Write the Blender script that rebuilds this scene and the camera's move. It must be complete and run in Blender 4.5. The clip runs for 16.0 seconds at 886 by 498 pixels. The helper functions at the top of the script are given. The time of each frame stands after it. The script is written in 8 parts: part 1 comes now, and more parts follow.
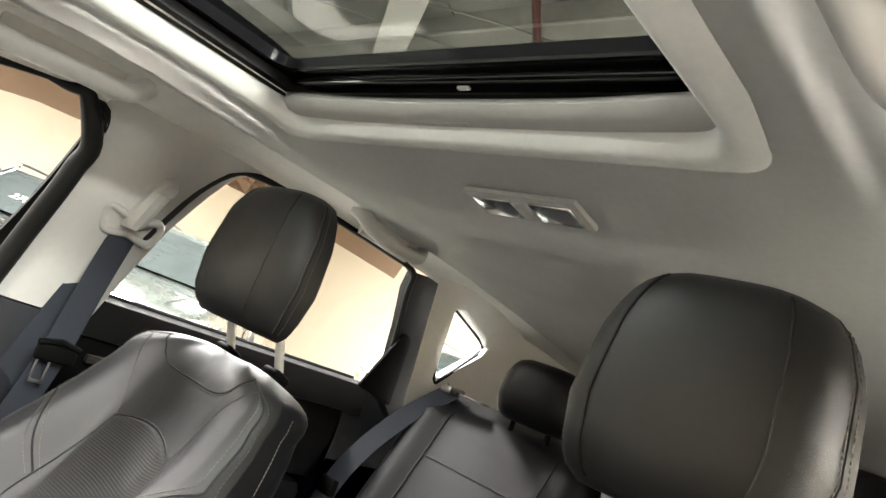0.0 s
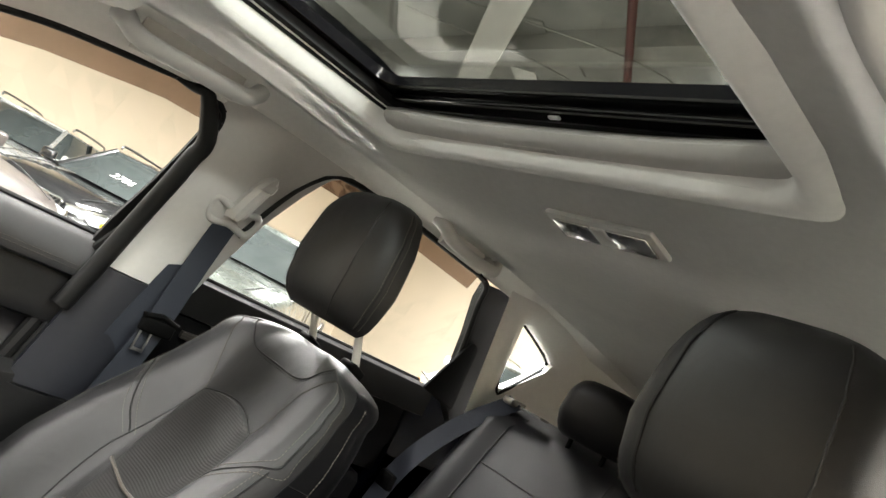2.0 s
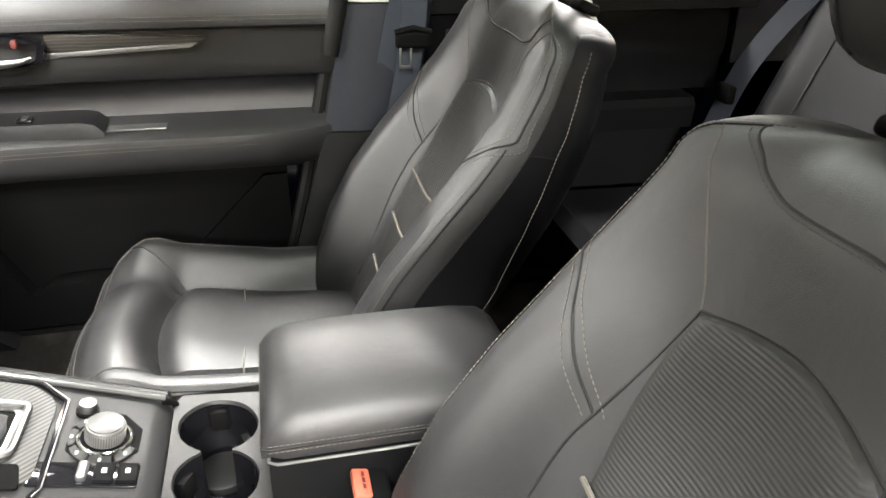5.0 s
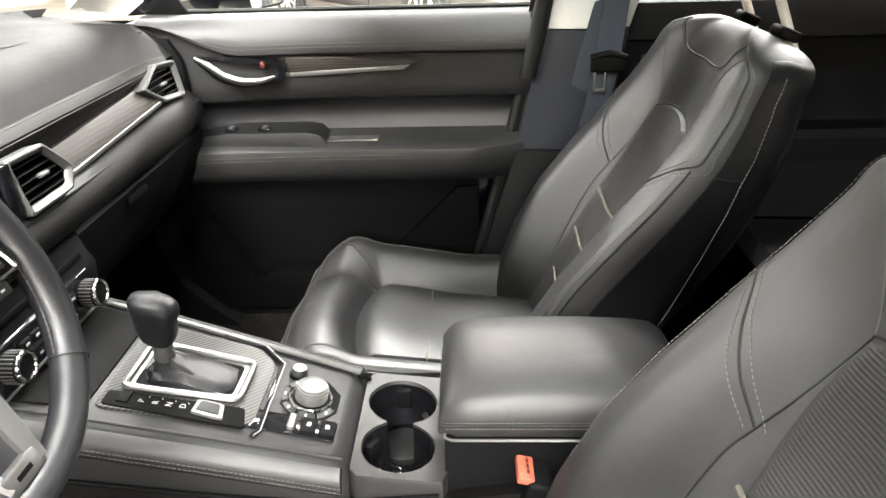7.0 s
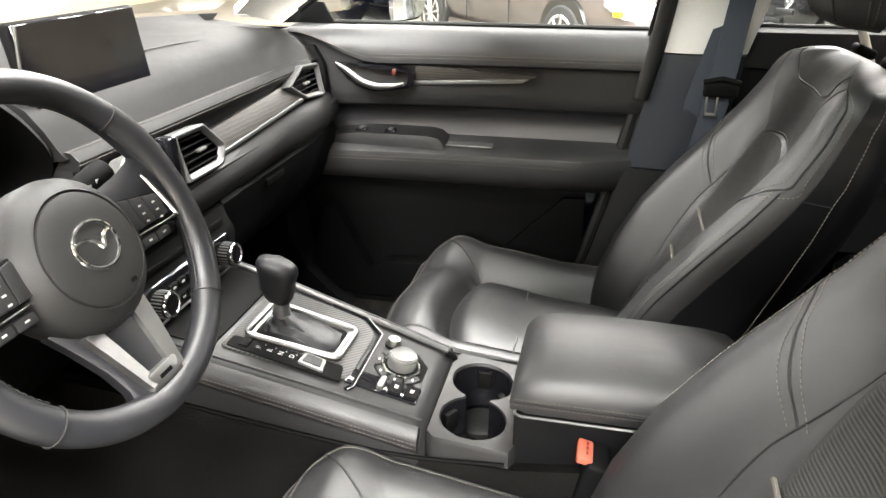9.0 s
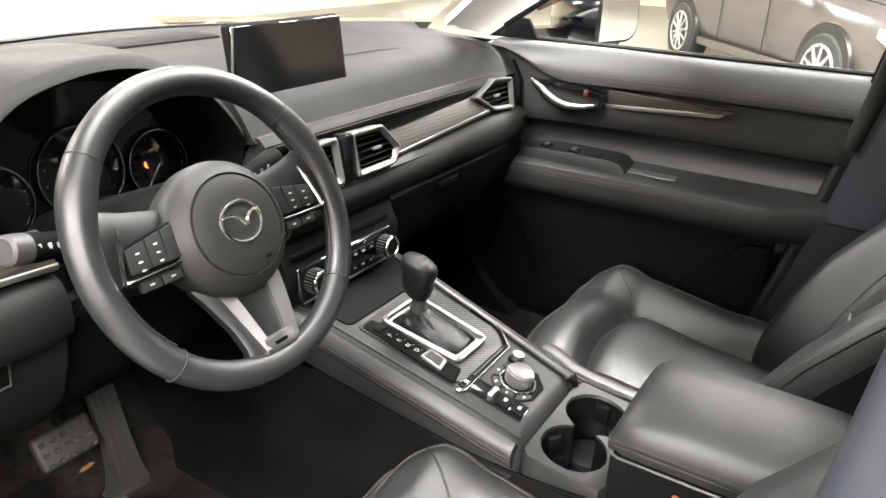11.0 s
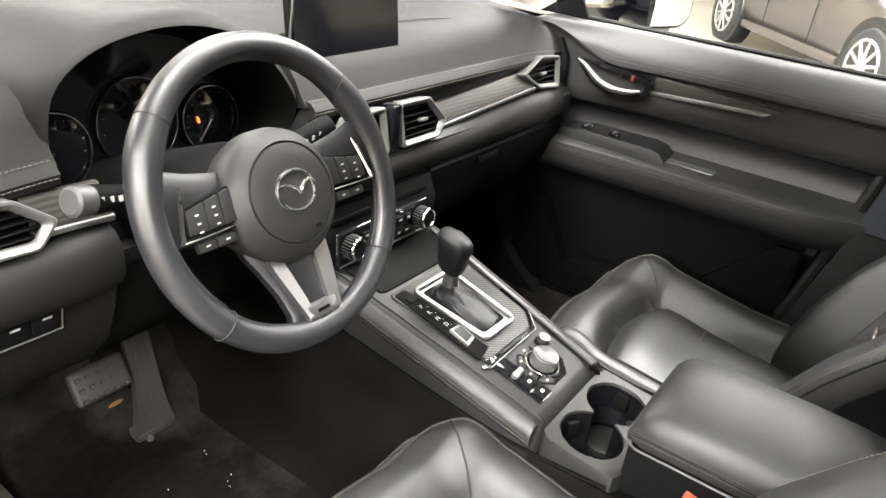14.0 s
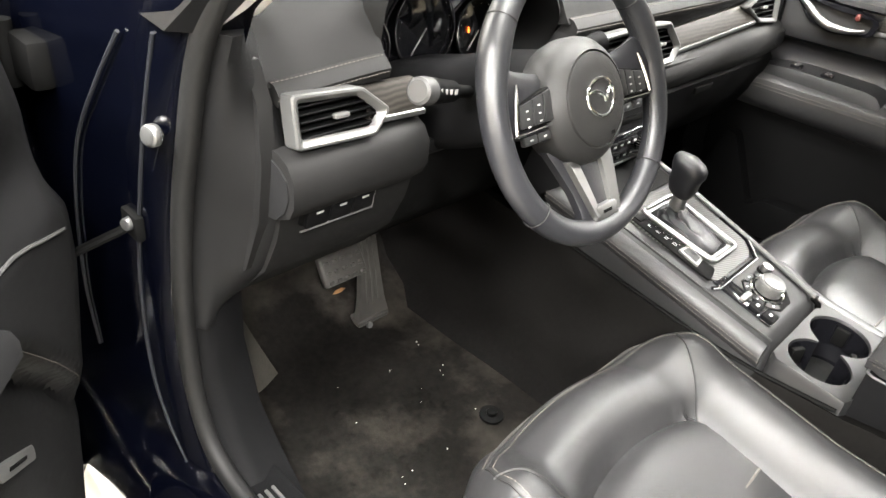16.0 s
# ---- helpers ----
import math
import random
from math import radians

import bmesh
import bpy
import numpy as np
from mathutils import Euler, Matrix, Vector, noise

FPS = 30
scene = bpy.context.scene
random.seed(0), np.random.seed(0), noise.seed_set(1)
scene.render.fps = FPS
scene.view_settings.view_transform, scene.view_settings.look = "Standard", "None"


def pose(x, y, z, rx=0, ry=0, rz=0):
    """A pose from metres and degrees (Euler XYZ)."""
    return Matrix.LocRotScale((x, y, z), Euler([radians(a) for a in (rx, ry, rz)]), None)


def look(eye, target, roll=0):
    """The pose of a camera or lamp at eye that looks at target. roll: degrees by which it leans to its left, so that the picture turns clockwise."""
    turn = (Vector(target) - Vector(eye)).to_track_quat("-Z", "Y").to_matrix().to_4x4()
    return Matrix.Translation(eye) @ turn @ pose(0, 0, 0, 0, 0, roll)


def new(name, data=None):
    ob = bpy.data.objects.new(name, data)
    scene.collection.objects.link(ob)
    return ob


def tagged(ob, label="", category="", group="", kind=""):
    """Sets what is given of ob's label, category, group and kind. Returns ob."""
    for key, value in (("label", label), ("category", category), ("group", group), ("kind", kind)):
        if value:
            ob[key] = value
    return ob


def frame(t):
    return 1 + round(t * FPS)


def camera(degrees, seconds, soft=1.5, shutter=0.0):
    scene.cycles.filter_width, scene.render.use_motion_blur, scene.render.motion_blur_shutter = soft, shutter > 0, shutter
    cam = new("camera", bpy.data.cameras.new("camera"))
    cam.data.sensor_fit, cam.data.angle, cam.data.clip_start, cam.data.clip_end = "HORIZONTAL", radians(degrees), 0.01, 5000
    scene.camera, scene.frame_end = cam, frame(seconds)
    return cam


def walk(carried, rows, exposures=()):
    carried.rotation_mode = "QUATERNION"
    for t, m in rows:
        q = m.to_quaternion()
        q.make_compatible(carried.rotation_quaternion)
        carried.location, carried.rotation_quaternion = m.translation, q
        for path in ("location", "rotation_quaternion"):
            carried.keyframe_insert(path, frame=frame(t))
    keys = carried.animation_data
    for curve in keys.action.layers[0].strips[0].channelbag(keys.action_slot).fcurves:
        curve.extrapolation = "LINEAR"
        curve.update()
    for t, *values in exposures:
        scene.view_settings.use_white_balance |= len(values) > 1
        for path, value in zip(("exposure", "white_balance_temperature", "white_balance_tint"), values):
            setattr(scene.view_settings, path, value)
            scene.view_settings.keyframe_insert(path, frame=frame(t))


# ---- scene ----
cam = camera(63.6, 16.0)
PATH = [
    (0, (-0.621, 0.215, 1.192), (0.79, -1.167, 1.505), 21.5),
    (0.5, (-0.644, 0.288, 1.184), (0.894, -0.932, 1.563), 26.5),
    (1, (-0.656, 0.327, 1.185), (0.927, -0.829, 1.585), 28.6),
    (1.5, (-0.655, 0.32, 1.175), (0.927, -0.845, 1.551), 29.1),
    (2, (-0.657, 0.264, 1.182), (0.888, -0.979, 1.44), 27.6),
    (2.5, (-0.654, 0.198, 1.203), (0.847, -1.124, 1.208), 23.9),
    (3, (-0.647, 0.101, 1.205), (0.842, -1.187, 0.854), 18.8),
    (3.5, (-0.66, 0.011, 1.24), (0.886, -1.079, 0.589), 12.1),
    (4, (-0.68, -0.021, 1.25), (0.943, -0.851, 0.428), 6.7),
    (4.5, (-0.689, -0.014, 1.253), (0.995, -0.61, 0.355), 3.3),
    (5, (-0.69, -0.007, 1.25), (1.034, -0.429, 0.329), 1.1),
    (5.2, (-0.692, -0.006, 1.25), (1.047, -0.366, 0.329), 0.6),
    (7.3, (-0.774, 0.004, 1.267), (1.03, 0.12, 0.412), -1.1),
    (7.5, (-0.779, 0.01, 1.265), (1.027, 0.149, 0.419), -0.7),
    (8, (-0.808, -0.01, 1.255), (0.998, 0.233, 0.429), -1.5),
    (8.2, (-0.827, -0.001, 1.26), (0.979, 0.249, 0.439), -0.7),
    (10.3, (-0.873, -0.156, 1.277), (0.779, 0.647, 0.484), -0.2),
    (10.5, (-0.862, -0.158, 1.28), (0.764, 0.694, 0.486), 0.4),
    (11, (-0.844, -0.159, 1.298), (0.718, 0.796, 0.495), 2.0),
    (11.5, (-0.846, -0.164, 1.319), (0.667, 0.853, 0.496), 3.4),
    (12, (-0.847, -0.163, 1.328), (0.638, 0.854, 0.455), 4.9),
    (12.5, (-0.845, -0.16, 1.328), (0.636, 0.848, 0.439), 6.1),
    (13, (-0.842, -0.152, 1.325), (0.638, 0.849, 0.426), 6.7),
    (13.5, (-0.845, -0.136, 1.323), (0.642, 0.849, 0.419), 7.0),
    (14, (-0.865, -0.131, 1.324), (0.638, 0.828, 0.418), 6.8),
    (14.5, (-0.907, -0.127, 1.328), (0.613, 0.797, 0.413), 6.5),
    (15, (-0.957, -0.109, 1.329), (0.554, 0.799, 0.385), 6.8),
    (15.5, (-1.024, -0.067, 1.313), (0.422, 0.891, 0.316), 7.4),
    (16, (-1.069, -0.016, 1.292), (0.212, 1.078, 0.214), 8.0),
]
walk(cam, [(t, look(eye, target, roll)) for t, eye, target, roll in PATH],
     [(0.0, 2.08), (0.5, 1.88), (1.0, 1.66), (2.0, 1.64), (3.0, 1.60), (4.0, 2.16), (5.0, 2.18), (8.0, 2.0), (11.0, 1.72), (12.5, 1.77), (14.0, 1.84), (15.0, 1.88), (16.0, 2.12)])

# ---- world and lights ----
world = bpy.data.worlds.new("garage_air")
scene.world = world
world.use_nodes = True
world.node_tree.nodes["Background"].inputs[0].default_value = (0.9, 0.95, 1.0, 1)
world.node_tree.nodes["Background"].inputs[1].default_value = 0.006
CEIL = 4.6
LAMP_POWER = 430.0
# plan and share of each ceiling light; the layout is assumed, set to light the cabin
LAMPS = [(-2.3, 0.5, 0.55), (-3.9, 0.3, 0.85), (-9.0, -0.8, 2.1), (-2.4, 5.6, 0.75), (-3.2, -3.4, 1.0), (0.1, 0.1, 0.34), (-1.2, -1.4, 0.20), (3.7, 0.5, 0.65), (2.6, 0.5, 0.30), (4.4, -1.6, 0.65), (2.4, 5.6, 0.58), (2.9, -6.2, 0.8), (8.4, -1.6, 0.65), (8.4, 4.4, 0.65), (8.4, -6.2, 0.8)]
LAMP_SPOTS = [(x, y) for x, y, share in LAMPS]
for lx, ly, share in LAMPS:
    watts = LAMP_POWER * share
    ld = bpy.data.lights.new("ceiling_lamp", "AREA")
    ld.shape, ld.size, ld.size_y, ld.energy, ld.color = "RECTANGLE", 0.5, 2.4, watts, (1.0, 0.975, 0.93)
    lo = new("ceiling_lamp", ld)
    lo.location = (lx, ly, CEIL - 0.42)
    # Added upward fill that brightens the ceiling slab; the fittings have no tube there.
    lu = bpy.data.lights.new("ceiling_fill_up", "AREA")
    lu.shape, lu.size, lu.size_y, lu.energy, lu.color = "RECTANGLE", 0.2, 2.4, watts * 0.10, (1.0, 0.975, 0.93)
    uo = new("ceiling_fill_up", lu)
    uo.location, uo.rotation_euler = (lx, ly, CEIL - 0.31), (math.pi, 0, 0)


# ---- building helpers ----
def thing(name, at, label, category, group="", kind=""):
    ob = new(name)
    ob.location = at
    ob.empty_display_size = 0.05
    return tagged(ob, label, category, group, kind)


def part(name, bm, material, parent=None, label="", sharp=38):
    me = bpy.data.meshes.new(name)
    bmesh.ops.recalc_face_normals(bm, faces=bm.faces)
    bm.to_mesh(me)
    bm.free()
    me.materials.append(material)
    me.polygons.foreach_set("use_smooth", [True] * len(me.polygons))
    me.set_sharp_from_angle(angle=radians(sharp))
    ob = new(name, me)
    if parent is not None:
        ob.parent = parent
        inv = Matrix.Translation(-Vector(parent.location))
        ob.matrix_parent_inverse = inv
    if label:
        ob["label"] = label
    return ob


def loft(rings, cap=True, loop=True, close=False):
    """A skin over rings of equally many points. loop: each ring is closed; close: the last ring joins the first."""
    bm = bmesh.new()
    vs = [[bm.verts.new(p) for p in ring] for ring in rings]
    n = len(rings[0])
    last = len(vs) if close else len(vs) - 1
    for i in range(last):
        a, b = vs[i], vs[(i + 1) % len(vs)]
        for j in range(n if loop else n - 1):
            k = (j + 1) % n
            bm.faces.new((a[j], a[k], b[k], b[j]))
    if cap and loop and not close:
        bm.faces.new(vs[0])
        bm.faces.new(vs[-1])
    return bm


def sheet(fn, us, vs, thick=0.0):
    """A surface fn(u, v); thick adds depth along the face normals."""
    bm = bmesh.new()
    g = [[bm.verts.new(fn(u, v)) for v in vs] for u in us]
    for i in range(len(us) - 1):
        for j in range(len(vs) - 1):
            bm.faces.new((g[i][j], g[i + 1][j], g[i + 1][j + 1], g[i][j + 1]))
    if thick:
        bmesh.ops.solidify(bm, geom=bm.faces[:], thickness=thick)
    return bm


def box(c, s, bevel=0.004, seg=2, turn=None):
    bm = bmesh.new()
    bmesh.ops.create_cube(bm, size=1.0)
    bmesh.ops.scale(bm, vec=s, verts=bm.verts)
    if bevel:
        bmesh.ops.bevel(bm, geom=bm.edges[:], offset=min(bevel, 0.49 * min(s)), segments=seg, affect="EDGES", profile=0.5)
    if turn is not None:
        bmesh.ops.rotate(bm, cent=(0, 0, 0), matrix=turn, verts=bm.verts)
    bmesh.ops.translate(bm, vec=c, verts=bm.verts)
    return bm


def merge(*bms):
    out = bmesh.new()
    for b in bms:
        me = bpy.data.meshes.new("tmp")
        b.to_mesh(me)
        b.free()
        out.from_mesh(me)
        bpy.data.meshes.remove(me)
    return out


def smooth_line(pts, n=8, closed=False):
    """Catmull-Rom through the points."""
    P = [Vector(p) for p in pts]
    out = []
    m = len(P)
    for i in range(m if closed else m - 1):
        p1, p2 = P[i], P[(i + 1) % m]
        p0 = P[i - 1] if (i > 0 or closed) else p1 + (p1 - p2)
        p3 = P[(i + 2) % m] if (i + 2 < m or closed) else p2 + (p2 - p1)
        for k in range(n):
            t = k / n
            out.append(0.5 * ((2 * p1) + (p2 - p0) * t + (2 * p0 - 5 * p1 + 4 * p2 - p3) * t * t + (3 * p1 - p0 - 3 * p2 + p3) * t**3))
    if not closed:
        out.append(P[-1])
    return out


def tube(pts, r, sides=6, closed=False, flat=1.0):
    """A tube along points; r may be a number or a list."""
    P = [Vector(p) for p in pts]
    rings, n = [], len(P)
    side = None
    for i, p in enumerate(P):
        a = P[i - 1] if (i > 0 or closed) else p
        b = P[(i + 1) % n] if (i + 1 < n or closed) else p
        d = (b - a).normalized()
        if side is None:
            side = d.cross(Vector((0, 0, 1)) if abs(d.z) < 0.9 else Vector((0, 1, 0))).normalized()
        side = (side - d * side.dot(d)).normalized()
        up = d.cross(side)
        rr = r[i] if isinstance(r, (list, tuple)) else r
        rings.append([p + (side * math.cos(2 * math.pi * k / sides) * flat + up * math.sin(2 * math.pi * k / sides)) * rr for k in range(sides)])
    return loft(rings, cap=not closed, close=closed)


def strap(pts, width, across, thick=0.0018):
    """A flat band along points, across gives its width direction."""
    ax = Vector(across).normalized()
    P = [Vector(p) for p in pts]
    rings = []
    for i, p in enumerate(P):
        d = (P[min(i + 1, len(P) - 1)] - P[max(i - 1, 0)]).normalized()
        nrm = d.cross(ax).normalized()
        w = ax * width / 2
        rings.append([p - w - nrm * thick / 2, p + w - nrm * thick / 2, p + w + nrm * thick / 2, p - w + nrm * thick / 2])
    return loft(rings)


def dashes(pts, step=0.006, length=0.0042, r=0.0007, lift=Vector((0, 0, 0))):
    """Stitches along a line."""
    P = [Vector(p) for p in pts]
    bm = bmesh.new()
    run, nxt = 0.0, 0.0
    for a, b in zip(P, P[1:]):
        seg = (b - a).length
        if seg < 1e-6:
            continue
        d = (b - a) / seg
        s = d.cross(Vector((0, 0, 1)) if abs(d.z) < 0.9 else Vector((0, 1, 0))).normalized()
        u = d.cross(s)
        while nxt <= run + seg:
            o = a + d * (nxt - run) + lift
            q = [[bm.verts.new(o + d * e * length / 2 + (s * ci + u * si) * r * (1.0 if abs(e) < 0.9 else 0.55)) for ci, si in ((1, 0), (0, 1), (-1, 0), (0, -1))] for e in (-1, -0.3, 0.3, 1)]
            for i in range(3):
                for j in range(4):
                    bm.faces.new((q[i][j], q[i][(j + 1) % 4], q[i + 1][(j + 1) % 4], q[i + 1][j]))
            nxt += step
        run += seg
    return bm


def disc(c, axis, r, depth, sides=32, bevel=0.0, seg=2):
    """A cylinder centred at c along axis."""
    bm = bmesh.new()
    bmesh.ops.create_cone(bm, cap_ends=True, segments=sides, radius1=r, radius2=r, depth=depth)
    if bevel:
        rims = [e for e in bm.edges if abs(e.verts[0].co.z - e.verts[1].co.z) < 1e-6]
        bmesh.ops.bevel(bm, geom=rims, offset=bevel, segments=seg, affect="EDGES", profile=0.5)
    q = Vector((0, 0, 1)).rotation_difference(Vector(axis).normalized()).to_matrix()
    bmesh.ops.rotate(bm, cent=(0, 0, 0), matrix=q, verts=bm.verts)
    bmesh.ops.translate(bm, vec=c, verts=bm.verts)
    return bm


def ring(c, axis, R, r, n=48, m=10, arc=None):
    q = Vector((0, 0, 1)).rotation_difference(Vector(axis).normalized()).to_matrix()
    a0, a1 = arc if arc else (0, 360)
    pts = [Vector(c) + q @ Vector((R * math.cos(radians(a)), R * math.sin(radians(a)), 0)) for a in np.linspace(a0, a1, n + (1 if arc else 0), endpoint=bool(arc))]
    return tube(pts, r, m, closed=not arc)


def slab(poly, z0, z1, bevel=0.0, seg=2, m=None):
    """A polygon in x, y pulled from z0 to z1, then moved by m."""
    bm = bmesh.new()
    lo = [bm.verts.new((x, y, z0)) for x, y in poly]
    hi = [bm.verts.new((x, y, z1)) for x, y in poly]
    n = len(poly)
    bm.faces.new(lo)
    top = bm.faces.new(hi)
    for i in range(n):
        bm.faces.new((lo[i], lo[(i + 1) % n], hi[(i + 1) % n], hi[i]))
    if bevel:
        bmesh.ops.bevel(bm, geom=list(top.edges), offset=bevel, segments=seg, affect="EDGES", profile=0.5)
    if m is not None:
        bmesh.ops.transform(bm, matrix=m, verts=bm.verts)
    return bm


def round_poly(poly, r, n=4):
    """The polygon with rounded corners."""
    out, m = [], len(poly)
    for i in range(m):
        p0, p, p1 = Vector(poly[i - 1]), Vector(poly[i]), Vector(poly[(i + 1) % m])
        a = p + (p0 - p).normalized() * min(r, (p0 - p).length * 0.45)
        b = p + (p1 - p).normalized() * min(r, (p1 - p).length * 0.45)
        for k in range(n + 1):
            t = k / n
            out.append(tuple(a * (1 - t) ** 2 + p * 2 * t * (1 - t) + b * t * t))
    return out


def inset_poly(poly, d):
    c = Vector((sum(p[0] for p in poly) / len(poly), sum(p[1] for p in poly) / len(poly)))
    return [tuple(Vector(p) + (c - Vector(p)).normalized() * d) for p in poly]


def offset_poly(poly, d):
    """A convex outline moved inwards by d, edge by edge."""
    c = Vector((sum(p[0] for p in poly) / len(poly), sum(p[1] for p in poly) / len(poly)))
    lines = []
    for i in range(len(poly)):
        a, b = Vector(poly[i]), Vector(poly[(i + 1) % len(poly)])
        t = (b - a).normalized()
        n = Vector((-t.y, t.x))
        if n.dot(c - a) < 0:
            n = -n
        lines.append((a + n * d, t))
    out = []
    for i in range(len(lines)):
        (p, t), (q, u) = lines[i - 1], lines[i]
        det = t.x * u.y - t.y * u.x
        k = ((q.x - p.x) * u.y - (q.y - p.y) * u.x) / det
        out.append(tuple(p + t * k))
    return out


def rim(poly, poly2, z0, z1, m=None):
    """A frame between two outlines of equally many points."""
    rings = [[(x, y, z0) for x, y in poly], [(x, y, z1) for x, y in poly], [(x, y, z1) for x, y in poly2], [(x, y, z0) for x, y in poly2]]
    bm = loft(rings, cap=False, close=True)
    if m is not None:
        bmesh.ops.transform(bm, matrix=m, verts=bm.verts)
    return bm


def lerp_table(x, table):
    xs = [r[0] for r in table]
    return [float(np.interp(x, xs, [r[k] for r in table])) for k in range(1, len(table[0]))]


def sstep(a, b, x):
    t = min(max((x - a) / (b - a), 0.0), 1.0)
    return t * t * (3 - 2 * t)


# ---- materials ----
def surface(name, col, rough=0.5, metal=0.0, grain=0.0, scale=300.0, vary=0.12, patch=7.0, coat=0.0, rvary=0.08, cells=False, spec=0.5, crease=0.0):
    """Paint, plastic, leather and so on: colour with two scales of variation, roughness that varies, and a fine bump."""
    m = bpy.data.materials.new(name)
    m.use_nodes = True
    nt = m.node_tree
    bs = nt.nodes["Principled BSDF"]
    tc = nt.nodes.new("ShaderNodeTexCoord")
    n1 = nt.nodes.new("ShaderNodeTexNoise")
    n1.inputs["Scale"].default_value, n1.inputs["Detail"].default_value = patch, 6
    n2 = nt.nodes.new("ShaderNodeTexNoise")
    n2.inputs["Scale"].default_value, n2.inputs["Detail"].default_value = patch * 14, 3
    mx = nt.nodes.new("ShaderNodeMath")
    mx.operation = "MULTIPLY_ADD"
    mx.inputs[1].default_value, mx.inputs[2].default_value = 0.4, 0.0
    nt.links.new(n2.outputs["Fac"], mx.inputs[0])
    ad = nt.nodes.new("ShaderNodeMath")
    ad.operation = "MULTIPLY_ADD"
    ad.inputs[1].default_value = 0.6
    nt.links.new(n1.outputs["Fac"], ad.inputs[0])
    nt.links.new(mx.outputs[0], ad.inputs[2])
    rp = nt.nodes.new("ShaderNodeValToRGB")
    rp.color_ramp.elements[0].position, rp.color_ramp.elements[1].position = 0.3, 0.7
    rp.color_ramp.elements[0].color = (*[c * (1 - vary) for c in col], 1)
    rp.color_ramp.elements[1].color = (*[min(c * (1 + vary), 1) for c in col], 1)
    nt.links.new(ad.outputs[0], rp.inputs[0])
    nt.links.new(rp.outputs[0], bs.inputs["Base Color"])
    mr = nt.nodes.new("ShaderNodeMapRange")
    mr.inputs["From Min"].default_value, mr.inputs["From Max"].default_value = 0.3, 0.7
    mr.inputs["To Min"].default_value, mr.inputs["To Max"].default_value = max(rough - rvary, 0.02), min(rough + rvary, 1)
    nt.links.new(ad.outputs[0], mr.inputs["Value"])
    nt.links.new(mr.outputs[0], bs.inputs["Roughness"])
    bs.inputs["Metallic"].default_value = metal
    bs.inputs["Specular IOR Level"].default_value = spec
    bs.inputs["Coat Weight"].default_value = coat
    bs.inputs["Coat Roughness"].default_value = 0.06
    for nd in (n1, n2):
        nt.links.new(tc.outputs["Object"], nd.inputs["Vector"])
    if grain:
        if cells:
            g = nt.nodes.new("ShaderNodeTexVoronoi")
            g.feature = "DISTANCE_TO_EDGE"
            out = g.outputs["Distance"]
        else:
            g = nt.nodes.new("ShaderNodeTexNoise")
            g.inputs["Detail"].default_value = 4
            out = g.outputs["Fac"]
        g.inputs["Scale"].default_value = scale
        nt.links.new(tc.outputs["Object"], g.inputs["Vector"])
        bp = nt.nodes.new("ShaderNodeBump")
        bp.inputs["Strength"].default_value, bp.inputs["Distance"].default_value = grain, 0.001
        nt.links.new(out, bp.inputs["Height"])
        nt.links.new(bp.outputs[0], bs.inputs["Normal"])
        if crease:
            cn, cb = nt.nodes.new("ShaderNodeTexNoise"), nt.nodes.new("ShaderNodeBump")
            cn.inputs["Scale"].default_value, cn.inputs["Detail"].default_value, cn.inputs["Distortion"].default_value = 11, 3, 1.2
            cb.inputs["Strength"].default_value, cb.inputs["Distance"].default_value = crease, 0.012
            nt.links.new(tc.outputs["Object"], cn.inputs["Vector"])
            nt.links.new(cn.outputs["Fac"], cb.inputs["Height"])
            nt.links.new(cb.outputs[0], bp.inputs["Normal"])
    return m


def glass(name, tint=(0.92, 0.95, 0.94), rough=0.0):
    """A thin pane: clear, with a mirror's gloss at grazing angles."""
    m = bpy.data.materials.new(name)
    m.use_nodes = True
    nt = m.node_tree
    nt.nodes.remove(nt.nodes["Principled BSDF"])
    tr, gl, mix, lw, pw, fr = (nt.nodes.new(k) for k in ("ShaderNodeBsdfTransparent", "ShaderNodeBsdfGlossy", "ShaderNodeMixShader", "ShaderNodeLayerWeight", "ShaderNodeMath", "ShaderNodeMath"))
    tr.inputs[0].default_value = (*tint, 1)
    gl.inputs["Roughness"].default_value = rough
    lw.inputs["Blend"].default_value = 0.5
    pw.operation, fr.operation = "POWER", "MULTIPLY_ADD"
    pw.inputs[1].default_value, fr.inputs[1].default_value, fr.inputs[2].default_value = 5.0, 0.6, 0.02
    nt.links.new(lw.outputs["Facing"], pw.inputs[0])
    nt.links.new(pw.outputs[0], fr.inputs[0])
    nt.links.new(fr.outputs[0], mix.inputs[0])
    nt.links.new(tr.outputs[0], mix.inputs[1])
    nt.links.new(gl.outputs[0], mix.inputs[2])
    nt.links.new(mix.outputs[0], nt.nodes["Material Output"].inputs[0])
    return m


def glow(name, col, strength):
    m = bpy.data.materials.new(name)
    m.use_nodes = True
    b = m.node_tree.nodes["Principled BSDF"]
    b.inputs["Base Color"].default_value = (*col, 1)
    b.inputs["Emission Color"].default_value = (*col, 1)
    b.inputs["Emission Strength"].default_value = strength
    return m


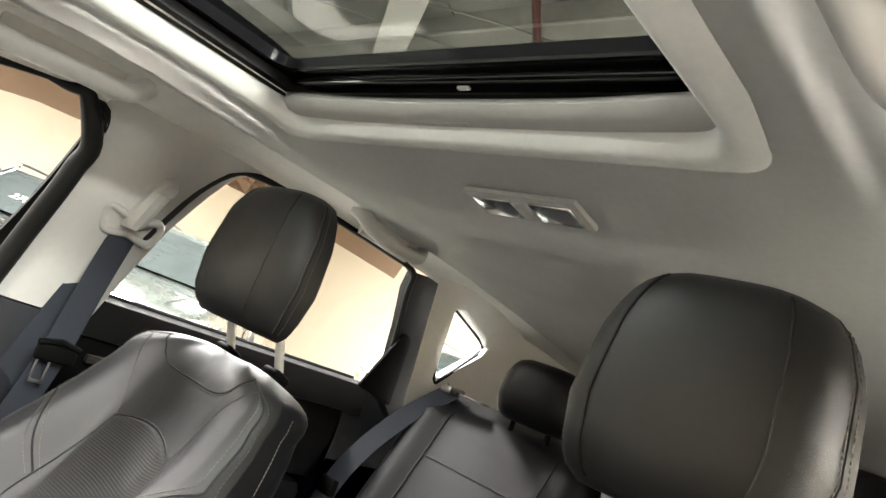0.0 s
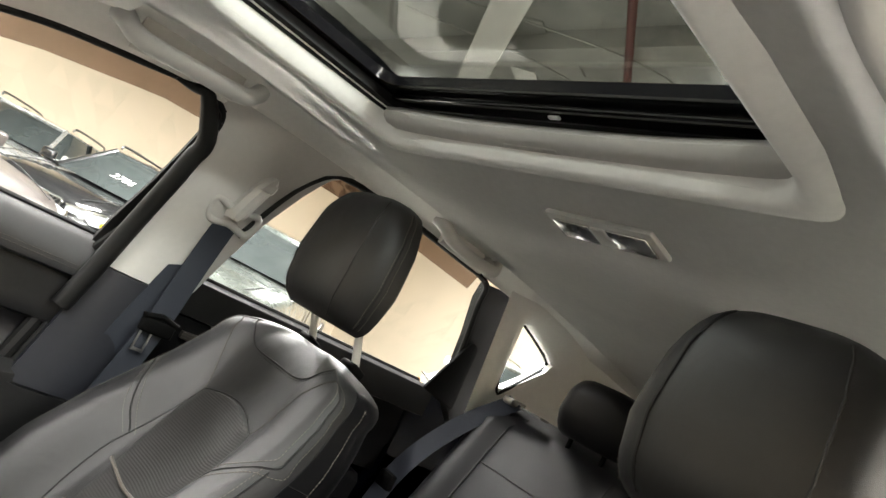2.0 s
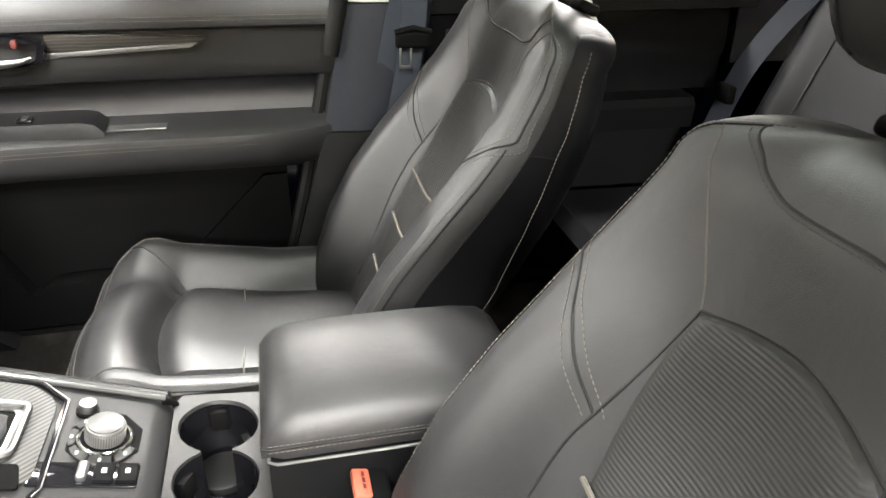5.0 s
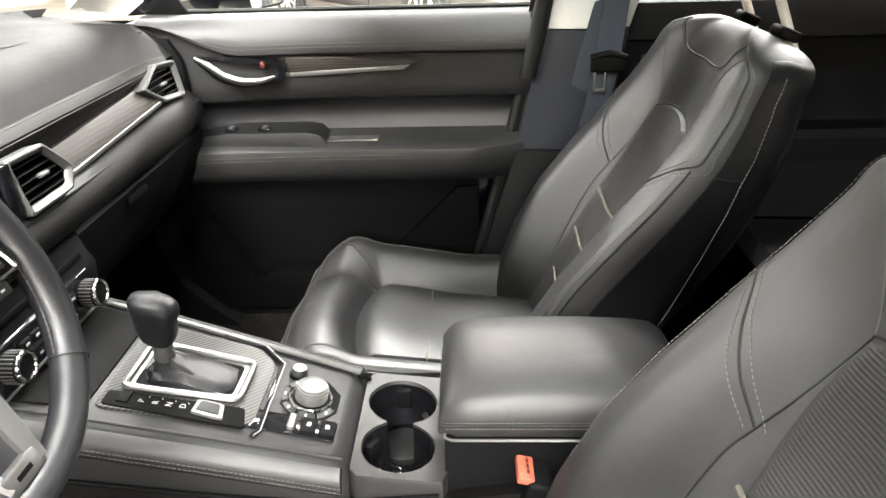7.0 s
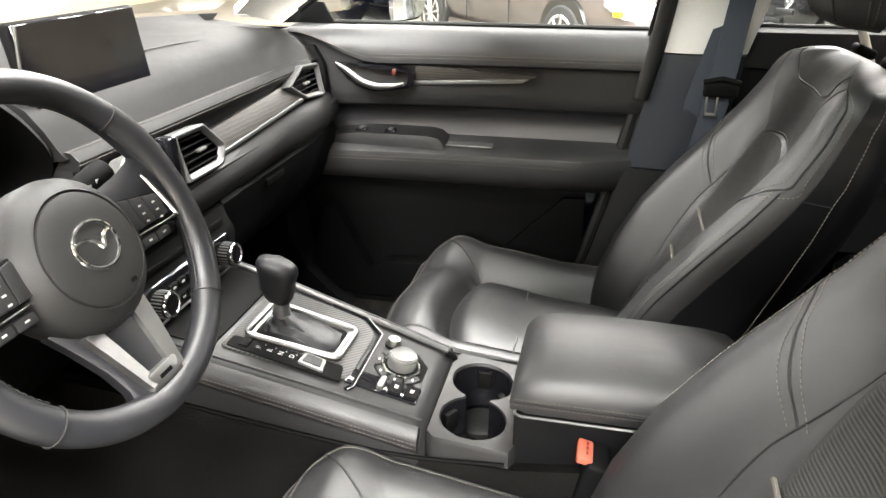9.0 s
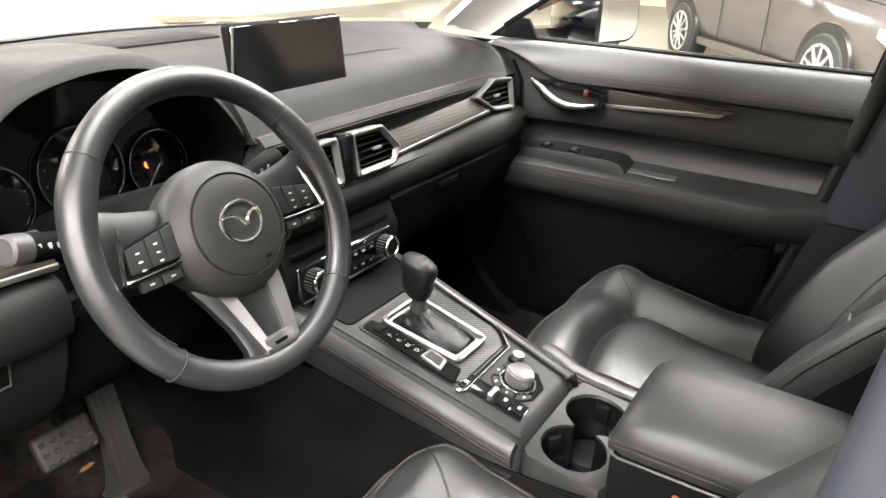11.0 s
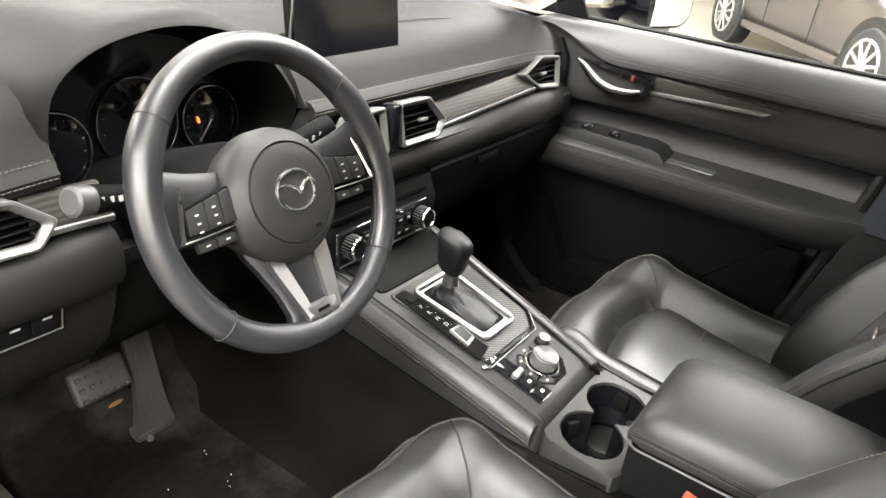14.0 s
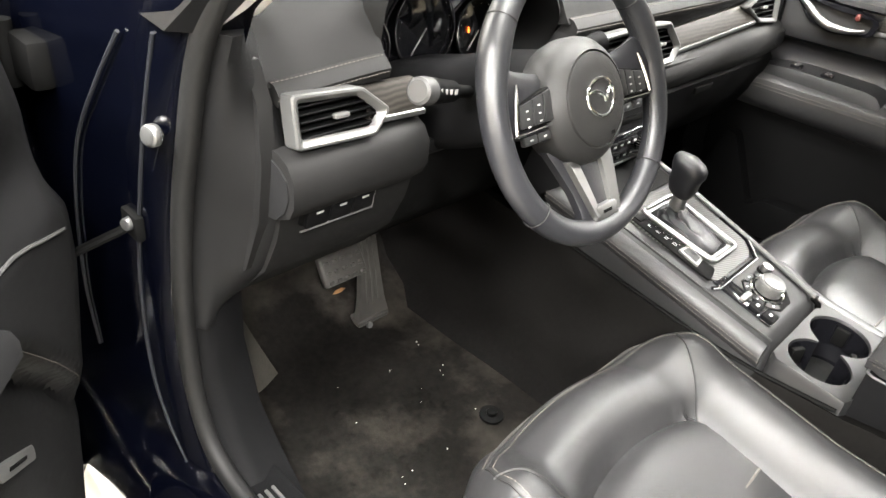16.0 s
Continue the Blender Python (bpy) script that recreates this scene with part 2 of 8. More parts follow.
def striped(name, c1, c2, scale, axis="Y", rough=0.4, bump=0.3, metal=0.0, wave="BANDS", dist=0.0, spec=0.22):
    """Fine regular lines: wood grain, webbing, weave."""
    m = surface(name, c1, rough, metal, spec=spec)
    nt = m.node_tree
    bs = nt.nodes["Principled BSDF"]
    tc = nt.nodes.new("ShaderNodeTexCoord")
    wv = nt.nodes.new("ShaderNodeTexWave")
    wv.wave_type, wv.bands_direction = wave, axis
    wv.inputs["Scale"].default_value, wv.inputs["Distortion"].default_value = scale, dist
    wv.inputs["Detail"].default_value = 2
    nt.links.new(tc.outputs["Object"], wv.inputs["Vector"])
    mx = nt.nodes.new("ShaderNodeMix")
    mx.data_type = "RGBA"
    mx.inputs[6].default_value, mx.inputs[7].default_value = (*c1, 1), (*c2, 1)
    nt.links.new(wv.outputs["Fac"], mx.inputs[0])
    nt.links.new(mx.outputs[2], bs.inputs["Base Color"])
    bp = nt.nodes.new("ShaderNodeBump")
    bp.inputs["Strength"].default_value, bp.inputs["Distance"].default_value = bump, 0.0008
    nt.links.new(wv.outputs["Fac"], bp.inputs["Height"])
    nt.links.new(bp.outputs[0], bs.inputs["Normal"])
    return m


LEATHER = surface("black_leather", (0.0155, 0.0153, 0.0160), 0.44, grain=0.28, scale=700, vary=0.2, cells=True, rvary=0.08, spec=0.42, crease=0.12)
LEATHER_SIDE = surface("black_vinyl", (0.007, 0.007, 0.0083), 0.40, grain=0.18, scale=600, vary=0.15, cells=True, rvary=0.06, spec=0.26)
WHEEL_LEATHER = surface("wheel_leather", (0.0119, 0.0122, 0.014), 0.38, grain=0.25, scale=700, vary=0.15, cells=True, rvary=0.08, spec=0.5)
PERFORATED = striped("ribbed_leather", (0.024, 0.0233, 0.0225), (0.0185, 0.018, 0.0175), 84, "Z", 0.52, 0.3)
SEAM = surface("seam_groove", (0.003, 0.003, 0.003), 0.7)
SEAM_THREAD = surface("dark_grey_thread", (0.055, 0.049, 0.042), 0.85)
STITCH = surface("tan_grey_thread", (0.100, 0.089, 0.075), 0.8)
PIPING = surface("grey_welt", (0.085, 0.077, 0.064), 0.5)
LINING = surface("headliner_cloth", (0.75, 0.738, 0.710), 0.95, grain=0.35, scale=900, vary=0.06, spec=0.12)
TRIM = surface("grey_trim_plastic", (0.43, 0.424, 0.413), 0.5, grain=0.12, scale=1100, vary=0.05)
# Grey trim plastic brightened: light missing on the rear pillars is put into its colour.
PALE_LIT = surface("lit_pale_pillar_plastic", (0.80, 0.79, 0.77), 0.5, grain=0.12, scale=1100, vary=0.05)
# Shade under the armrest is put into this colour, blacker than the door's plastic.
LOWER_SHADED = surface("shade_black_lower_plastic", (0.0020, 0.0020, 0.0021), 0.65, grain=0.25, scale=900, vary=0.2, cells=True, spec=0.03)
DARK = surface("black_grained_plastic", (0.0038, 0.0038, 0.0041), 0.6, grain=0.25, scale=900, vary=0.2, cells=True, spec=0.05)
PAD = surface("soft_dash_pad", (0.0076, 0.0075, 0.0075), 0.62, grain=0.22, scale=800, vary=0.12, cells=True, spec=0.10)
MATT = surface("matt_black_plastic", (0.0028, 0.0028, 0.0028), 0.65, grain=0.1, spec=0.04)
RUBBER = surface("black_rubber", (0.005, 0.005, 0.005), 0.6, grain=0.15, scale=400, spec=0.25)
GLOSS = surface("gloss_black", (0.004, 0.004, 0.005), 0.07, rvary=0.03)
SCREEN = surface("dark_screen", (0.003, 0.003, 0.004), 0.12, rvary=0.03)
CHROME = surface("satin_chrome", (0.26, 0.258, 0.255), 0.40, metal=1.0, rvary=0.06)
BRIGHT = surface("bright_chrome", (0.78, 0.78, 0.77), 0.1, metal=1.0, rvary=0.04)
SILVER = surface("silver_plastic", (0.15, 0.15, 0.147), 0.4, metal=0.7, rvary=0.06)
CARPET = surface("black_carpet", (0.0055, 0.0052, 0.005), 0.97, grain=0.9, scale=700, vary=0.4, patch=9, spec=0.0)
WEBBING = striped("belt_webbing", (0.018, 0.021, 0.029), (0.030, 0.034, 0.045), 260, "Z", 0.6, 0.4)
WOOD = striped("grey_wood_veneer", (0.013, 0.0118, 0.0105), (0.032, 0.029, 0.0255), 55, "Z", 0.42, 0.1, dist=2.5)
CARBON = striped("carbon_weave", (0.009, 0.009, 0.009), (0.055, 0.055, 0.052), 75, "DIAGONAL", 0.45, 0.15)
PAINT = surface("dark_blue_paint", (0.00048, 0.00066, 0.0018), 0.14, metal=0.0, coat=1.0, vary=0.05)
CLEAR = glass("window_glass", (0.93, 0.96, 0.95))
TINTED = glass("sunroof_glass", (0.56, 0.58, 0.57))
SMOKE = glass("smoked_visor", (0.42, 0.33, 0.29))
MIRROR = surface("mirror_glass", (0.85, 0.86, 0.87), 0.02, metal=1.0, rvary=0.01, vary=0.01)
CONCRETE = surface("garage_floor", (0.20, 0.19, 0.168), 0.35, grain=0.3, scale=60, vary=0.15, patch=0.6)
WALL = surface("cream_wall", (0.60, 0.515, 0.400), 0.8, grain=0.25, scale=40, vary=0.05, patch=0.5)
SLAB = surface("grey_ceiling_concrete", (0.20, 0.20, 0.187), 0.85, grain=0.8, scale=12, vary=0.5, patch=1.6)
WHITE = surface("white_paint", (0.55, 0.545, 0.525), 0.5, vary=0.15, patch=5)
YELLOW = surface("yellow_label", (0.75, 0.62, 0.03), 0.45)
PAPER = surface("white_label", (0.80, 0.80, 0.78), 0.5, vary=0.03)
TUBE = glow("tube_glow", (1.0, 0.97, 0.92), 6.0)
SATIN = surface("satin_grey_plastic", (0.0135, 0.0135, 0.0138), 0.45, grain=0.1, scale=900, vary=0.06, rvary=0.03, spec=0.17)
PANEL = surface("dark_door_plastic", (0.010, 0.010, 0.0104), 0.44, grain=0.22, scale=900, vary=0.2, cells=True, spec=0.12)
PIPE_RED = surface("dull_red_paint", (0.06, 0.008, 0.007), 0.6, vary=0.3)
MARK = surface("grey_symbol_print", (0.28, 0.28, 0.27), 0.6)
HUB = surface("airbag_vinyl", (0.0105, 0.0103, 0.0101), 0.5, grain=0.3, scale=700, vary=0.1, cells=True, spec=0.3)
PILLAR = surface("blue_grey_pillar_plastic", (0.016, 0.0172, 0.022), 0.40, grain=0.2, scale=900, vary=0.12, cells=True, spec=0.28)
SHADE = surface("sunshade_cloth", (0.46, 0.445, 0.42), 0.9, grain=0.3, scale=900, vary=0.06, spec=0.12)
PEDAL = surface("dusty_worn_rubber", (0.020, 0.0185, 0.0165), 0.6, grain=0.3, scale=300, vary=0.45, patch=30)
# Body paint's reflection on the driver's pillar edge, mixed into a flat grey-blue.
FLANGE_SHEEN = surface("sheen_grey_flange", (0.016, 0.0175, 0.023), 0.42, vary=0.06)
BEAD = surface("grey_sealer", (0.010, 0.0105, 0.013), 0.5, spec=0.2)
END_SKIN = surface("dark_grey_dash_end", (0.0052, 0.0052, 0.0054), 0.5, grain=0.25, scale=900, vary=0.15, cells=True, spec=0.14)
# Black vinyl lightened, so that the armrest's lit face is in its colour.
ARM_LIT = surface("lit_armrest_vinyl", (0.019, 0.0188, 0.0192), 0.38, grain=0.18, scale=600, vary=0.12, cells=True, spec=0.34)
FRONT_SKIN = surface("dark_grey_door_skin", (0.0065, 0.0065, 0.0068), 0.5, grain=0.25, scale=900, vary=0.15, cells=True, spec=0.15)
POST = surface("polished_steel_post", (0.80, 0.80, 0.79), 0.30, metal=0.35, rvary=0.0, vary=0.0)
BOLT = surface("zinc_bolt_head", (0.16, 0.16, 0.16), 0.3, metal=0.8, rvary=0.1)
DOOR_PAD = surface("soft_door_pad", (0.030, 0.030, 0.0315), 0.42, grain=0.22, scale=800, vary=0.12, cells=True, spec=0.27)
SATIN_SILVER = surface("satin_silver_plastic", (0.085, 0.085, 0.084), 0.36, metal=0.5, rvary=0.04, vary=0.04)
# Seat vinyl darkened to carry the dimness of the cabin's rear.
REAR_SHADED = surface("shade_dark_rear_vinyl", (0.007, 0.007, 0.008), 0.42, grain=0.18, scale=600, vary=0.15, cells=True, rvary=0.06, spec=0.16)
ORANGE = surface("orange_red_plastic", (0.32, 0.075, 0.045), 0.45)
RED = surface("red_plastic", (0.075, 0.010, 0.008), 0.45)
def dusty(name, col, dust):
    """Dark carpet with pale, cloudy dust trodden into it."""
    m = surface(name, col, 0.97, grain=0.9, scale=600, vary=0.5, patch=6, spec=0.0)
    nt = m.node_tree
    bs = nt.nodes["Principled BSDF"]
    old = bs.inputs["Base Color"].links[0].from_socket
    tc, nz, rp, mx = (nt.nodes.new(k) for k in ("ShaderNodeTexCoord", "ShaderNodeTexNoise", "ShaderNodeValToRGB", "ShaderNodeMix"))
    nz.inputs["Scale"].default_value, nz.inputs["Detail"].default_value, nz.inputs["Roughness"].default_value = 4.5, 7, 0.62
    rp.color_ramp.elements[0].position, rp.color_ramp.elements[1].position = 0.46, 0.74
    mx.data_type = "RGBA"
    nt.links.new(tc.outputs["Object"], nz.inputs["Vector"])
    nt.links.new(nz.outputs["Fac"], rp.inputs[0])
    nt.links.new(rp.outputs[0], mx.inputs[0])
    nt.links.new(old, mx.inputs[6])
    mx.inputs[7].default_value = (*dust, 1)
    nt.links.new(mx.outputs[2], bs.inputs["Base Color"])
    return m


DUST = dusty("dusty_black_carpet", (0.0105, 0.0098, 0.009), (0.060, 0.054, 0.047))

# ---- garage ----
# wall_west is unseen; X0 brings it near enough to bounce lamp light into the cabin
X0, X1, Y0, Y1 = -10.2, 16.0, -11.0, 9.0
tagged(part("ground", box(((X0 + X1) / 2, (Y0 + Y1) / 2, -0.1), (X1 - X0, Y1 - Y0, 0.2), 0), CONCRETE), "pale polished concrete garage floor", "floor", kind="structure")
for nm, c, s in (("wall_east", (X1 + 0.15, (Y0 + Y1) / 2, CEIL / 2), (0.3, Y1 - Y0, CEIL)), ("wall_west", (X0 - 0.15, (Y0 + Y1) / 2, CEIL / 2), (0.3, Y1 - Y0, CEIL)),
                 ("wall_north", ((X0 + X1) / 2, Y1 + 0.15, CEIL / 2), (X1 - X0 + 0.6, 0.3, CEIL)), ("wall_south", ((X0 + X1) / 2, Y0 - 0.15, CEIL / 2), (X1 - X0 + 0.6, 0.3, CEIL))):
    tagged(part(nm, box(c, s, 0), WALL), "cream painted garage wall", "wall", kind="structure")
tagged(part("ceiling_slab", merge(box(((X0 + X1) / 2, (Y0 + Y1) / 2, CEIL + 0.1), (X1 - X0, Y1 - Y0, 0.2), 0)), SLAB), "bare grey concrete garage ceiling", "ceiling", kind="structure")


# ---- car shell: curves of the cabin ----
# top edge of the side windows: y, x, z
WTOP = [(-1.75, 0.60, 1.30), (-1.35, 0.615, 1.355), (-0.95, 0.618, 1.392), (-0.64, 0.612, 1.412), (-0.40, 0.612, 1.41), (-0.08, 0.617, 1.394), (0.116, 0.622, 1.355), (0.27, 0.632, 1.309), (0.45, 0.66, 1.225), (0.62, 0.70, 1.125), (0.70, 0.72, 1.075)]
# edge of the headliner: y, x, z
HEDGE = [(-1.75, 0.52, 1.325), (-1.35, 0.53, 1.385), (-0.95, 0.53, 1.422), (-0.64, 0.52, 1.438), (-0.40, 0.52, 1.445), (-0.08, 0.52, 1.448), (0.116, 0.525, 1.435), (0.27, 0.54, 1.395), (0.45, 0.575, 1.30), (0.62, 0.62, 1.19), (0.76, 0.66, 1.085)]
ROOF_Y = [-1.75, -1.5, -1.25, -1.0, -0.8, -0.6, -0.52, -0.46, -0.42, -0.38, -0.335, -0.25, -0.15, -0.05, 0.025, 0.06, 0.12, 0.2, 0.27, 0.33]
SUN_X0, SUN_X1, SUN_Y0, SUN_Y1 = -0.345, 0.350, -0.335, 0.025


def window_top(y):
    return lerp_table(y, WTOP)


def liner_edge(y):
    return lerp_table(y, HEDGE)


def liner(x, y):
    ex, ez = liner_edge(y)
    mid = float(np.interp(y, [-1.75, -1.2, -0.8, -0.6, -0.47, -0.38, -0.30, -0.2, 0.02, 0.06, 0.12, 0.33], [1.335, 1.395, 1.414, 1.422, 1.430, 1.452, 1.472, 1.482, 1.474, 1.452, 1.437, 1.405]))
    u = abs(x) / ex
    return mid + (ez - mid) * u**3


def roof_grid(lift, thick):
    """The roof's sheet with the sunroof's opening in it."""
    us = sorted({-1.0, 1.0, -0.96, 0.96, -0.91, 0.91, -0.85, 0.85, -0.78, 0.78, -0.72, 0.72} | {SUN_X0 / 0.525, SUN_X1 / 0.525} | {i / 8 for i in range(-6, 7) if abs(i) < 5})
    bm = bmesh.new()
    g = []
    for y in ROOF_Y:
        ex = liner_edge(y)[0]
        row = []
        for u in us:
            x = u * 0.525 if abs(u) < 0.7 else u * ex
            row.append(bm.verts.new((x, y, liner(x, y) + lift)))
        g.append(row)
    for i in range(len(ROOF_Y) - 1):
        for j in range(len(us) - 1):
            xm, ym = (us[j] + us[j + 1]) / 2 * 0.525, (ROOF_Y[i] + ROOF_Y[i + 1]) / 2
            if SUN_X0 < xm < SUN_X1 and SUN_Y0 < ym < SUN_Y1:
                continue
            bm.faces.new((g[i][j], g[i + 1][j], g[i + 1][j + 1], g[i][j + 1]))
    bmesh.ops.solidify(bm, geom=bm.faces[:], thickness=thick)
    return bm


tagged(part("ceiling", roof_grid(0.0, -0.018), LINING, sharp=60), "grey cloth headliner with a sunroof opening", "headliner", kind="structure")
tagged(part("roof_panel", roof_grid(0.085, -0.006), PAINT, sharp=60), "dark blue painted car roof", "roof", kind="structure")
for s, side in ((1, "east"), (-1, "west")):
    rows = []
    for y in ROOF_Y:
        (wx, wz), (hx, hz) = window_top(y), liner_edge(y)
        rows.append([(s * (hx - 0.02), y, hz + 0.088), (s * (hx + 0.04), y, hz + 0.080), (s * (wx + 0.02), y, wz + 0.060), (s * (wx + 0.036), y, wz + 0.034), (s * (wx + 0.034), y, wz + 0.012), (s * (wx + 0.010), y, wz + 0.012), (s * (wx + 0.010), y, wz + 0.040), (s * (hx - 0.02), y, hz + 0.070)])
    tagged(part("roof_side_" + side, loft(rows), PAINT, sharp=60), "dark blue painted roof edge above the doors", "roof", kind="structure")
for y, nm in ((0.334, "roof_header"), (-1.755, "roof_tail")):
    tagged(part(nm, loft([[(x, y - 0.004, liner(x, y) - 0.004), (x, y + 0.006, liner(x, y) - 0.004), (x, y + 0.006, liner(x, y) + 0.090), (x, y - 0.004, liner(x, y) + 0.090)] for x in np.linspace(-0.56, 0.56, 11)]), PAINT, sharp=60), "dark blue painted end of the car roof", "roof", kind="structure")

# sunroof: frame, seal, shade, glass
sr = thing("sunroof", (0, -0.15, 1.52), "tinted glass sunroof with black seals and a grey shade", "sunroof")
sun_out = round_poly([(SUN_X0 - 0.01, SUN_Y0 - 0.02), (SUN_X1 + 0.01, SUN_Y0 - 0.02), (SUN_X1 + 0.01, SUN_Y1 + 0.015), (SUN_X0 - 0.01, SUN_Y1 + 0.015)], 0.05)
sun_in = round_poly([(SUN_X0 + 0.026, SUN_Y0 + 0.072), (SUN_X1 - 0.040, SUN_Y0 + 0.072), (SUN_X1 - 0.040, SUN_Y1 - 0.004), (SUN_X0 + 0.026, SUN_Y1 - 0.004)], 0.03)
part("frame", rim(sun_out, sun_in, 1.512, 1.528), GLOSS, sr, "glossy black roof frame")
part("seal", rim(round_poly([(SUN_X0 + 0.001, SUN_Y0 + 0.002), (SUN_X1 - 0.001, SUN_Y0 + 0.002), (SUN_X1 - 0.001, SUN_Y1 - 0.001), (SUN_X0 + 0.001, SUN_Y1 - 0.001)], 0.04), inset_poly(sun_out, 0.035), 1.496, 1.510), RUBBER, sr)
for rx in (SUN_X1 - 0.006, SUN_X0 + 0.006):
    part("rail", tube([(rx, SUN_Y0 + 0.02, 1.489), (rx, SUN_Y1, 1.487)], 0.003), RUBBER, sr)
part("shade_edge", tube(smooth_line([(SUN_X0 + 0.004, SUN_Y0 + 0.010, 1.488), (-0.15, SUN_Y0 + 0.0, 1.484), (0.15, SUN_Y0 + 0.0, 1.484), (SUN_X1 - 0.004, SUN_Y0 + 0.010, 1.488)], 8), 0.017, 12, flat=1.6), SHADE, sr, "grey cloth sunshade edge")
part("cross_bar", box((0.0, SUN_Y0 + 0.045, 1.506), (0.64, 0.014, 0.010), 0.004), GLOSS, sr)
part("clip", box((-0.03, SUN_Y0 + 0.035, 1.499), (0.018, 0.006, 0.004), 0.001), PAPER, sr, "small white clip")
gl = part("glass_pane", box(((SUN_X0 + SUN_X1) / 2, (SUN_Y0 + SUN_Y1) / 2, 1.531), (SUN_X1 - SUN_X0 - 0.006, SUN_Y1 - SUN_Y0 - 0.006, 0.004), 0), TINTED, sr)
# rolled grey lip round the opening
def lip_ring(d, dz, flat=None):
    poly = round_poly([(SUN_X0 - d, SUN_Y0 - d), (SUN_X1 + d, SUN_Y0 - d), (SUN_X1 + d, SUN_Y1 + d * 0.3), (SUN_X0 - d, SUN_Y1 + d * 0.3)], 0.045, 6)
    return [(x, y, (liner(x, y) if flat is None else flat) + dz) for x, y in poly]


part("opening_trim", loft([lip_ring(-0.006, 0.0, 1.494), lip_ring(-0.004, 0.0, 1.480), lip_ring(0.003, -0.008), lip_ring(0.012, -0.0115), lip_ring(0.024, -0.008), lip_ring(0.036, 0.0005), lip_ring(0.040, 0.006)], cap=False), LINING, sr, "rolled headliner edge round the opening", sharp=80)
part("shade_pull", box((0.02, SUN_Y0 + 0.004, 1.4685), (0.10, 0.012, 0.004), 0.002), SHADE, sr, "small grip on the sunshade edge")


# ---- side walls of the cabin ----
def side_rail(s):
    """Roof rail and windscreen pillar trim between window top and headliner."""
    ys = [-1.75, -1.5, -1.25, -1.0, -0.8, -0.6, -0.4, -0.2, 0.0, 0.12, 0.2, 0.27, 0.36, 0.45, 0.53, 0.62, 0.70]
    rows = []
    for y in ys:
        (wx, wz), (hx, hz) = window_top(y), liner_edge(y + (0.04 if y > 0.3 else 0))
        row = []
        p1, p2 = (wx - 0.012, wz + 0.020), (hx + 0.040, hz - 0.006)
        for k in range(9):
            t = k / 8
            b0, b1, b2, b3 = (1 - t) ** 3, 3 * t * (1 - t) ** 2, 3 * t * t * (1 - t), t**3
            row.append((s * (wx * b0 + p1[0] * b1 + p2[0] * b2 + hx * b3), y + (0.06 * t if y > 0.3 else 0), wz * b0 + p1[1] * b1 + p2[1] * b2 + hz * b3))
        rows.append(row)
    out = []
    for row in rows:
        (x0, y0, z0), (x1, y1, z1) = row[0], row[-1]
        end = (x1 - s * 0.02, y1, z1 + 0.006)
        shell = [(x + s * 0.012, y, z + 0.018) for x, y, z in row]
        out.append(row + [end, (end[0], y1, z1 + 0.024)] + shell[::-1])
    return loft(out)


# B pillar: z, x, front y, rear y
BPIL = [(0.36, 0.725, 0.01, -0.25), (0.53, 0.722, -0.025, -0.27), (0.79, 0.705, -0.098, -0.29), (0.93, 0.70, -0.125, -0.30), (1.045, 0.695, -0.150, -0.315), (1.15, 0.678, -0.165, -0.34), (1.25, 0.655, -0.178, -0.365), (1.34, 0.632, -0.185, -0.40), (1.395, 0.617, -0.172, -0.43), (1.415, 0.61, -0.13, -0.47)]


def b_pillar(s, z0, z1, proud=0.0, n=14):
    rows = []
    for z in np.linspace(z0, z1, n):
        x, yf, yr = lerp_table(z, BPIL)
        row = []
        for k in range(9):
            t = k / 8
            b = 0.018 * math.sin(math.pi * t) ** 0.6 + proud
            row.append((s * (x - b), yf + (yr - yf) * t, z))
        rows.append(row + [(s * (x + 0.020), yr, z), (s * (x + 0.020), yf - 0.004, z)])
    return loft(rows)


QUARTER = [(-1.135, 1.347), (-1.160, 1.355), (-1.290, 1.312), (-1.325, 1.292), (-1.312, 1.264), (-1.215, 1.174), (-1.180, 1.168)]


def quarter_trim(s):
    """C pillar and boot side panel with the small window's opening."""
    outer = [(-0.985, 1.397), (-1.20, 1.412), (-1.47, 1.378), (-1.80, 1.325), (-1.80, 0.95), (-1.36, 0.95), (-1.118, 1.06)]
    inner = [QUARTER[0], QUARTER[1], QUARTER[2], QUARTER[3], QUARTER[4], QUARTER[5], QUARTER[6]]
    def wall_x(y, z):
        return 0.665 - 0.16 * max(0, z - 1.15) - 0.05 * sstep(-1.25, -1.8, y) - 0.10 * (max(0, z - 1.335) / 0.09) ** 2
    bm = bmesh.new()
    steps = 6
    lines = []
    for (oy, oz), (iy, iz) in zip(outer, inner):
        col = []
        for k in range(steps + 1):
            t = k / steps
            y, z = oy + (iy - oy) * t, oz + (iz - oz) * t
            col.append(bm.verts.new((s * (wall_x(y, z) - 0.018 * math.sin(math.pi * t)), y, z)))
        col.append(bm.verts.new((s * (wall_x(iy, iz) + 0.035), iy, iz)))
        lines.append(col)
    m = len(lines)
    for i in range(m):
        a, b = lines[i], lines[(i + 1) % m]
        for k in range(len(a) - 1):
            bm.faces.new((a[k], b[k], b[k + 1], a[k + 1]))
    bmesh.ops.subdivide_edges(bm, edges=bm.edges[:], cuts=1, use_grid_fill=True, smooth=0.3)
    return bm


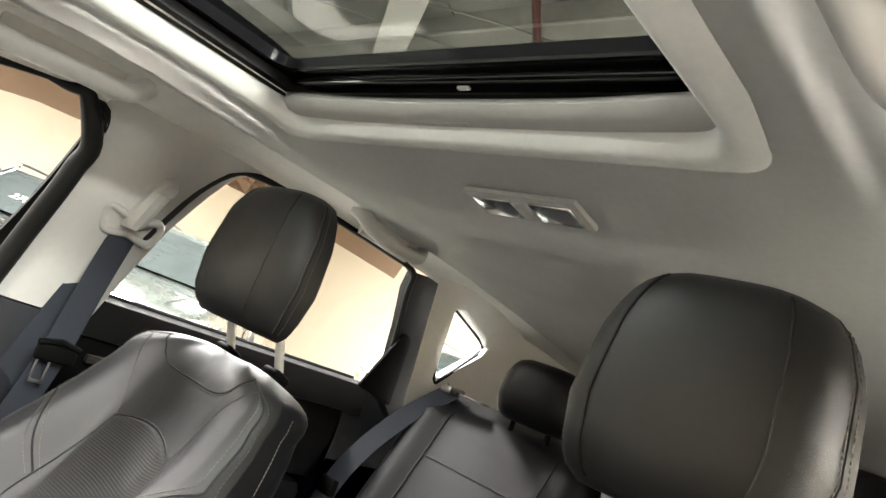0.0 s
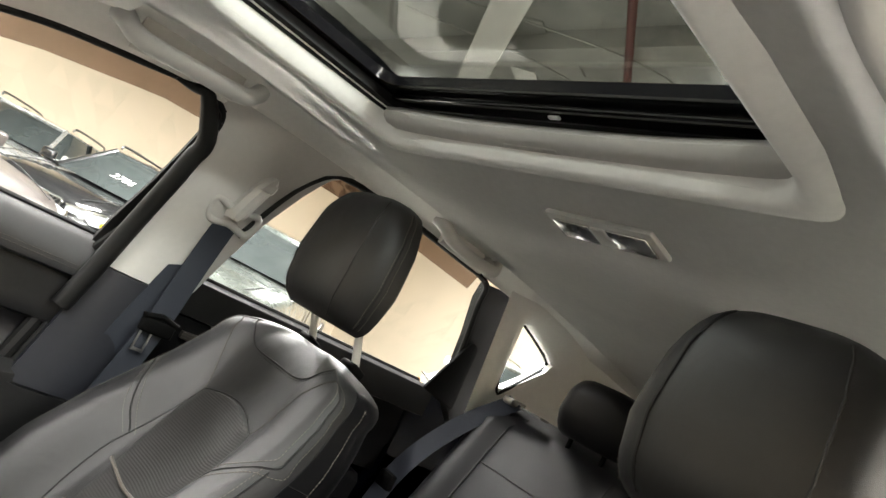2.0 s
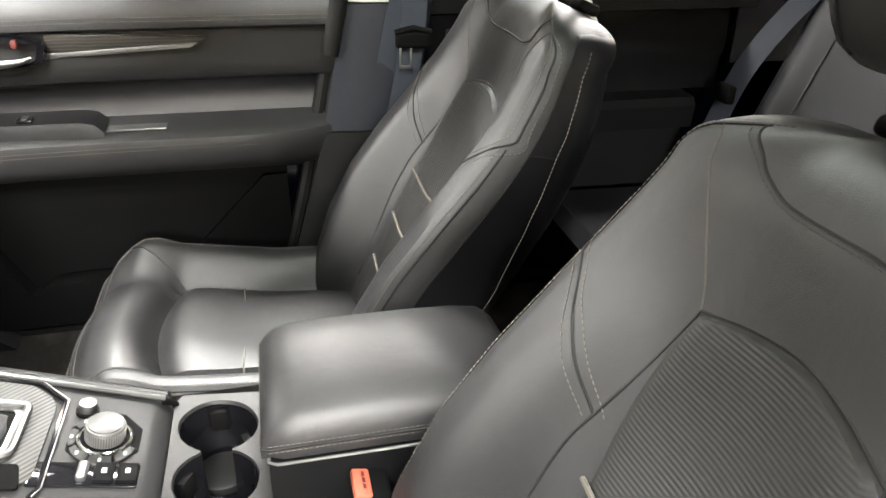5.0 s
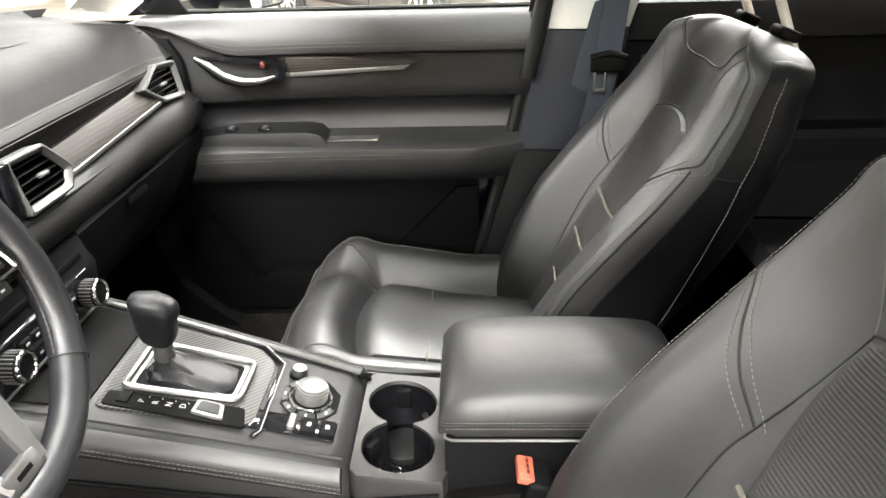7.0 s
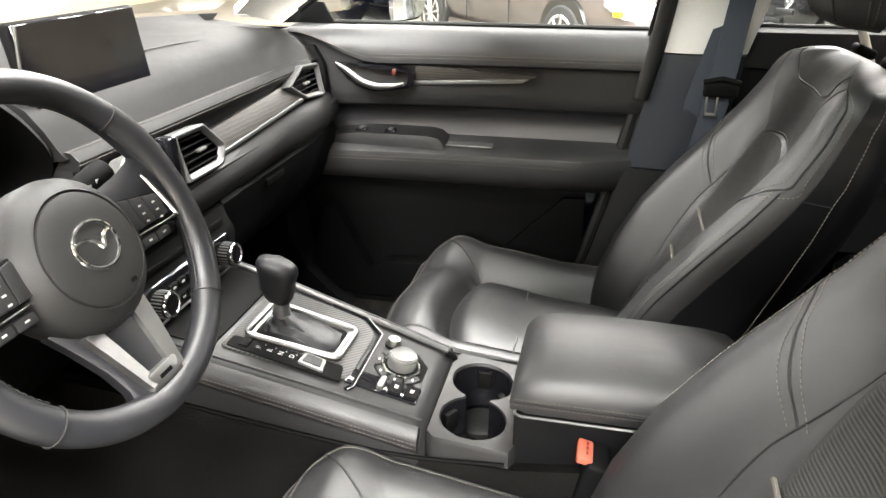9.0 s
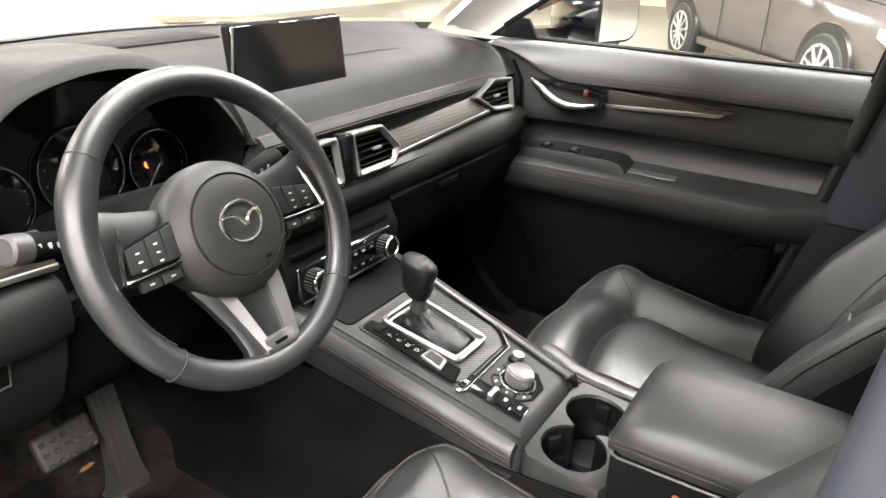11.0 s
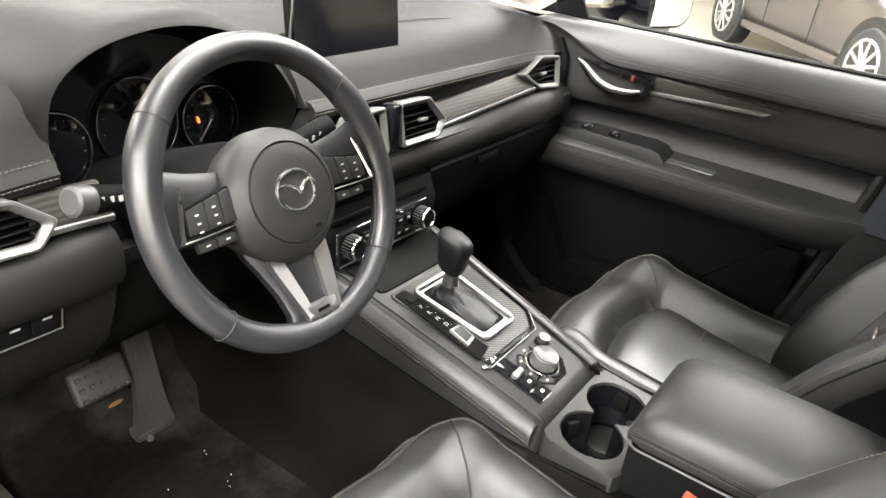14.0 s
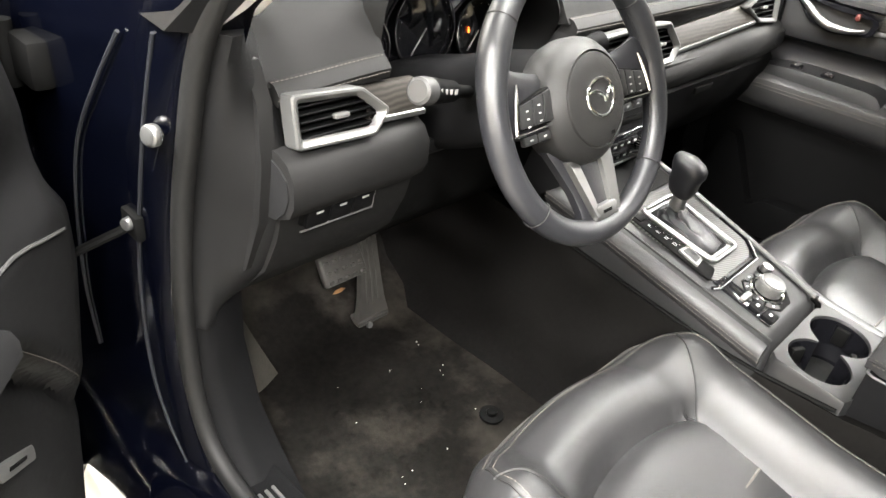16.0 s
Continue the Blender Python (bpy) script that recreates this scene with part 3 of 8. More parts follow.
def side_frame(s, side):
    tagged(part("pillar_trim_" + side, side_rail(s), LINING, sharp=70), "grey cloth roof rail and windscreen pillar trim", "pillar trim", kind="structure")
    tagged(part("centre_pillar_upper_" + side, b_pillar(s, 1.045, 1.415), TRIM), "light grey plastic upper centre pillar trim", "pillar trim", kind="structure")
    tagged(part("centre_pillar_lower_" + side, b_pillar(s, 0.80, 1.042, 0.003), PILLAR), "dark grey plastic lower centre pillar trim", "pillar trim", kind="structure")
    tagged(part("centre_pillar_foot_" + side, b_pillar(s, 0.38, 0.797, 0.010), PANEL), "dark plastic foot of the centre pillar", "pillar trim", kind="structure")
    tagged(part("rear_quarter_trim_" + side, quarter_trim(s), PALE_LIT, sharp=70), "light grey plastic rear pillar trim", "pillar trim", kind="structure")
    w = thing("quarter_window_" + side, (s * 0.67, -1.2, 1.16), "small triangular rear quarter window", "window", kind="structure")
    pane = [(s * 0.672, y, z) for y, z in QUARTER]
    bm = bmesh.new()
    bm.faces.new([bm.verts.new(p) for p in pane])
    bmesh.ops.solidify(bm, geom=bm.faces[:], thickness=0.004)
    part("pane", bm, CLEAR, w).visible_shadow = False
    part("seal", tube(smooth_line([(s * 0.662, y, z) for y, z in QUARTER], 4, True), 0.006, 6, closed=True), RUBBER, w)


def pillar_body(s):
    """Painted outside of the centre pillar with its door seal's seat."""
    rows = []
    for z in np.linspace(0.36, 1.40, 14):
        x, yf, yr = lerp_table(z, BPIL)
        rows.append([(s * (x + 0.024), yf - 0.010, z), (s * (x + 0.044), yf - 0.012, z), (s * (x + 0.062), yf - 0.022, z), (s * (x + 0.070), yf - 0.06, z), (s * (x + 0.070), yr, z), (s * (x + 0.032), yr, z)])
    return loft(rows)


def pillar_seal(s):
    pts = []
    for z in np.linspace(0.40, 1.395, 16):
        x, yf, yr = lerp_table(z, BPIL)
        pts.append((s * (x + (0.032 if s > 0 else 0.020)), yf - (0.008 if s > 0 else 0.012), z))
    return tube(pts, 0.010 if s > 0 else 0.015, 14)


for s, side in ((1, "east"), (-1, "west")):
    tagged(part("pillar_seal_" + side, pillar_seal(s), FLANGE_SHEEN if s < 0 else RUBBER), "satin flange along the centre pillar", "door seal", kind="structure")
    tagged(part("centre_pillar_body_" + side, pillar_body(s), PAINT, sharp=50), "dark blue painted body of the centre pillar", "pillar", kind="structure")
side_frame(1, "east")
side_frame(-1, "west")

def closed_door_seal(s):
    """Broad seal between the closed front door and the centre pillar, turning along the window's top."""
    pts = []
    for z in np.linspace(0.95, 1.325, 10):
        x, yf, yr = lerp_table(z, BPIL)
        pts.append((s * (x - 0.006), yf + 0.012, z))
    for y in (-0.130, -0.10, -0.07):
        wx, wz = window_top(y)
        pts.append((s * (wx - 0.004), y, wz - 0.006))
    line = smooth_line(pts, 4)
    return tube(line, [0.017 * min(1.0, 0.15 + (len(line) - 1 - k) / 12) for k in range(len(line))], 10)


tagged(part("door_seal_east", closed_door_seal(1), RUBBER), "broad black rubber seal behind the closed front door", "door seal", kind="structure")

# ---- floor, sills, bulkhead ----
def floor_z(y):
    return float(np.interp(y, [-1.2, -0.75, -0.6, 0.0, 0.80, 0.92, 1.2], [0.44, 0.40, 0.375, 0.375, 0.375, 0.425, 0.68]))


ys = [-1.9, -1.2, -0.9, -0.75, -0.6, -0.3, 0, 0.1, 0.2, 0.3, 0.37, 0.44, 0.51, 0.58, 0.65, 0.72, 0.8, 0.92, 1.05, 1.2]
def floor_pt(y, x):
    hump = 0.12 * (1 - sstep(0.05, 0.14, abs(x)))
    edge = 0.05 * sstep(0.62, 0.70, abs(x))
    return (x, y, floor_z(y) + hump * (1 if y > -0.8 else 0.4) + edge + 0.0025 * noise.noise(Vector((x * 6, y * 6, 0.3))))


tagged(part("floor", sheet(floor_pt, ys, [-0.72, -0.66, -0.6, -0.53, -0.46, -0.40, -0.34, -0.28, -0.22, -0.18, -0.14, -0.1, 0, 0.1, 0.14, 0.18, 0.22, 0.4, 0.6, 0.66, 0.72], 0.01), DUST, sharp=70), "dusty black carpeted car floor", "carpet", kind="structure")
tagged(part("underbody", box((0, -0.1, 0.26), (1.5, 3.7, 0.12), 0.03), MATT), "black underside of the car", "underbody", kind="structure")
tagged(part("bulkhead", sheet(lambda z, x: (x, 1.16 + 0.1 * (1.1 - z), z), np.linspace(0.4, 1.06, 5), np.linspace(-0.76, 0.76, 9), 0.02), MATT), "dark bulkhead behind the dashboard", "bulkhead", kind="structure")
for s, side in ((1, "east"), (-1, "west")):
    sill = thing("sill_" + side, (s * 0.72, 0.3, 0.38), "dark door sill with a ribbed grey scuff plate", "door sill", kind="structure")
    part("body", box((s * 0.745, -0.08, 0.37), (0.13, 2.26, 0.14), 0.03, 3), PAINT if s < 0 else MATT, sill, "dark painted sill")
    part("scuff_plate", box((s * 0.715, 0.2, 0.435), (0.085, 0.90, 0.02), 0.006), DARK, sill)
    for k in range(4):
        part("rib", box((s * (0.70 + 0.011 * k), 0.2, 0.447), (0.005, 0.70, 0.004), 0.0015), SILVER, sill)
tagged(part("tailgate", merge(box((0, -2.02, 0.95), (1.3, 0.1, 0.6), 0.03), box((0, -1.86, 1.36), (1.2, 0.22, 0.07), 0.03)), DARK), "dark inner tailgate of the car", "tailgate", kind="structure")
tagged(part("boot_floor", box((0, -1.6, 0.66), (1.3, 0.85, 0.05), 0.02), CARPET), "black carpeted boot floor", "carpet", kind="structure")
for s, side in ((1, "east"), (-1, "west")):
    tagged(part("rear_wing_" + side, sheet(lambda y, z: (s * (0.80 - 0.06 * sstep(0.9, 1.1, z)), y, z), np.linspace(-2.05, -1.02, 8), np.linspace(0.32, 1.1, 8), 0.015), PAINT), "dark blue rear wing of the car", "car body", kind="structure")
    tagged(part("boot_side_" + side, sheet(lambda y, z: (s * 0.66, y, z), np.linspace(-2.0, -1.15, 4), np.linspace(0.66, 0.98, 4), 0.015), DARK), "dark boot side lining", "boot trim", kind="structure")
rg = part("rear_window", sheet(lambda u, x: (x * (0.55 - 0.0 * u), -1.97 + 0.22 * u, 1.08 + 0.27 * u), np.linspace(0, 1, 4), np.linspace(-1, 1, 7), 0.004), CLEAR)
tagged(rg, "sloping rear window of the car", "window", kind="structure").visible_shadow = False


# ---- windscreen and bonnet ----
def screen_pt(u, v):
    """u across, v from base to header."""
    xb, yb, zb = 0.75 * u, 1.27 - 0.40 * u * u, 1.105
    xt, yt, zt = 0.55 * u, 0.345 - 0.05 * u * u, 1.425 - 0.03 * u * u
    return (xb + (xt - xb) * v, yb + (yt - yb) * v, zb + (zt - zb) * v + 0.02 * math.sin(math.pi * v))


ws = part("windscreen", sheet(screen_pt, np.linspace(-1, 1, 17), np.linspace(0, 1, 9), 0.004), CLEAR, sharp=80)
tagged(ws, "clear laminated windscreen", "windscreen", kind="structure").visible_shadow = False
tagged(part("bonnet", sheet(lambda u, v: (0.78 * u, 1.31 - 0.38 * u * u + 0.80 * v, 1.100 - 0.02 * u * u - 0.07 * v * v), np.linspace(-1, 1, 15), np.linspace(0, 1, 7), 0.01), PAINT, sharp=70), "dark blue painted bonnet", "bonnet", kind="structure")
tagged(part("front_wings", merge(box((0.82, 1.5, 0.70), (0.10, 1.0, 0.62), 0.05), box((-0.84, 1.51, 0.66), (0.10, 1.03, 0.70), 0.05)), PAINT), "dark blue front wings of the car", "car body", kind="structure")


# ---- front seats ----
# the backrest's middle line: z, y of the front face, half width, thickness, bolster height
BACK = [(0.50, -0.085, 0.200, 0.12, 0.045), (0.58, -0.118, 0.220, 0.14, 0.058), (0.66, -0.160, 0.236, 0.145, 0.068), (0.74, -0.205, 0.246, 0.145, 0.068), (0.82, -0.253, 0.250, 0.14, 0.058),
        (0.88, -0.288, 0.249, 0.13, 0.046), (0.92, -0.309, 0.246, 0.122, 0.038), (0.96, -0.328, 0.240, 0.115, 0.030), (1.01, -0.346, 0.227, 0.105, 0.020), (1.05, -0.358, 0.214, 0.098, 0.014)]


TOP_Z, TOP_H = 1.03, 0.068


def seat_low(u, z):
    y, w, th, bol = lerp_table(z, BACK)
    a = abs(u)
    f = bol * sstep(0.40, 0.74, a) - 0.006 * (1 - sstep(0.0, 0.4, a))
    f -= th * 0.26 * max(0.0, (a - 0.90) / 0.10) ** 2.0
    return Vector((u * w, y + f, z + f * 0.45))


def dome(p, z):
    """Carries a point of the ring at TOP_Z up onto the rounded top."""
    h = (z - TOP_Z) / TOP_H
    k = max(1 - h**2.8, 0.0) ** (1 / 2.8)
    y = -0.405 + (p.y + 0.405) * k - 0.03 * h
    return Vector((p.x * k, y, z + (p.z - TOP_Z) * (1 - h) - 0.4 * h * max(0.0, -0.412 - y)))


def seat_front(u, z):
    """Front face of a backrest: u from -1 to 1 across."""
    return seat_low(u, z) if z <= TOP_Z else dome(seat_low(u, TOP_Z), min(z, TOP_Z + TOP_H))


def seat_ring(z):
    y, w, th, bol = lerp_table(z, BACK)
    row = [seat_low(u, z) for u in np.linspace(-1, 1, 41)]
    e = row[-1]
    for k in range(1, 12):
        ang = math.pi * k / 12
        row.append(Vector((w * math.copysign(abs(math.cos(ang)) ** 0.45, math.cos(ang)), e.y + (y - th - e.y) * math.sin(ang) ** 0.5, z + (e.z - z) * (1 - math.sin(ang)))))
    return row


def seat_back_body():
    rows = [seat_ring(z) for z in (0.50, 0.54, 0.58, 0.62, 0.66, 0.70, 0.74, 0.78, 0.82, 0.86, 0.90, 0.93, 0.96, 0.985, 1.01, 1.03)]
    rows += [[dome(p, TOP_Z + TOP_H * h) for p in seat_ring(TOP_Z)] for h in (0.12, 0.24, 0.36, 0.48, 0.58, 0.67, 0.75, 0.82, 0.88, 0.925, 0.955, 0.975, 0.988, 0.996)]
    return loft(rows)


def cushion_top(u, v):
    """Top face of a seat cushion: u across, v from rear (0) to front (1)."""
    w = float(np.interp(v, [0, 0.15, 0.6, 0.85, 0.95, 1.0], [0.225, 0.240, 0.252, 0.246, 0.228, 0.192]))
    y = -0.13 + 0.490 * v
    a = abs(u)
    z = float(np.interp(v, [0, 0.3, 0.6, 0.8, 0.9, 0.96, 1.0], [0.555, 0.558, 0.578, 0.594, 0.588, 0.568, 0.53]))
    z += 0.050 * sstep(0.50, 0.80, a) * (1 - 0.6 * sstep(0.7, 1.0, v))
    rim_v = 0.695 - 0.045 * min(1.0, a / 0.54) ** 2
    gap = abs(v - rim_v) if a < 0.50 else (math.hypot((a - 0.545) * 0.5, max(0.0, v - 0.64)) if v < 0.72 else 1.0)
    z -= 0.021 * math.exp(-(gap / 0.035) ** 2)
    if v > rim_v:
        z += 0.020 * math.sin(math.pi * min(1.0, (v - rim_v) / 0.28)) * (1 - 0.5 * a)
    elif a < 0.55:
        z += 0.011 * abs(math.sin(math.pi * v / 0.428 if v < 0.428 else math.pi * (v - 0.428) / (rim_v - 0.428))) ** 0.6 * (1 - (a / 0.55) ** 2)
    z -= 0.080 * max(0.0, (a - 0.86) / 0.14) ** 2.0
    return Vector((u * w, y - 0.03 * u * u * sstep(0.6, 1, v), z))


def cushion_body():
    us = np.linspace(-1, 1, 61)
    rows = []
    for v in list(np.linspace(0, 0.58, 16)) + list(np.linspace(0.60, 0.90, 21)) + [0.92, 0.94, 0.96, 0.98, 1.0]:
        top = [cushion_top(u, v) for u in us]
        e = top[-1]
        low = 0.43 + 0.03 * sstep(0.85, 1, v)
        row = top + [Vector((e.x * (1.0 - 0.03 * t), e.y, e.z + (low - e.z) * t)) for t in (0.35, 0.7, 1.0)]
        row += [Vector((-e.x * (1.0 - 0.03 * t), e.y, e.z + (low - e.z) * t)) for t in (1.0, 0.7, 0.35)]
        rows.append(row)
    return loft(rows)


def patch(fn, us_of, vs, lift, nu=13):
    """A panel that lies proud on a face fn(u, v); us_of(v) is its half width in u. Its rim sinks in."""
    rows = []
    n = len(vs)
    for i, v in enumerate(vs):
        h = us_of(v)
        row = []
        for k in range(nu):
            u = h * (2 * k / (nu - 1) - 1)
            edge = min(min(k, nu - 1 - k) / 1.5, min(i, n - 1 - i) / 1.5, 1.0)
            e = math.sqrt(max(0, 1 - (1 - edge) ** 2))
            p = fn(u, v)
            row.append((p, e * lift - 0.002))
        rows.append(row)
    bm = bmesh.new()
    g = [[None] * nu for _ in rows]
    for i in range(n):
        for k in range(nu):
            p = rows[i][k][0]
            du = rows[i][min(k + 1, nu - 1)][0] - rows[i][max(k - 1, 0)][0]
            dv = rows[min(i + 1, n - 1)][k][0] - rows[max(i - 1, 0)][k][0]
            nn = du.cross(dv).normalized()
            if nn.y + nn.z < 0:
                nn = -nn
            g[i][k] = bm.verts.new(p + nn * rows[i][k][1])
    for i in range(n - 1):
        for k in range(nu - 1):
            bm.faces.new((g[i][k], g[i][k + 1], g[i + 1][k + 1], g[i + 1][k]))
    return bm


def moved(bm, m):
    bmesh.ops.transform(bm, matrix=m, verts=bm.verts)
    return bm


def on_face(fn, uv, n=6, lift=0.001):
    """A smooth line on a face through points in u, v."""
    L = smooth_line([(u, v, 0) for u, v in uv], n)
    out = []
    for p in L:
        a = fn(p.x, p.y)
        b, c = fn(p.x + 0.02, p.y), fn(p.x, p.y + 0.01)
        nn = (b - a).cross(c - a).normalized()
        if nn.y + nn.z < 0:
            nn = -nn
        out.append(a + nn * lift)
    return out


def headrest_ring(t, w, d, tilt=0.10):
    """One level of a headrest: t from 0 (bottom) to 1 (top)."""
    hw = w * float(np.interp(t, [0, 0.04, 0.12, 0.35, 0.7, 0.88, 0.96, 1], [0.72, 0.84, 0.92, 1.0, 0.93, 0.80, 0.66, 0.45]))
    hd = d * float(np.interp(t, [0, 0.05, 0.15, 0.4, 0.75, 0.9, 0.97, 1], [0.5, 0.72, 0.9, 1.0, 0.92, 0.72, 0.5, 0.25]))
    return hw, hd


def headrest_pt(a, t, w, d, h):
    hw, hd = headrest_ring(t, w, d)
    ca, sa = math.cos(a), math.sin(a)
    x = hw * math.copysign(abs(ca) ** 0.62, ca)
    y = hd * math.copysign(abs(sa) ** 0.75, sa) * (1.0 if sa > 0 else 0.75)
    if sa > 0:
        y -= 0.016 * (abs(ca) ** 3)
    return Vector((x, y + 0.012 * t, t * h))


def headrest_bm(w, d, h, n=36):
    ts = [0, 0.02, 0.05, 0.1, 0.16, 0.24, 0.34, 0.45, 0.56, 0.67, 0.77, 0.85, 0.91, 0.95, 0.98, 1.0]
    return loft([[headrest_pt(2 * math.pi * k / n, t, w, d, h) for k in range(n)] for t in ts])


def front_seat(cx, s, label):
    """s: +1 where the outboard side lies at +x."""
    st = thing("front_seat", (cx, 0.1, 0.375), label, "car seat", "front seats of the car")
    T = Matrix.Translation((cx, 0, 0))
    back = part("backrest", moved(seat_back_body(), T), LEATHER, st, "black leather backrest with grey stitching")
    cush = part("cushion", moved(cushion_body(), T), LEATHER, st, "black leather seat cushion")
    # perforated centre of the backrest, an arched shield
    def half(z):
        return float(np.interp(z, [0.56, 0.60, 0.65, 0.72, 0.80, 0.84, 0.88, 0.93, 0.946], [0.12, 0.15, 0.20, 0.27, 0.34, 0.39, 0.42, 0.42, 0.40]))
    def shield(u, t):
        """t runs from the foot (0) to the arched top (1)."""
        z = 0.58 + t * (0.966 - 0.021 * min(1.0, abs(u) / 0.40) ** 2 - 0.58)
        return seat_front(u, z)
    ts_ = [0, 0.015, 0.04, 0.12, 0.2, 0.3, 0.4, 0.5, 0.6, 0.7, 0.8, 0.88, 0.94, 0.975, 0.99, 1.0]
    part("centre_panel", moved(patch(shield, lambda t: half(0.58 + 0.366 * t), ts_, 0.009, 17), T), PERFORATED, back, "finely ribbed leather centre panel")
    for z in (0.655, 0.725, 0.795):
        part("piping", moved(tube(on_face(seat_front, [(-half(z) * 0.98, z + 0.003), (0, z - 0.004), (half(z) * 0.98, z + 0.003)], 8, 0.0108), 0.0028, 6), T), PIPING, back, "grey leather piping")
    # yoke under the headrest
    yoke = [(-0.80, 1.084), (-0.60, 1.069), (-0.475, 1.054), (-0.32, 1.045), (0.0, 1.045), (0.32, 1.045), (0.475, 1.054), (0.60, 1.069), (0.80, 1.084)]
    part("seam", moved(tube(on_face(seat_front, yoke, 6, 0.0), 0.0016, 5), T), SEAM, back)
    part("stitching", moved(dashes(on_face(seat_front, [(u, z - 0.004) for u, z in yoke], 6, 0.0003), r=0.0006), T), SEAM, back)
    arch = [(-0.40, 0.948), (-0.2, 0.962), (0, 0.968), (0.2, 0.962), (0.40, 0.948)]
    part("seam", moved(tube(on_face(seat_front, arch, 6, 0.0), 0.0016, 5), T), SEAM, back)
    for q in (-1, 1):
        part("seam", moved(tube(on_face(seat_front, [(q * 0.40, 0.948), (q * 0.475, 0.975), (q * 0.60, 1.017), (q * 0.75, 1.059), (q * 0.88, 1.074)], 6, 0.0), 0.0012, 5), T), SEAM_THREAD, back, "thin welt line")
        part("seam", moved(tube(on_face(seat_front, [(q * 0.40, 0.948), (q * 0.43, 0.90), (q * 0.475, 0.833), (q * 0.49, 0.79), (q * 0.46, 0.70), (q * 0.40, 0.60)], 6, 0.0), 0.0016, 5), T), SEAM, back)
        cross = [(q * 0.475, 0.833), (q * 0.58, 0.855), (q * 0.70, 0.888), (q * 0.82, 0.912), (q * 0.955, 0.938), (q * 0.965, 0.965), (q * 0.965, 1.03), (q * 0.94, 1.064), (q * 0.80, 1.085)]
        part("seam", moved(tube(on_face(seat_front, cross, 6, 0.0), 0.0018, 5), T), SEAM, back)
        part("stitching", moved(dashes(on_face(seat_front, [(u - q * 0.028, z + 0.004) for u, z in cross], 6, 0.0007)), T), STITCH, back, "grey double stitching")
        part("stitching", moved(dashes(on_face(seat_front, [(u + q * 0.028, z - 0.005) for u, z in cross[:5]] + [(u + q * 0.02, z) for u, z in cross[5:]], 6, 0.0007)), T), STITCH, back, "grey double stitching")
        edge = [(q * 0.955, 0.60), (q * 0.955, 0.70), (q * 0.955, 0.80), (q * 0.955, 0.88), (q * 0.955, 0.932)]
        part("seam", moved(tube(on_face(seat_front, edge, 6, 0.0), 0.0018, 5), T), SEAM, back)
        part("stitching", moved(dashes(on_face(seat_front, [(u - q * 0.022, z) for u, z in edge], 6, 0.0007)), T), STITCH, back)
        # side panel and its seams
        def flank(z, f, out):
            z0 = min(z, TOP_Z)
            y, w, th, bol = lerp_table(z0, BACK)
            e = seat_low(q, z0)
            p = Vector((q * (w * (1 - f**4) ** 0.225 + out), e.y + (y - th - e.y) * f, z0 + (e.z - z0) * (1 - f * f)))
            return p if z <= TOP_Z else dome(p, z)
        fs = [0.03, 0.08, 0.16, 0.28, 0.4, 0.52, 0.64, 0.74, 0.80]
        zs_ = list(np.linspace(0.54, TOP_Z, 18)) + [TOP_Z + TOP_H * h for h in (0.15, 0.3, 0.45, 0.58, 0.68)]
        part("side_panel", moved(loft([[flank(z, f, 0.0016) for f in fs] + [flank(z, f, -0.006) for f in reversed(fs)] for z in zs_]), T), LEATHER_SIDE, back, "dark vinyl side panel", 60)
        part("stitching", moved(dashes([flank(z, float(np.interp(z, [0.6, 0.72, 0.93, 1.06], [0.72, 0.68, 0.36, 0.28])), 0.0022) for z in np.linspace(0.58, 1.06, 34)], r=0.0009), T), STITCH, back)
        part("seam", moved(tube([flank(0.936 - 0.006 * k / 6, 0.03 + 0.33 * k / 6, 0.0017) for k in range(7)], 0.0010, 5), T), SEAM, back)
    # cushion panels
    def ch(v):
        return float(np.interp(v, [0.02, 0.2, 0.5, 0.66], [0.44, 0.50, 0.55, 0.54]))
    def tongue(u, t):
        v = 0.02 + t * (0.695 - 0.045 * min(1.0, abs(u) / 0.54) ** 2 - 0.02)
        return cushion_top(u, v)
    part("centre_panel", moved(patch(tongue, lambda t: ch(0.02 + 0.63 * t), [0, 0.015, 0.04, 0.12, 0.25, 0.4, 0.55, 0.7, 0.82, 0.9, 0.95, 0.98, 0.992, 1.0], 0.010, 17), T), LEATHER, cush, "smooth leather centre panel")
    part("piping", moved(tube(on_face(cushion_top, [(-ch(0.425), 0.425), (0, 0.428), (ch(0.425), 0.425)], 8, 0.0112), 0.0018, 6), T), PIPING, cush, "grey leather piping")
    for q in (-1, 1):
        part("seam", moved(tube(on_face(cushion_top, [(q * 0.54, 0.05), (q * 0.57, 0.4), (q * 0.565, 0.62), (q * 0.52, 0.665)], 6, 0.0), 0.0018, 5), T), SEAM, cush)
        part("seam", moved(tube(on_face(cushion_top, [(q * 0.565, 0.63), (q * 0.64, 0.69), (q * 0.72, 0.76), (q * 0.80, 0.83), (q * 0.88, 0.86)], 6, 0.0), 0.0018, 5), T), SEAM, cush)
        edge = [(q * 0.89, 0.04), (q * 0.89, 0.3), (q * 0.89, 0.6), (q * 0.88, 0.8), (q * 0.85, 0.91)]
        part("seam", moved(tube(on_face(cushion_top, edge, 6, 0.0), 0.0018, 5), T), SEAM, cush)
        part("stitching", moved(dashes(on_face(cushion_top, [(u - q * 0.025, v) for u, v in edge], 6, 0.0007)), T), STITCH, cush)
    front_edge = [(-0.85, 0.91), (-0.6, 0.945), (-0.3, 0.955), (0, 0.957), (0.3, 0.955), (0.6, 0.945), (0.85, 0.91)]
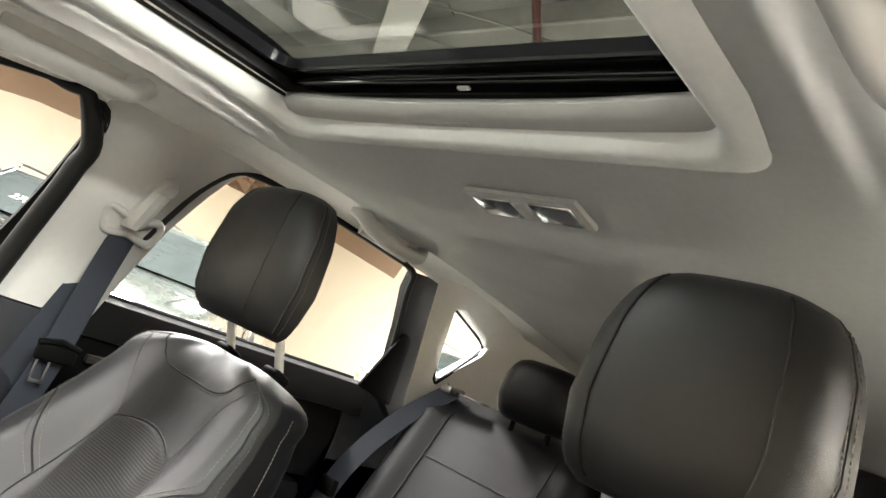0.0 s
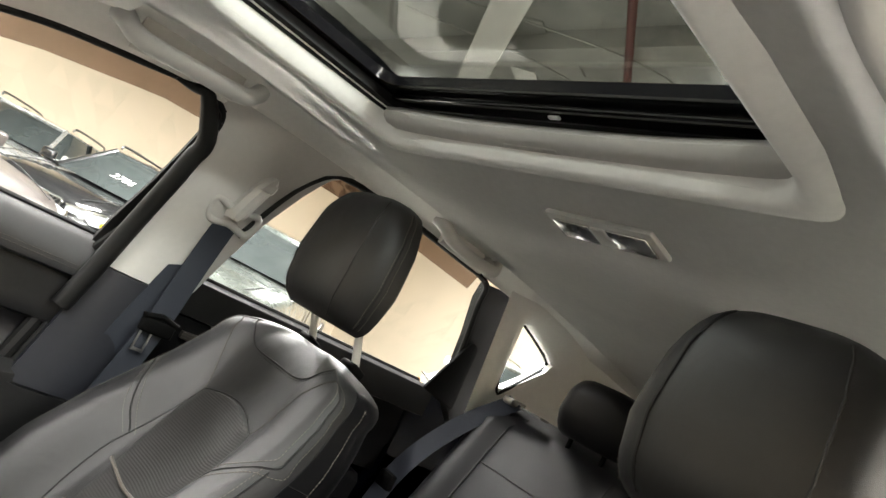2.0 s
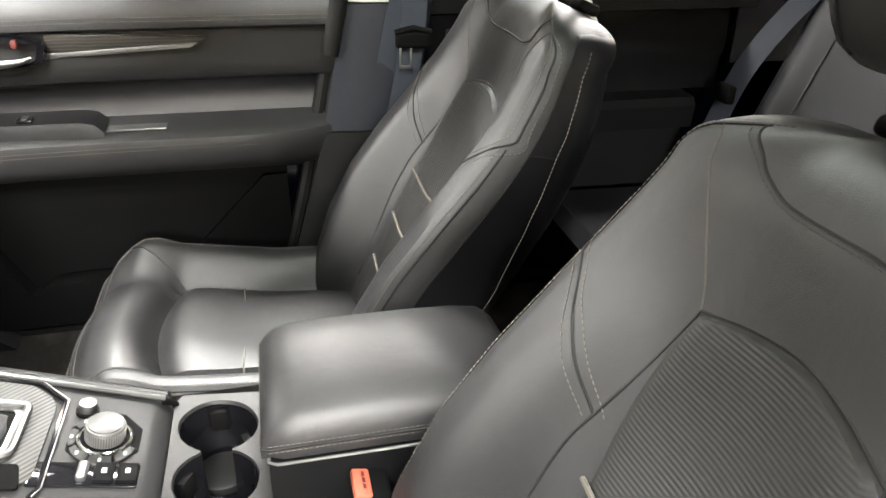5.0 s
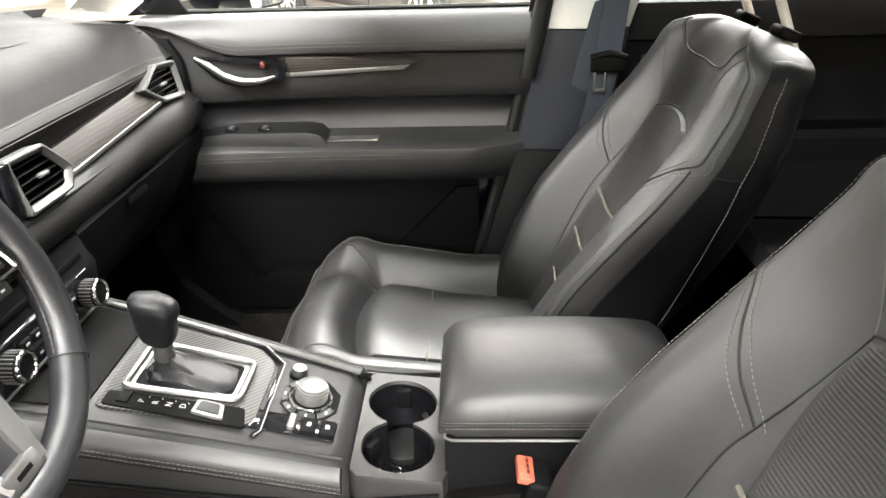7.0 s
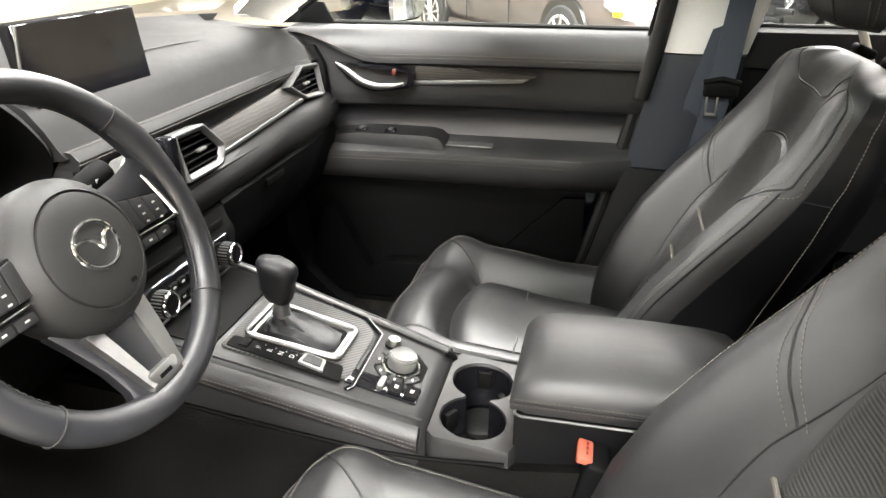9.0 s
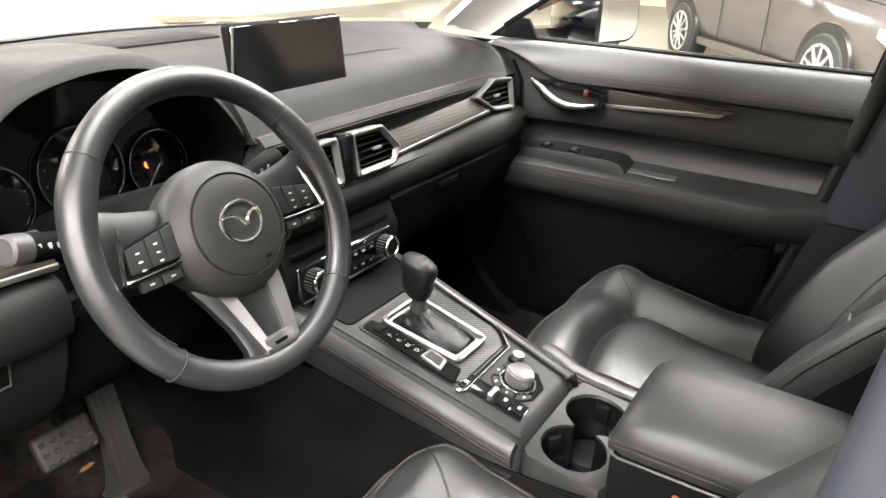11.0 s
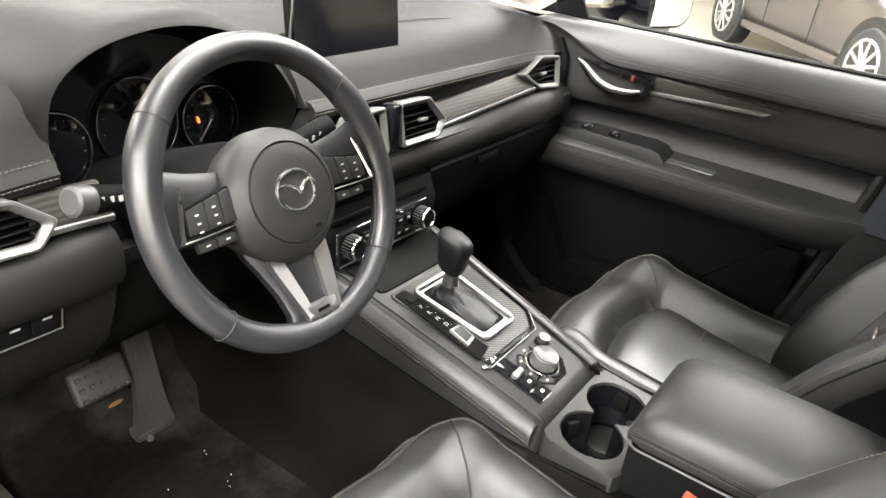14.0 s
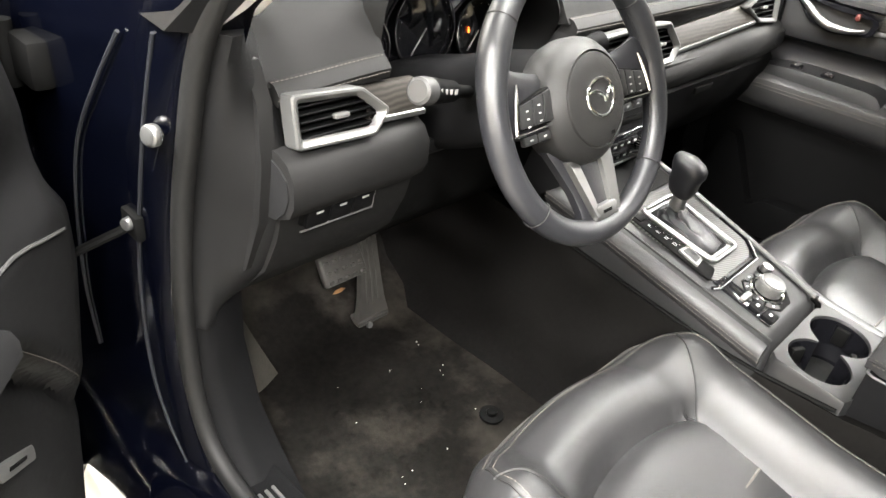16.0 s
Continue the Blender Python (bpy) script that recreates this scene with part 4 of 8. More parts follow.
    part("seam", moved(tube(on_face(cushion_top, front_edge, 6, 0.0), 0.0018, 5), T), SEAM, cush)
    part("stitching", moved(dashes(on_face(cushion_top, [(u * 0.97, v - 0.018) for u, v in front_edge], 6, 0.0007)), T), STITCH, cush)
    part("stitching", moved(dashes(on_face(cushion_top, [(u * 0.99, v + 0.016) for u, v in front_edge], 6, 0.0007)), T), STITCH, cush)
    # base and hinge covers
    part("base", moved(box((0, 0.08, 0.405), (0.36, 0.40, 0.07), 0.015), T), MATT, st, "black seat base and runners")
    for q in (-1, 1):
        part("hinge_cover", moved(box((q * 0.222, -0.10, 0.53), (0.03, 0.16, 0.13), 0.014, 3), T), MATT, st)
        part("hinge_bolt", moved(disc((q * 0.232, -0.085, 0.60), (1, 0, 0), 0.009, 0.02, 16, 0.002), T), BRIGHT, st)
    # headrest
    H = Matrix.Translation((cx if s > 0 else cx + 0.012, -0.392 if s > 0 else -0.412, 1.142)) @ Matrix.Rotation(radians(6), 4, "X")
    W, D, HH = (0.138, 0.062, 0.228) if s > 0 else (0.127, 0.062, 0.220)
    hr = part("headrest", moved(headrest_bm(W, D, HH), H), LEATHER, st, "padded black leather headrest")
    for q in (-1, 1):
        for ang, r in ((62, 0.0017), (18, 0.0012)):
            L = [headrest_pt(radians(ang if q > 0 else 180 - ang), t, W, D, HH) for t in np.linspace(0.03, 0.94, 24)]
            part("seam", moved(tube(L, r, 5), H), SEAM, hr)
        for ang in (21, 12):
            L = [headrest_pt(radians(ang if q > 0 else 180 - ang), t, W + 0.0006, D + 0.0006, HH) for t in np.linspace(0.05, 0.92, 30)]
            part("stitching", moved(dashes(L), H), STITCH, hr)
    for q in (-1, 1):
        x = cx + q * 0.076
        part("post", tube([(x, -0.4665, 1.06), (x, -0.447, 1.105), (x, -0.418, 1.17)], 0.0070, 12), POST, st, "polished headrest post")
        part("post_guide", box((x, -0.447, 1.092), (0.044, 0.032, 0.016), 0.006, 3, Matrix.Rotation(radians(22), 3, "X")), MATT, st, "black plastic post guide")
    return st


front_seat(0.368, 1, "black leather front passenger seat with finely ribbed centre")
front_seat(-0.366, -1, "black leather driver's seat with finely ribbed centre")


# ---- rear bench ----
rs = thing("rear_bench", (0, -0.9, 0.42), "black leather rear bench with headrests", "car seat")
def rear_back(u, t, cx, w):
    a = abs(u)
    z = 0.60 + 0.55 * t
    y = -0.93 - 0.22 * t + 0.03 * sstep(0.5, 0.85, a) - 0.05 * max(0, (a - 0.85) / 0.15) ** 2 - 0.09 * max(0, (t - 0.9) / 0.1) ** 2
    return Vector((cx + u * w, y, z))


for cx, w in ((0.355, 0.265), (-0.225, 0.315)):
    rows = []
    for t in [0, 0.15, 0.3, 0.45, 0.6, 0.75, 0.85, 0.9, 0.94, 0.97, 1.0]:
        f = [rear_back(u, t, cx, w) for u in np.linspace(-1, 1, 25)]
        rows.append(f + [Vector((f[-1].x, -1.13 - 0.2 * t, f[-1].z)), Vector((f[0].x, -1.13 - 0.2 * t, f[0].z))])
    bk = part("backrest", loft(rows), REAR_SHADED, rs, "black leather rear backrest section")
    part("seam", tube([rear_back(u, 0.72, cx, w) + Vector((0, 0.001, 0)) for u in np.linspace(-0.6, 0.6, 16)], 0.002, 5), SEAM, bk)
    for q in (-0.6, 0.6):
        part("seam", tube([rear_back(q, t, cx, w) + Vector((0, 0.001, 0)) for t in np.linspace(0.02, 0.97, 16)], 0.002, 5), SEAM, bk)
part("cushion", merge(*[loft([[(x0, -0.95, 0.44), (x0, -0.95, 0.66), (x0, -0.75, 0.66), (x0, -0.56, 0.665), (x0, -0.535, 0.64), (x0, -0.55, 0.50), (x0, -0.60, 0.44)] for x0 in np.linspace(-0.62, 0.62, 5)])]), REAR_SHADED, rs)
for cx, w in ((0.315, 0.115), (-0.04, 0.10), (-0.345, 0.115)):
    hb = headrest_bm(w, 0.045, 0.145)
    part("headrest", moved(hb, Matrix.Translation((cx, -1.165, 1.145))), REAR_SHADED, rs, "low black rear headrest")
    for q in (-1, 1):
        part("post", tube([(cx + q * 0.05, -1.165, 1.10), (cx + q * 0.05, -1.165, 1.17)], 0.006, 8), MATT, rs)
part("release_latch", merge(box((0.56, -1.155, 1.155), (0.035, 0.06, 0.018), 0.005), box((0.49, -1.16, 1.152), (0.075, 0.035, 0.006), 0.002)), SILVER, rs, "grey seat release latch")


# ---- seat belts ----
def front_belt(s):
    b = thing("seat_belt", (s * 0.66, -0.25, 0.5), "dark grey front seat belt hanging from the centre pillar", "seat belt", "front seat belts")
    ac = (0, 1, 0.12)
    part("webbing", strap(smooth_line([(s * 0.650, -0.292, 1.222), (s * 0.648, -0.280, 1.12), (s * 0.640, -0.262, 0.96), (s * 0.648, -0.235, 0.80), (s * 0.640, -0.21, 0.62), (s * 0.63, -0.19, 0.48)], 5), 0.047, ac), WEBBING, b, "woven dark grey webbing")
    part("webbing", strap(smooth_line([(s * 0.656, -0.294, 1.222), (s * 0.668, -0.27, 1.12), (s * 0.676, -0.235, 0.97), (s * 0.69, -0.215, 0.85)], 5), 0.047, ac), WEBBING, b)
    # anchor with its adjuster slide
    slide = part("adjuster", loft([[Vector((s * (x0 + dx), y0 + yy * w, z)) for dx, yy in ((0.006, -1), (-0.026, -0.8), (-0.036, -0.3), (-0.036, 0.3), (-0.026, 0.8), (0.006, 1))] for z, w, x0, y0 in ((1.222, 0.016, 0.655, -0.290), (1.232, 0.021, 0.653, -0.292), (1.268, 0.022, 0.646, -0.300), (1.300, 0.021, 0.639, -0.308), (1.318, 0.017, 0.635, -0.313), (1.328, 0.008, 0.636, -0.316))]), TRIM, b, "light grey belt height adjuster")
    part("button", loft([[Vector((s * (x0 + dx), y0 + yy * w, z)) for dx, yy in ((0.0, -1), (-0.006, -0.7), (-0.006, 0.7), (0.0, 1))] for z, w, x0, y0 in ((1.296, 0.015, 0.6045, -0.307), (1.300, 0.016, 0.6025, -0.308), (1.314, 0.013, 0.600, -0.312))]), TRIM, slide)
    part("ring", tube(smooth_line([(s * 0.650, -0.344, 1.225), (s * 0.642, -0.338, 1.248), (s * 0.636, -0.294, 1.238), (s * 0.642, -0.250, 1.248), (s * 0.650, -0.244, 1.225), (s * 0.650, -0.258, 1.206), (s * 0.650, -0.294, 1.212), (s * 0.650, -0.330, 1.206)], 5, True), 0.0075, 10, closed=True), TRIM, b, "light grey belt guide")
    tg = part("tongue", merge(box((s * 0.632, -0.266, 0.985), (0.014, 0.066, 0.030), 0.006, 3), tube([(s * 0.630, -0.30, 0.998), (s * 0.630, -0.266, 1.006), (s * 0.630, -0.232, 0.998)], 0.006, 8)), MATT, b, "black belt tongue")
    part("plate", merge(box((s * 0.630, -0.262, 0.955), (0.003, 0.004, 0.045), 0.001), box((s * 0.630, -0.242, 0.955), (0.003, 0.004, 0.045), 0.001), box((s * 0.630, -0.252, 0.936), (0.003, 0.024, 0.006), 0.001)), CHROME, tg)
    part("button", disc((s * 0.638, -0.24, 0.835), (1, 0, 0), 0.006, 0.006, 12), MATT, b)
    part("label_tab", box((s * 0.632, -0.215, 0.79), (0.003, 0.045, 0.03), 0.001), PAPER, b, "pale woven belt label")


front_belt(1)
front_belt(-1)
for s in (1, -1):
    rb = thing("rear_seat_belt", (s * 0.6, -1.05, 0.7), "dark rear seat belt lying along the backrest side", "seat belt", "rear seat belts")
    part("webbing", strap(smooth_line([(s * 0.55, -1.15, 1.16), (s * 0.60, -1.06, 1.05), (s * 0.64, -0.98, 0.90), (s * 0.62, -0.90, 0.72)], 5), 0.047, (0.75 * s, 0.4, 0.3)), WEBBING, rb)
    part("tongue", box((s * 0.615, -0.93, 0.86), (0.05, 0.02, 0.04), 0.006), MATT, rb)


def buckle(x, y, z, s):
    b = thing("belt_buckle", (x, y, z - 0.16), "black belt buckle with an orange release button", "belt buckle", "belt buckles")
    tilt = Matrix.Rotation(radians(12), 3, "X")
    part("body", box((x, y - 0.008, z - 0.035), (0.052, 0.030, 0.075), 0.006, 3, tilt), DARK, b)
    part("button", box((x, y + 0.002, z + 0.004), (0.040, 0.020, 0.010), 0.003, 2, tilt), ORANGE, b, "orange-red release button")
    part("stalk", tube([(x, y - 0.015, z - 0.07), (x, y - 0.02, z - 0.16)], 0.016, 8), MATT, b)
    for k in (-1, 0, 1):
        part("mark", box((x + 0.009 * k, y - 0.001, z + 0.0105), (0.006, 0.003, 0.0006), 0, turn=tilt), RED, b)


buckle(-0.128, -0.062, 0.672, -1)
buckle(0.128, -0.075, 0.655, 1)


# ---- dashboard ----
dash = thing("dashboard", (0, 0.75, 0.7), "black soft-touch dashboard with stitched pad and satin trim", "dashboard")


def dash_rows(x):
    """Front profile of the dashboard at x, from the windscreen down to the knees: y, z."""
    a = abs(x)
    fwd = 0.045 * sstep(0.30, 0.68, a)
    side = 0.02 * sstep(0.5, 0.68, a)
    base = 1.24 - 0.40 * (a / 0.74) ** 2
    return [(base, 1.100), (base - 0.06, 1.103), (0.86 - fwd * 0.3, 1.101 - side * 0.6), (0.72, 1.096 - side), (0.665, 1.088 - side), (0.635, 1.074 - side), (0.615, 1.050 - side * 0.6), (0.600, 1.026 - side * 0.4), (0.592, 1.016 - side * 0.3)]


def upper_pad(x0, x1, n):
    return loft([[(x, y, z) for y, z in dash_rows(x)] + [(x, 0.66, 1.0), (x, 1.15 - 0.40 * (abs(x) / 0.74) ** 2, 1.0)] for x in np.linspace(x0, x1, n)])


part("upper_pad", upper_pad(-0.14, 0.69, 26), PAD, dash, "dark grey soft upper dash pad")
part("upper_pad_end", upper_pad(-0.69, -0.505, 8), PAD, dash)
part("upper_pad_rear", loft([[(x, y, z) for y, z in dash_rows(x)[:3]] + [(x, 0.80, 1.099), (x, 0.80, 1.0), (x, 1.05, 1.0)] for x in np.linspace(-0.51, -0.135, 10)]), PAD, dash)
# stitched lower band of the pad
for x0, x1 in ((-0.135, 0.62), (-0.665, -0.51)):
    xs = np.linspace(x0, x1, 20)
    part("pad_band", loft([[(x, 0.598, 1.024 - 0.008 * sstep(.5, .68, abs(x))), (x, 0.588, 1.022 - 0.008 * sstep(.5, .68, abs(x))), (x, 0.578, 1.012 - 0.008 * sstep(.5, .68, abs(x))), (x, 0.580, 1.000 - 0.008 * sstep(.5, .68, abs(x))), (x, 0.62, 0.995)] for x in xs]), PAD, dash, "leather-look band with grey stitching")
    part("stitching", dashes([(x, 0.5905, 1.0245 - 0.008 * sstep(.5, .68, abs(x))) for x in xs]), SEAM_THREAD, dash)
    part("stitching", dashes([(x, 0.5775, 1.0085 - 0.008 * sstep(.5, .68, abs(x))) for x in xs]), SEAM_THREAD, dash)
# crease across the top pad
part("crease", tube(smooth_line([(0.12, 0.70, 1.0945), (0.30, 0.69, 1.0935), (0.50, 0.665, 1.076), (0.66, 0.640, 1.058)], 8), 0.0014, 5), SEAM, dash)
part("speaker_slot", box((-0.02, 1.02, 1.103), (0.34, 0.09, 0.006), 0.003), DARK, dash)
part("defrost_slot", sheet(lambda u, v: (u, 1.17 - 0.40 * (u / 0.74) ** 2 + 0.02 * v, 1.1035), np.linspace(-0.5, 0.5, 20), (0, 1), 0.003), MATT, dash)
part("crease", tube(smooth_line([(-0.13, 0.80, 1.1005), (-0.15, 0.90, 1.103), (-0.20, 1.02, 1.104), (-0.26, 1.08, 1.104)], 8), 0.002, 5), SEAM, dash)


def mid_rows(x):
    a = abs(x)
    return [(0.64, 1.00), (0.592, 1.00), (0.590, 0.945), (0.560, 0.935), (0.545, 0.925), (0.541, 0.905), (0.548, 0.885), (0.565, 0.868), (0.60, 0.862), (0.70, 0.86), (0.75, 1.0)]


def band_rows(x):
    """The band dips under the instrument cluster."""
    dip = sstep(-0.51, -0.495, x) * sstep(-0.135, -0.15, x)
    return [(y + (0.03 * dip), min(z, z + (0.905 - z) * dip)) for y, z in mid_rows(x)]


part("vent_band", loft([[(x, y, z) for y, z in band_rows(x)] for x in sorted(set(np.linspace(-0.68, 0.66, 30)) | {-0.51, -0.503, -0.495, -0.15, -0.143, -0.135})]), PANEL, dash, "black grained band under the vents")
# veneer shelf, satin strip and the padded roll below them
for x0, x1, z0, z1 in ((0.140, 0.500, 0.938, 0.958), (-0.555, -0.468, 0.962, 0.958)):
    ts = [k / 8 for k in range(9)]
    part("veneer", loft([[(x, 0.590, z + 0.034), (x, 0.583, z + 0.034), (x, 0.561, z + 0.004), (x, 0.561, z), (x, 0.590, z)] for x, z in ((x0 + (x1 - x0) * t, z0 + (z1 - z0) * t) for t in ts)]), WOOD, dash, "grey wood-grain veneer strip")
    part("satin_strip", tube([(x0 + (x1 - x0) * t, 0.559, z0 - 0.001 + (z1 - z0) * t) for t in ts], 0.0042, 8, flat=0.7), SATIN_SILVER, dash, "satin metal strip")
part("lower_roll", loft([[(x, y + 0.010 * sstep(0.55, 0.66, x), z + 0.012 * sstep(0.1, 0.6, x) * (z > 0.9)) for y, z in ((0.580, 0.934), (0.562, 0.934), (0.548, 0.926), (0.538, 0.912), (0.536, 0.898), (0.543, 0.880), (0.560, 0.866), (0.600, 0.864))] for x in np.linspace(-0.132, 0.656, 22)]), PAD, dash, "soft padded roll under the veneer")
part("lower_roll", loft([[(x, y + 0.006 * sstep(-0.50, -0.47, x), z + (0.951 - 0.935) * (z > 0.9)) for y, z in ((0.585, 0.934), (0.562, 0.934), (0.545, 0.926), (0.534, 0.910), (0.533, 0.896), (0.541, 0.880), (0.556, 0.872), (0.600, 0.872))] for x in (-0.678, -0.672, -0.66, -0.62, -0.58, -0.54, -0.50, -0.48, -0.472)]), PAD, dash, "soft padded roll under the outer vent")


def vent(poly, y, tilt, slats, nm="air_vent"):
    """A louvred outlet: poly in x, z."""
    cx = sum(p[0] for p in poly) / len(poly)
    cz = sum(p[1] for p in poly) / len(poly)
    m = Matrix.Translation((cx, y, cz)) @ Matrix.Rotation(radians(90 - tilt), 4, "X")
    L0 = [(px - cx, pz - cz) for px, pz in poly]
    def lip(d, r):
        return round_poly(offset_poly(L0, d), r, 3)
    P, I = lip(0.0, 0.007), lip(0.0105, 0.004)
    frame = [(lip(0.0, 0.007), -0.014), (lip(0.0, 0.007), 0.006), (lip(0.0015, 0.006), 0.0085), (lip(0.004, 0.006), 0.009), (lip(0.0085, 0.005), 0.005), (I, 0.001), (I, -0.014)]
    fb = loft([[(x, z, h) for x, z in ring_] for ring_, h in frame], cap=False)
    bmesh.ops.transform(fb, matrix=m, verts=fb.verts)
    v = part(nm, fb, SATIN_SILVER, dash, "louvred air vent with a satin silver rim", sharp=25)
    part("throat", slab(I, -0.034, -0.028, m=m), MATT, v)
    part("duct", rim(I, inset_poly(I, 0.001), -0.032, 0.0, m), MATT, v)
    zs = [p[1] for p in I]
    for k in range(slats):
        z = min(zs) + (max(zs) - min(zs)) * (k + 0.5) / slats
        xs = []
        for (ax, az), (bx, bz) in zip(I, I[1:] + I[:1]):
            if (az - z) * (bz - z) <= 0 and abs(az - bz) > 1e-6:
                xs.append(ax + (bx - ax) * (z - az) / (bz - az))
        if len(xs) < 2:
            continue
        a, b = min(xs), max(xs)
        bm = box(((a + b) / 2, z, -0.006), (b - a, 0.0022, 0.016), 0.0008, 1)
        bmesh.ops.transform(bm, matrix=m, verts=bm.verts)
        part("louvre", bm, DARK, v)
    zm = (min(zs) + max(zs)) / 2
    tab = box(((min(p[0] for p in I) + max(p[0] for p in I)) / 2, zm, 0.004), (0.020, 0.006, 0.010), 0.002)
    bmesh.ops.transform(tab, matrix=m, verts=tab.verts)
    part("tab", tab, SILVER, v)
    return v


vent([(-0.664, 1.012), (-0.570, 1.006), (-0.530, 0.974), (-0.555, 0.947), (-0.664, 0.952)], 0.560, 12, 5)
vent([(0.030, 1.005), (0.112, 1.003), (0.155, 0.958), (0.132, 0.930), (0.030, 0.930)], 0.553, 12, 5)
vent([(-0.005, 1.005), (-0.087, 1.003), (-0.130, 0.958), (-0.107, 0.930), (-0.005, 0.930)], 0.553, 12, 5)
vent([(0.618, 1.012), (0.535, 1.020), (0.452, 0.990), (0.520, 0.952), (0.612, 0.942)], 0.570, 12, 5)
part("hazard_block", box((0.0125, 0.556, 0.968), (0.022, 0.026, 0.078), 0.004), GLOSS, dash, "gloss black block with the hazard switch")

# lower dash: glovebox, centre stack, knee panels
def low_rows(x):
    return [(0.56, 0.872), (0.552, 0.862), (0.556, 0.84), (0.575, 0.78), (0.61, 0.72), (0.66, 0.69), (0.80, 0.70), (0.80, 0.872)]


def dash_end(z):
    """Rounded end of the dashboard between the door seal and the driver's vent."""
    yj = lerp_table(z, [(0.60, 0.672), (0.72, 0.676), (0.83, 0.66), (0.93, 0.635), (1.03, 0.600), (1.082, 0.578)])[0]
    yd = lerp_table(z, [(0.66, 0.74), (0.69, 0.70), (0.715, 0.655), (0.775, 0.603), (0.83, 0.580), (0.87, 0.568), (0.935, 0.566), (0.99, 0.585), (1.03, 0.608), (1.06, 0.632), (1.082, 0.652)])[0]
    row = [(-0.733, yj - 0.004), (-0.726, yj - 0.018)]
    row += [(-0.726 + 0.066 * t, (yj - 0.018) + (yd + 0.004 - yj + 0.018) * (t * t * (3 - 2 * t)) - 0.010 * math.sin(math.pi * t)) for t in (0.2, 0.4, 0.6, 0.8, 1.0)]
    return [(x, y, z) for x, y in row + [(-0.652, yd + 0.03), (-0.66, 0.80), (-0.735, 0.80)]]


part("end_panel", loft([dash_end(z) for z in np.linspace(0.672, 1.080, 34)]), END_SKIN, dash, "smooth dark grey end of the dashboard", 60)
part("glovebox", loft([[(x, y, z) for y, z in low_rows(x)] for x in np.linspace(0.135, 0.66, 10)]), DARK, dash, "black glovebox door")
part("glovebox_latch", box((0.33, 0.553, 0.845), (0.075, 0.008, 0.016), 0.004), MATT, dash)
part("knee_panel", loft([[(x, y, z) for y, z in ((0.56, 0.935), (0.548, 0.925), (0.553, 0.905), (0.563, 0.88), (0.575, 0.83), (0.600, 0.775), (0.655, 0.715), (0.70, 0.695), (0.82, 0.70), (0.82, 0.935))] for x in np.linspace(-0.672, -0.470, 8)]), PAD, dash, "black lower dash panel")
part("column_panel", loft([[(x, y, z) for y, z in ((0.60, 0.935), (0.592, 0.90), (0.60, 0.84), (0.615, 0.77), (0.66, 0.715), (0.72, 0.70), (0.82, 0.70), (0.82, 0.935))] for x in np.linspace(-0.472, -0.135, 8)]), MATT, dash, "dark panel under the steering column")
sp = part("switch_panel", box((-0.592, 0.566, 0.868), (0.108, 0.010, 0.046), 0.005, 2, Matrix.Rotation(radians(12), 3, "X")), MATT, dash, "recessed black panel with three switches")
for k in range(3):
    part("switch", box((-0.626 + 0.034 * k, 0.5600, 0.862), (0.0325, 0.008, 0.034), 0.002, 2, Matrix.Rotation(radians(12), 3, "X")), DARK, sp)
    part("symbol", box((-0.626 + 0.034 * k, 0.5545, 0.866), (0.010, 0.0008, 0.0028), 0, turn=Matrix.Rotation(radians(12), 3, "X")), MARK, sp)
part("panel_rim", tube([(-0.648, 0.563, 0.842), (-0.540, 0.563, 0.842), (-0.538, 0.556, 0.893)], 0.0015, 5), SILVER, dash)
for x in (-0.655, -0.625):
    part("fuse_clip", box((x, 0.70, 0.692), (0.022, 0.012, 0.008), 0.002), BRIGHT, dash)
part("side_cap", loft([[(x, y, z) for y, z in ((0.60, 1.04), (0.578, 1.0), (0.572, 0.93), (0.58, 0.86), (0.61, 0.78), (0.69, 0.705), (0.86, 0.70), (0.86, 1.04))] for x in (-0.692, -0.674)]), PAD, dash, "black dashboard end panel")
part("side_cap", loft([[(x, y, z) for y, z in ((0.60, 1.04), (0.578, 1.0), (0.572, 0.93), (0.58, 0.86), (0.61, 0.78), (0.69, 0.705), (0.86, 0.70), (0.86, 1.04))] for x in (0.674, 0.690)]), DARK, dash)

# centre stack with climate controls
cs = part("climate_fascia", loft([[(x, y, z) for y, z in ((0.575, 0.872), (0.552, 0.862), (0.545, 0.842), (0.535, 0.825), (0.540, 0.765), (0.575, 0.735), (0.66, 0.72), (0.70, 0.872))] for x in np.linspace(-0.150, 0.132, 6)]), DARK, dash, "black centre stack with climate controls")
cp = part("climate_panel", box((-0.013, 0.5345, 0.800), (0.235, 0.012, 0.058), 0.008, 3, Matrix.Rotation(radians(-5), 3, "X")), GLOSS, cs, "glossy climate control panel")
part("panel_line", box((-0.013, 0.5275, 0.772), (0.225, 0.003, 0.0035), 0.001), CHROME, cs)
part("slot", box((-0.013, 0.541, 0.845), (0.24, 0.006, 0.012), 0.003), MATT, cs)
for x, z in ((-0.106, 0.806), (0.074, 0.802)):
    kn = part("climate_knob", disc((x, 0.517, z), (0, -1, 0.08), 0.0185, 0.026, 32, 0.003), DARK, cs, "round climate knob with satin rim")
    part("knob_rim", ring((x, 0.505, z + 0.001), (0, -1, 0.08), 0.0165, 0.0028, 32, 8), BRIGHT, kn)
    for k in range(24):
        a = 2 * math.pi * k / 24
        part("ridge", box((x + 0.0188 * math.cos(a), 0.518, z + 0.0188 * math.sin(a)), (0.0016, 0.016, 0.0016), 0), CHROME, kn)
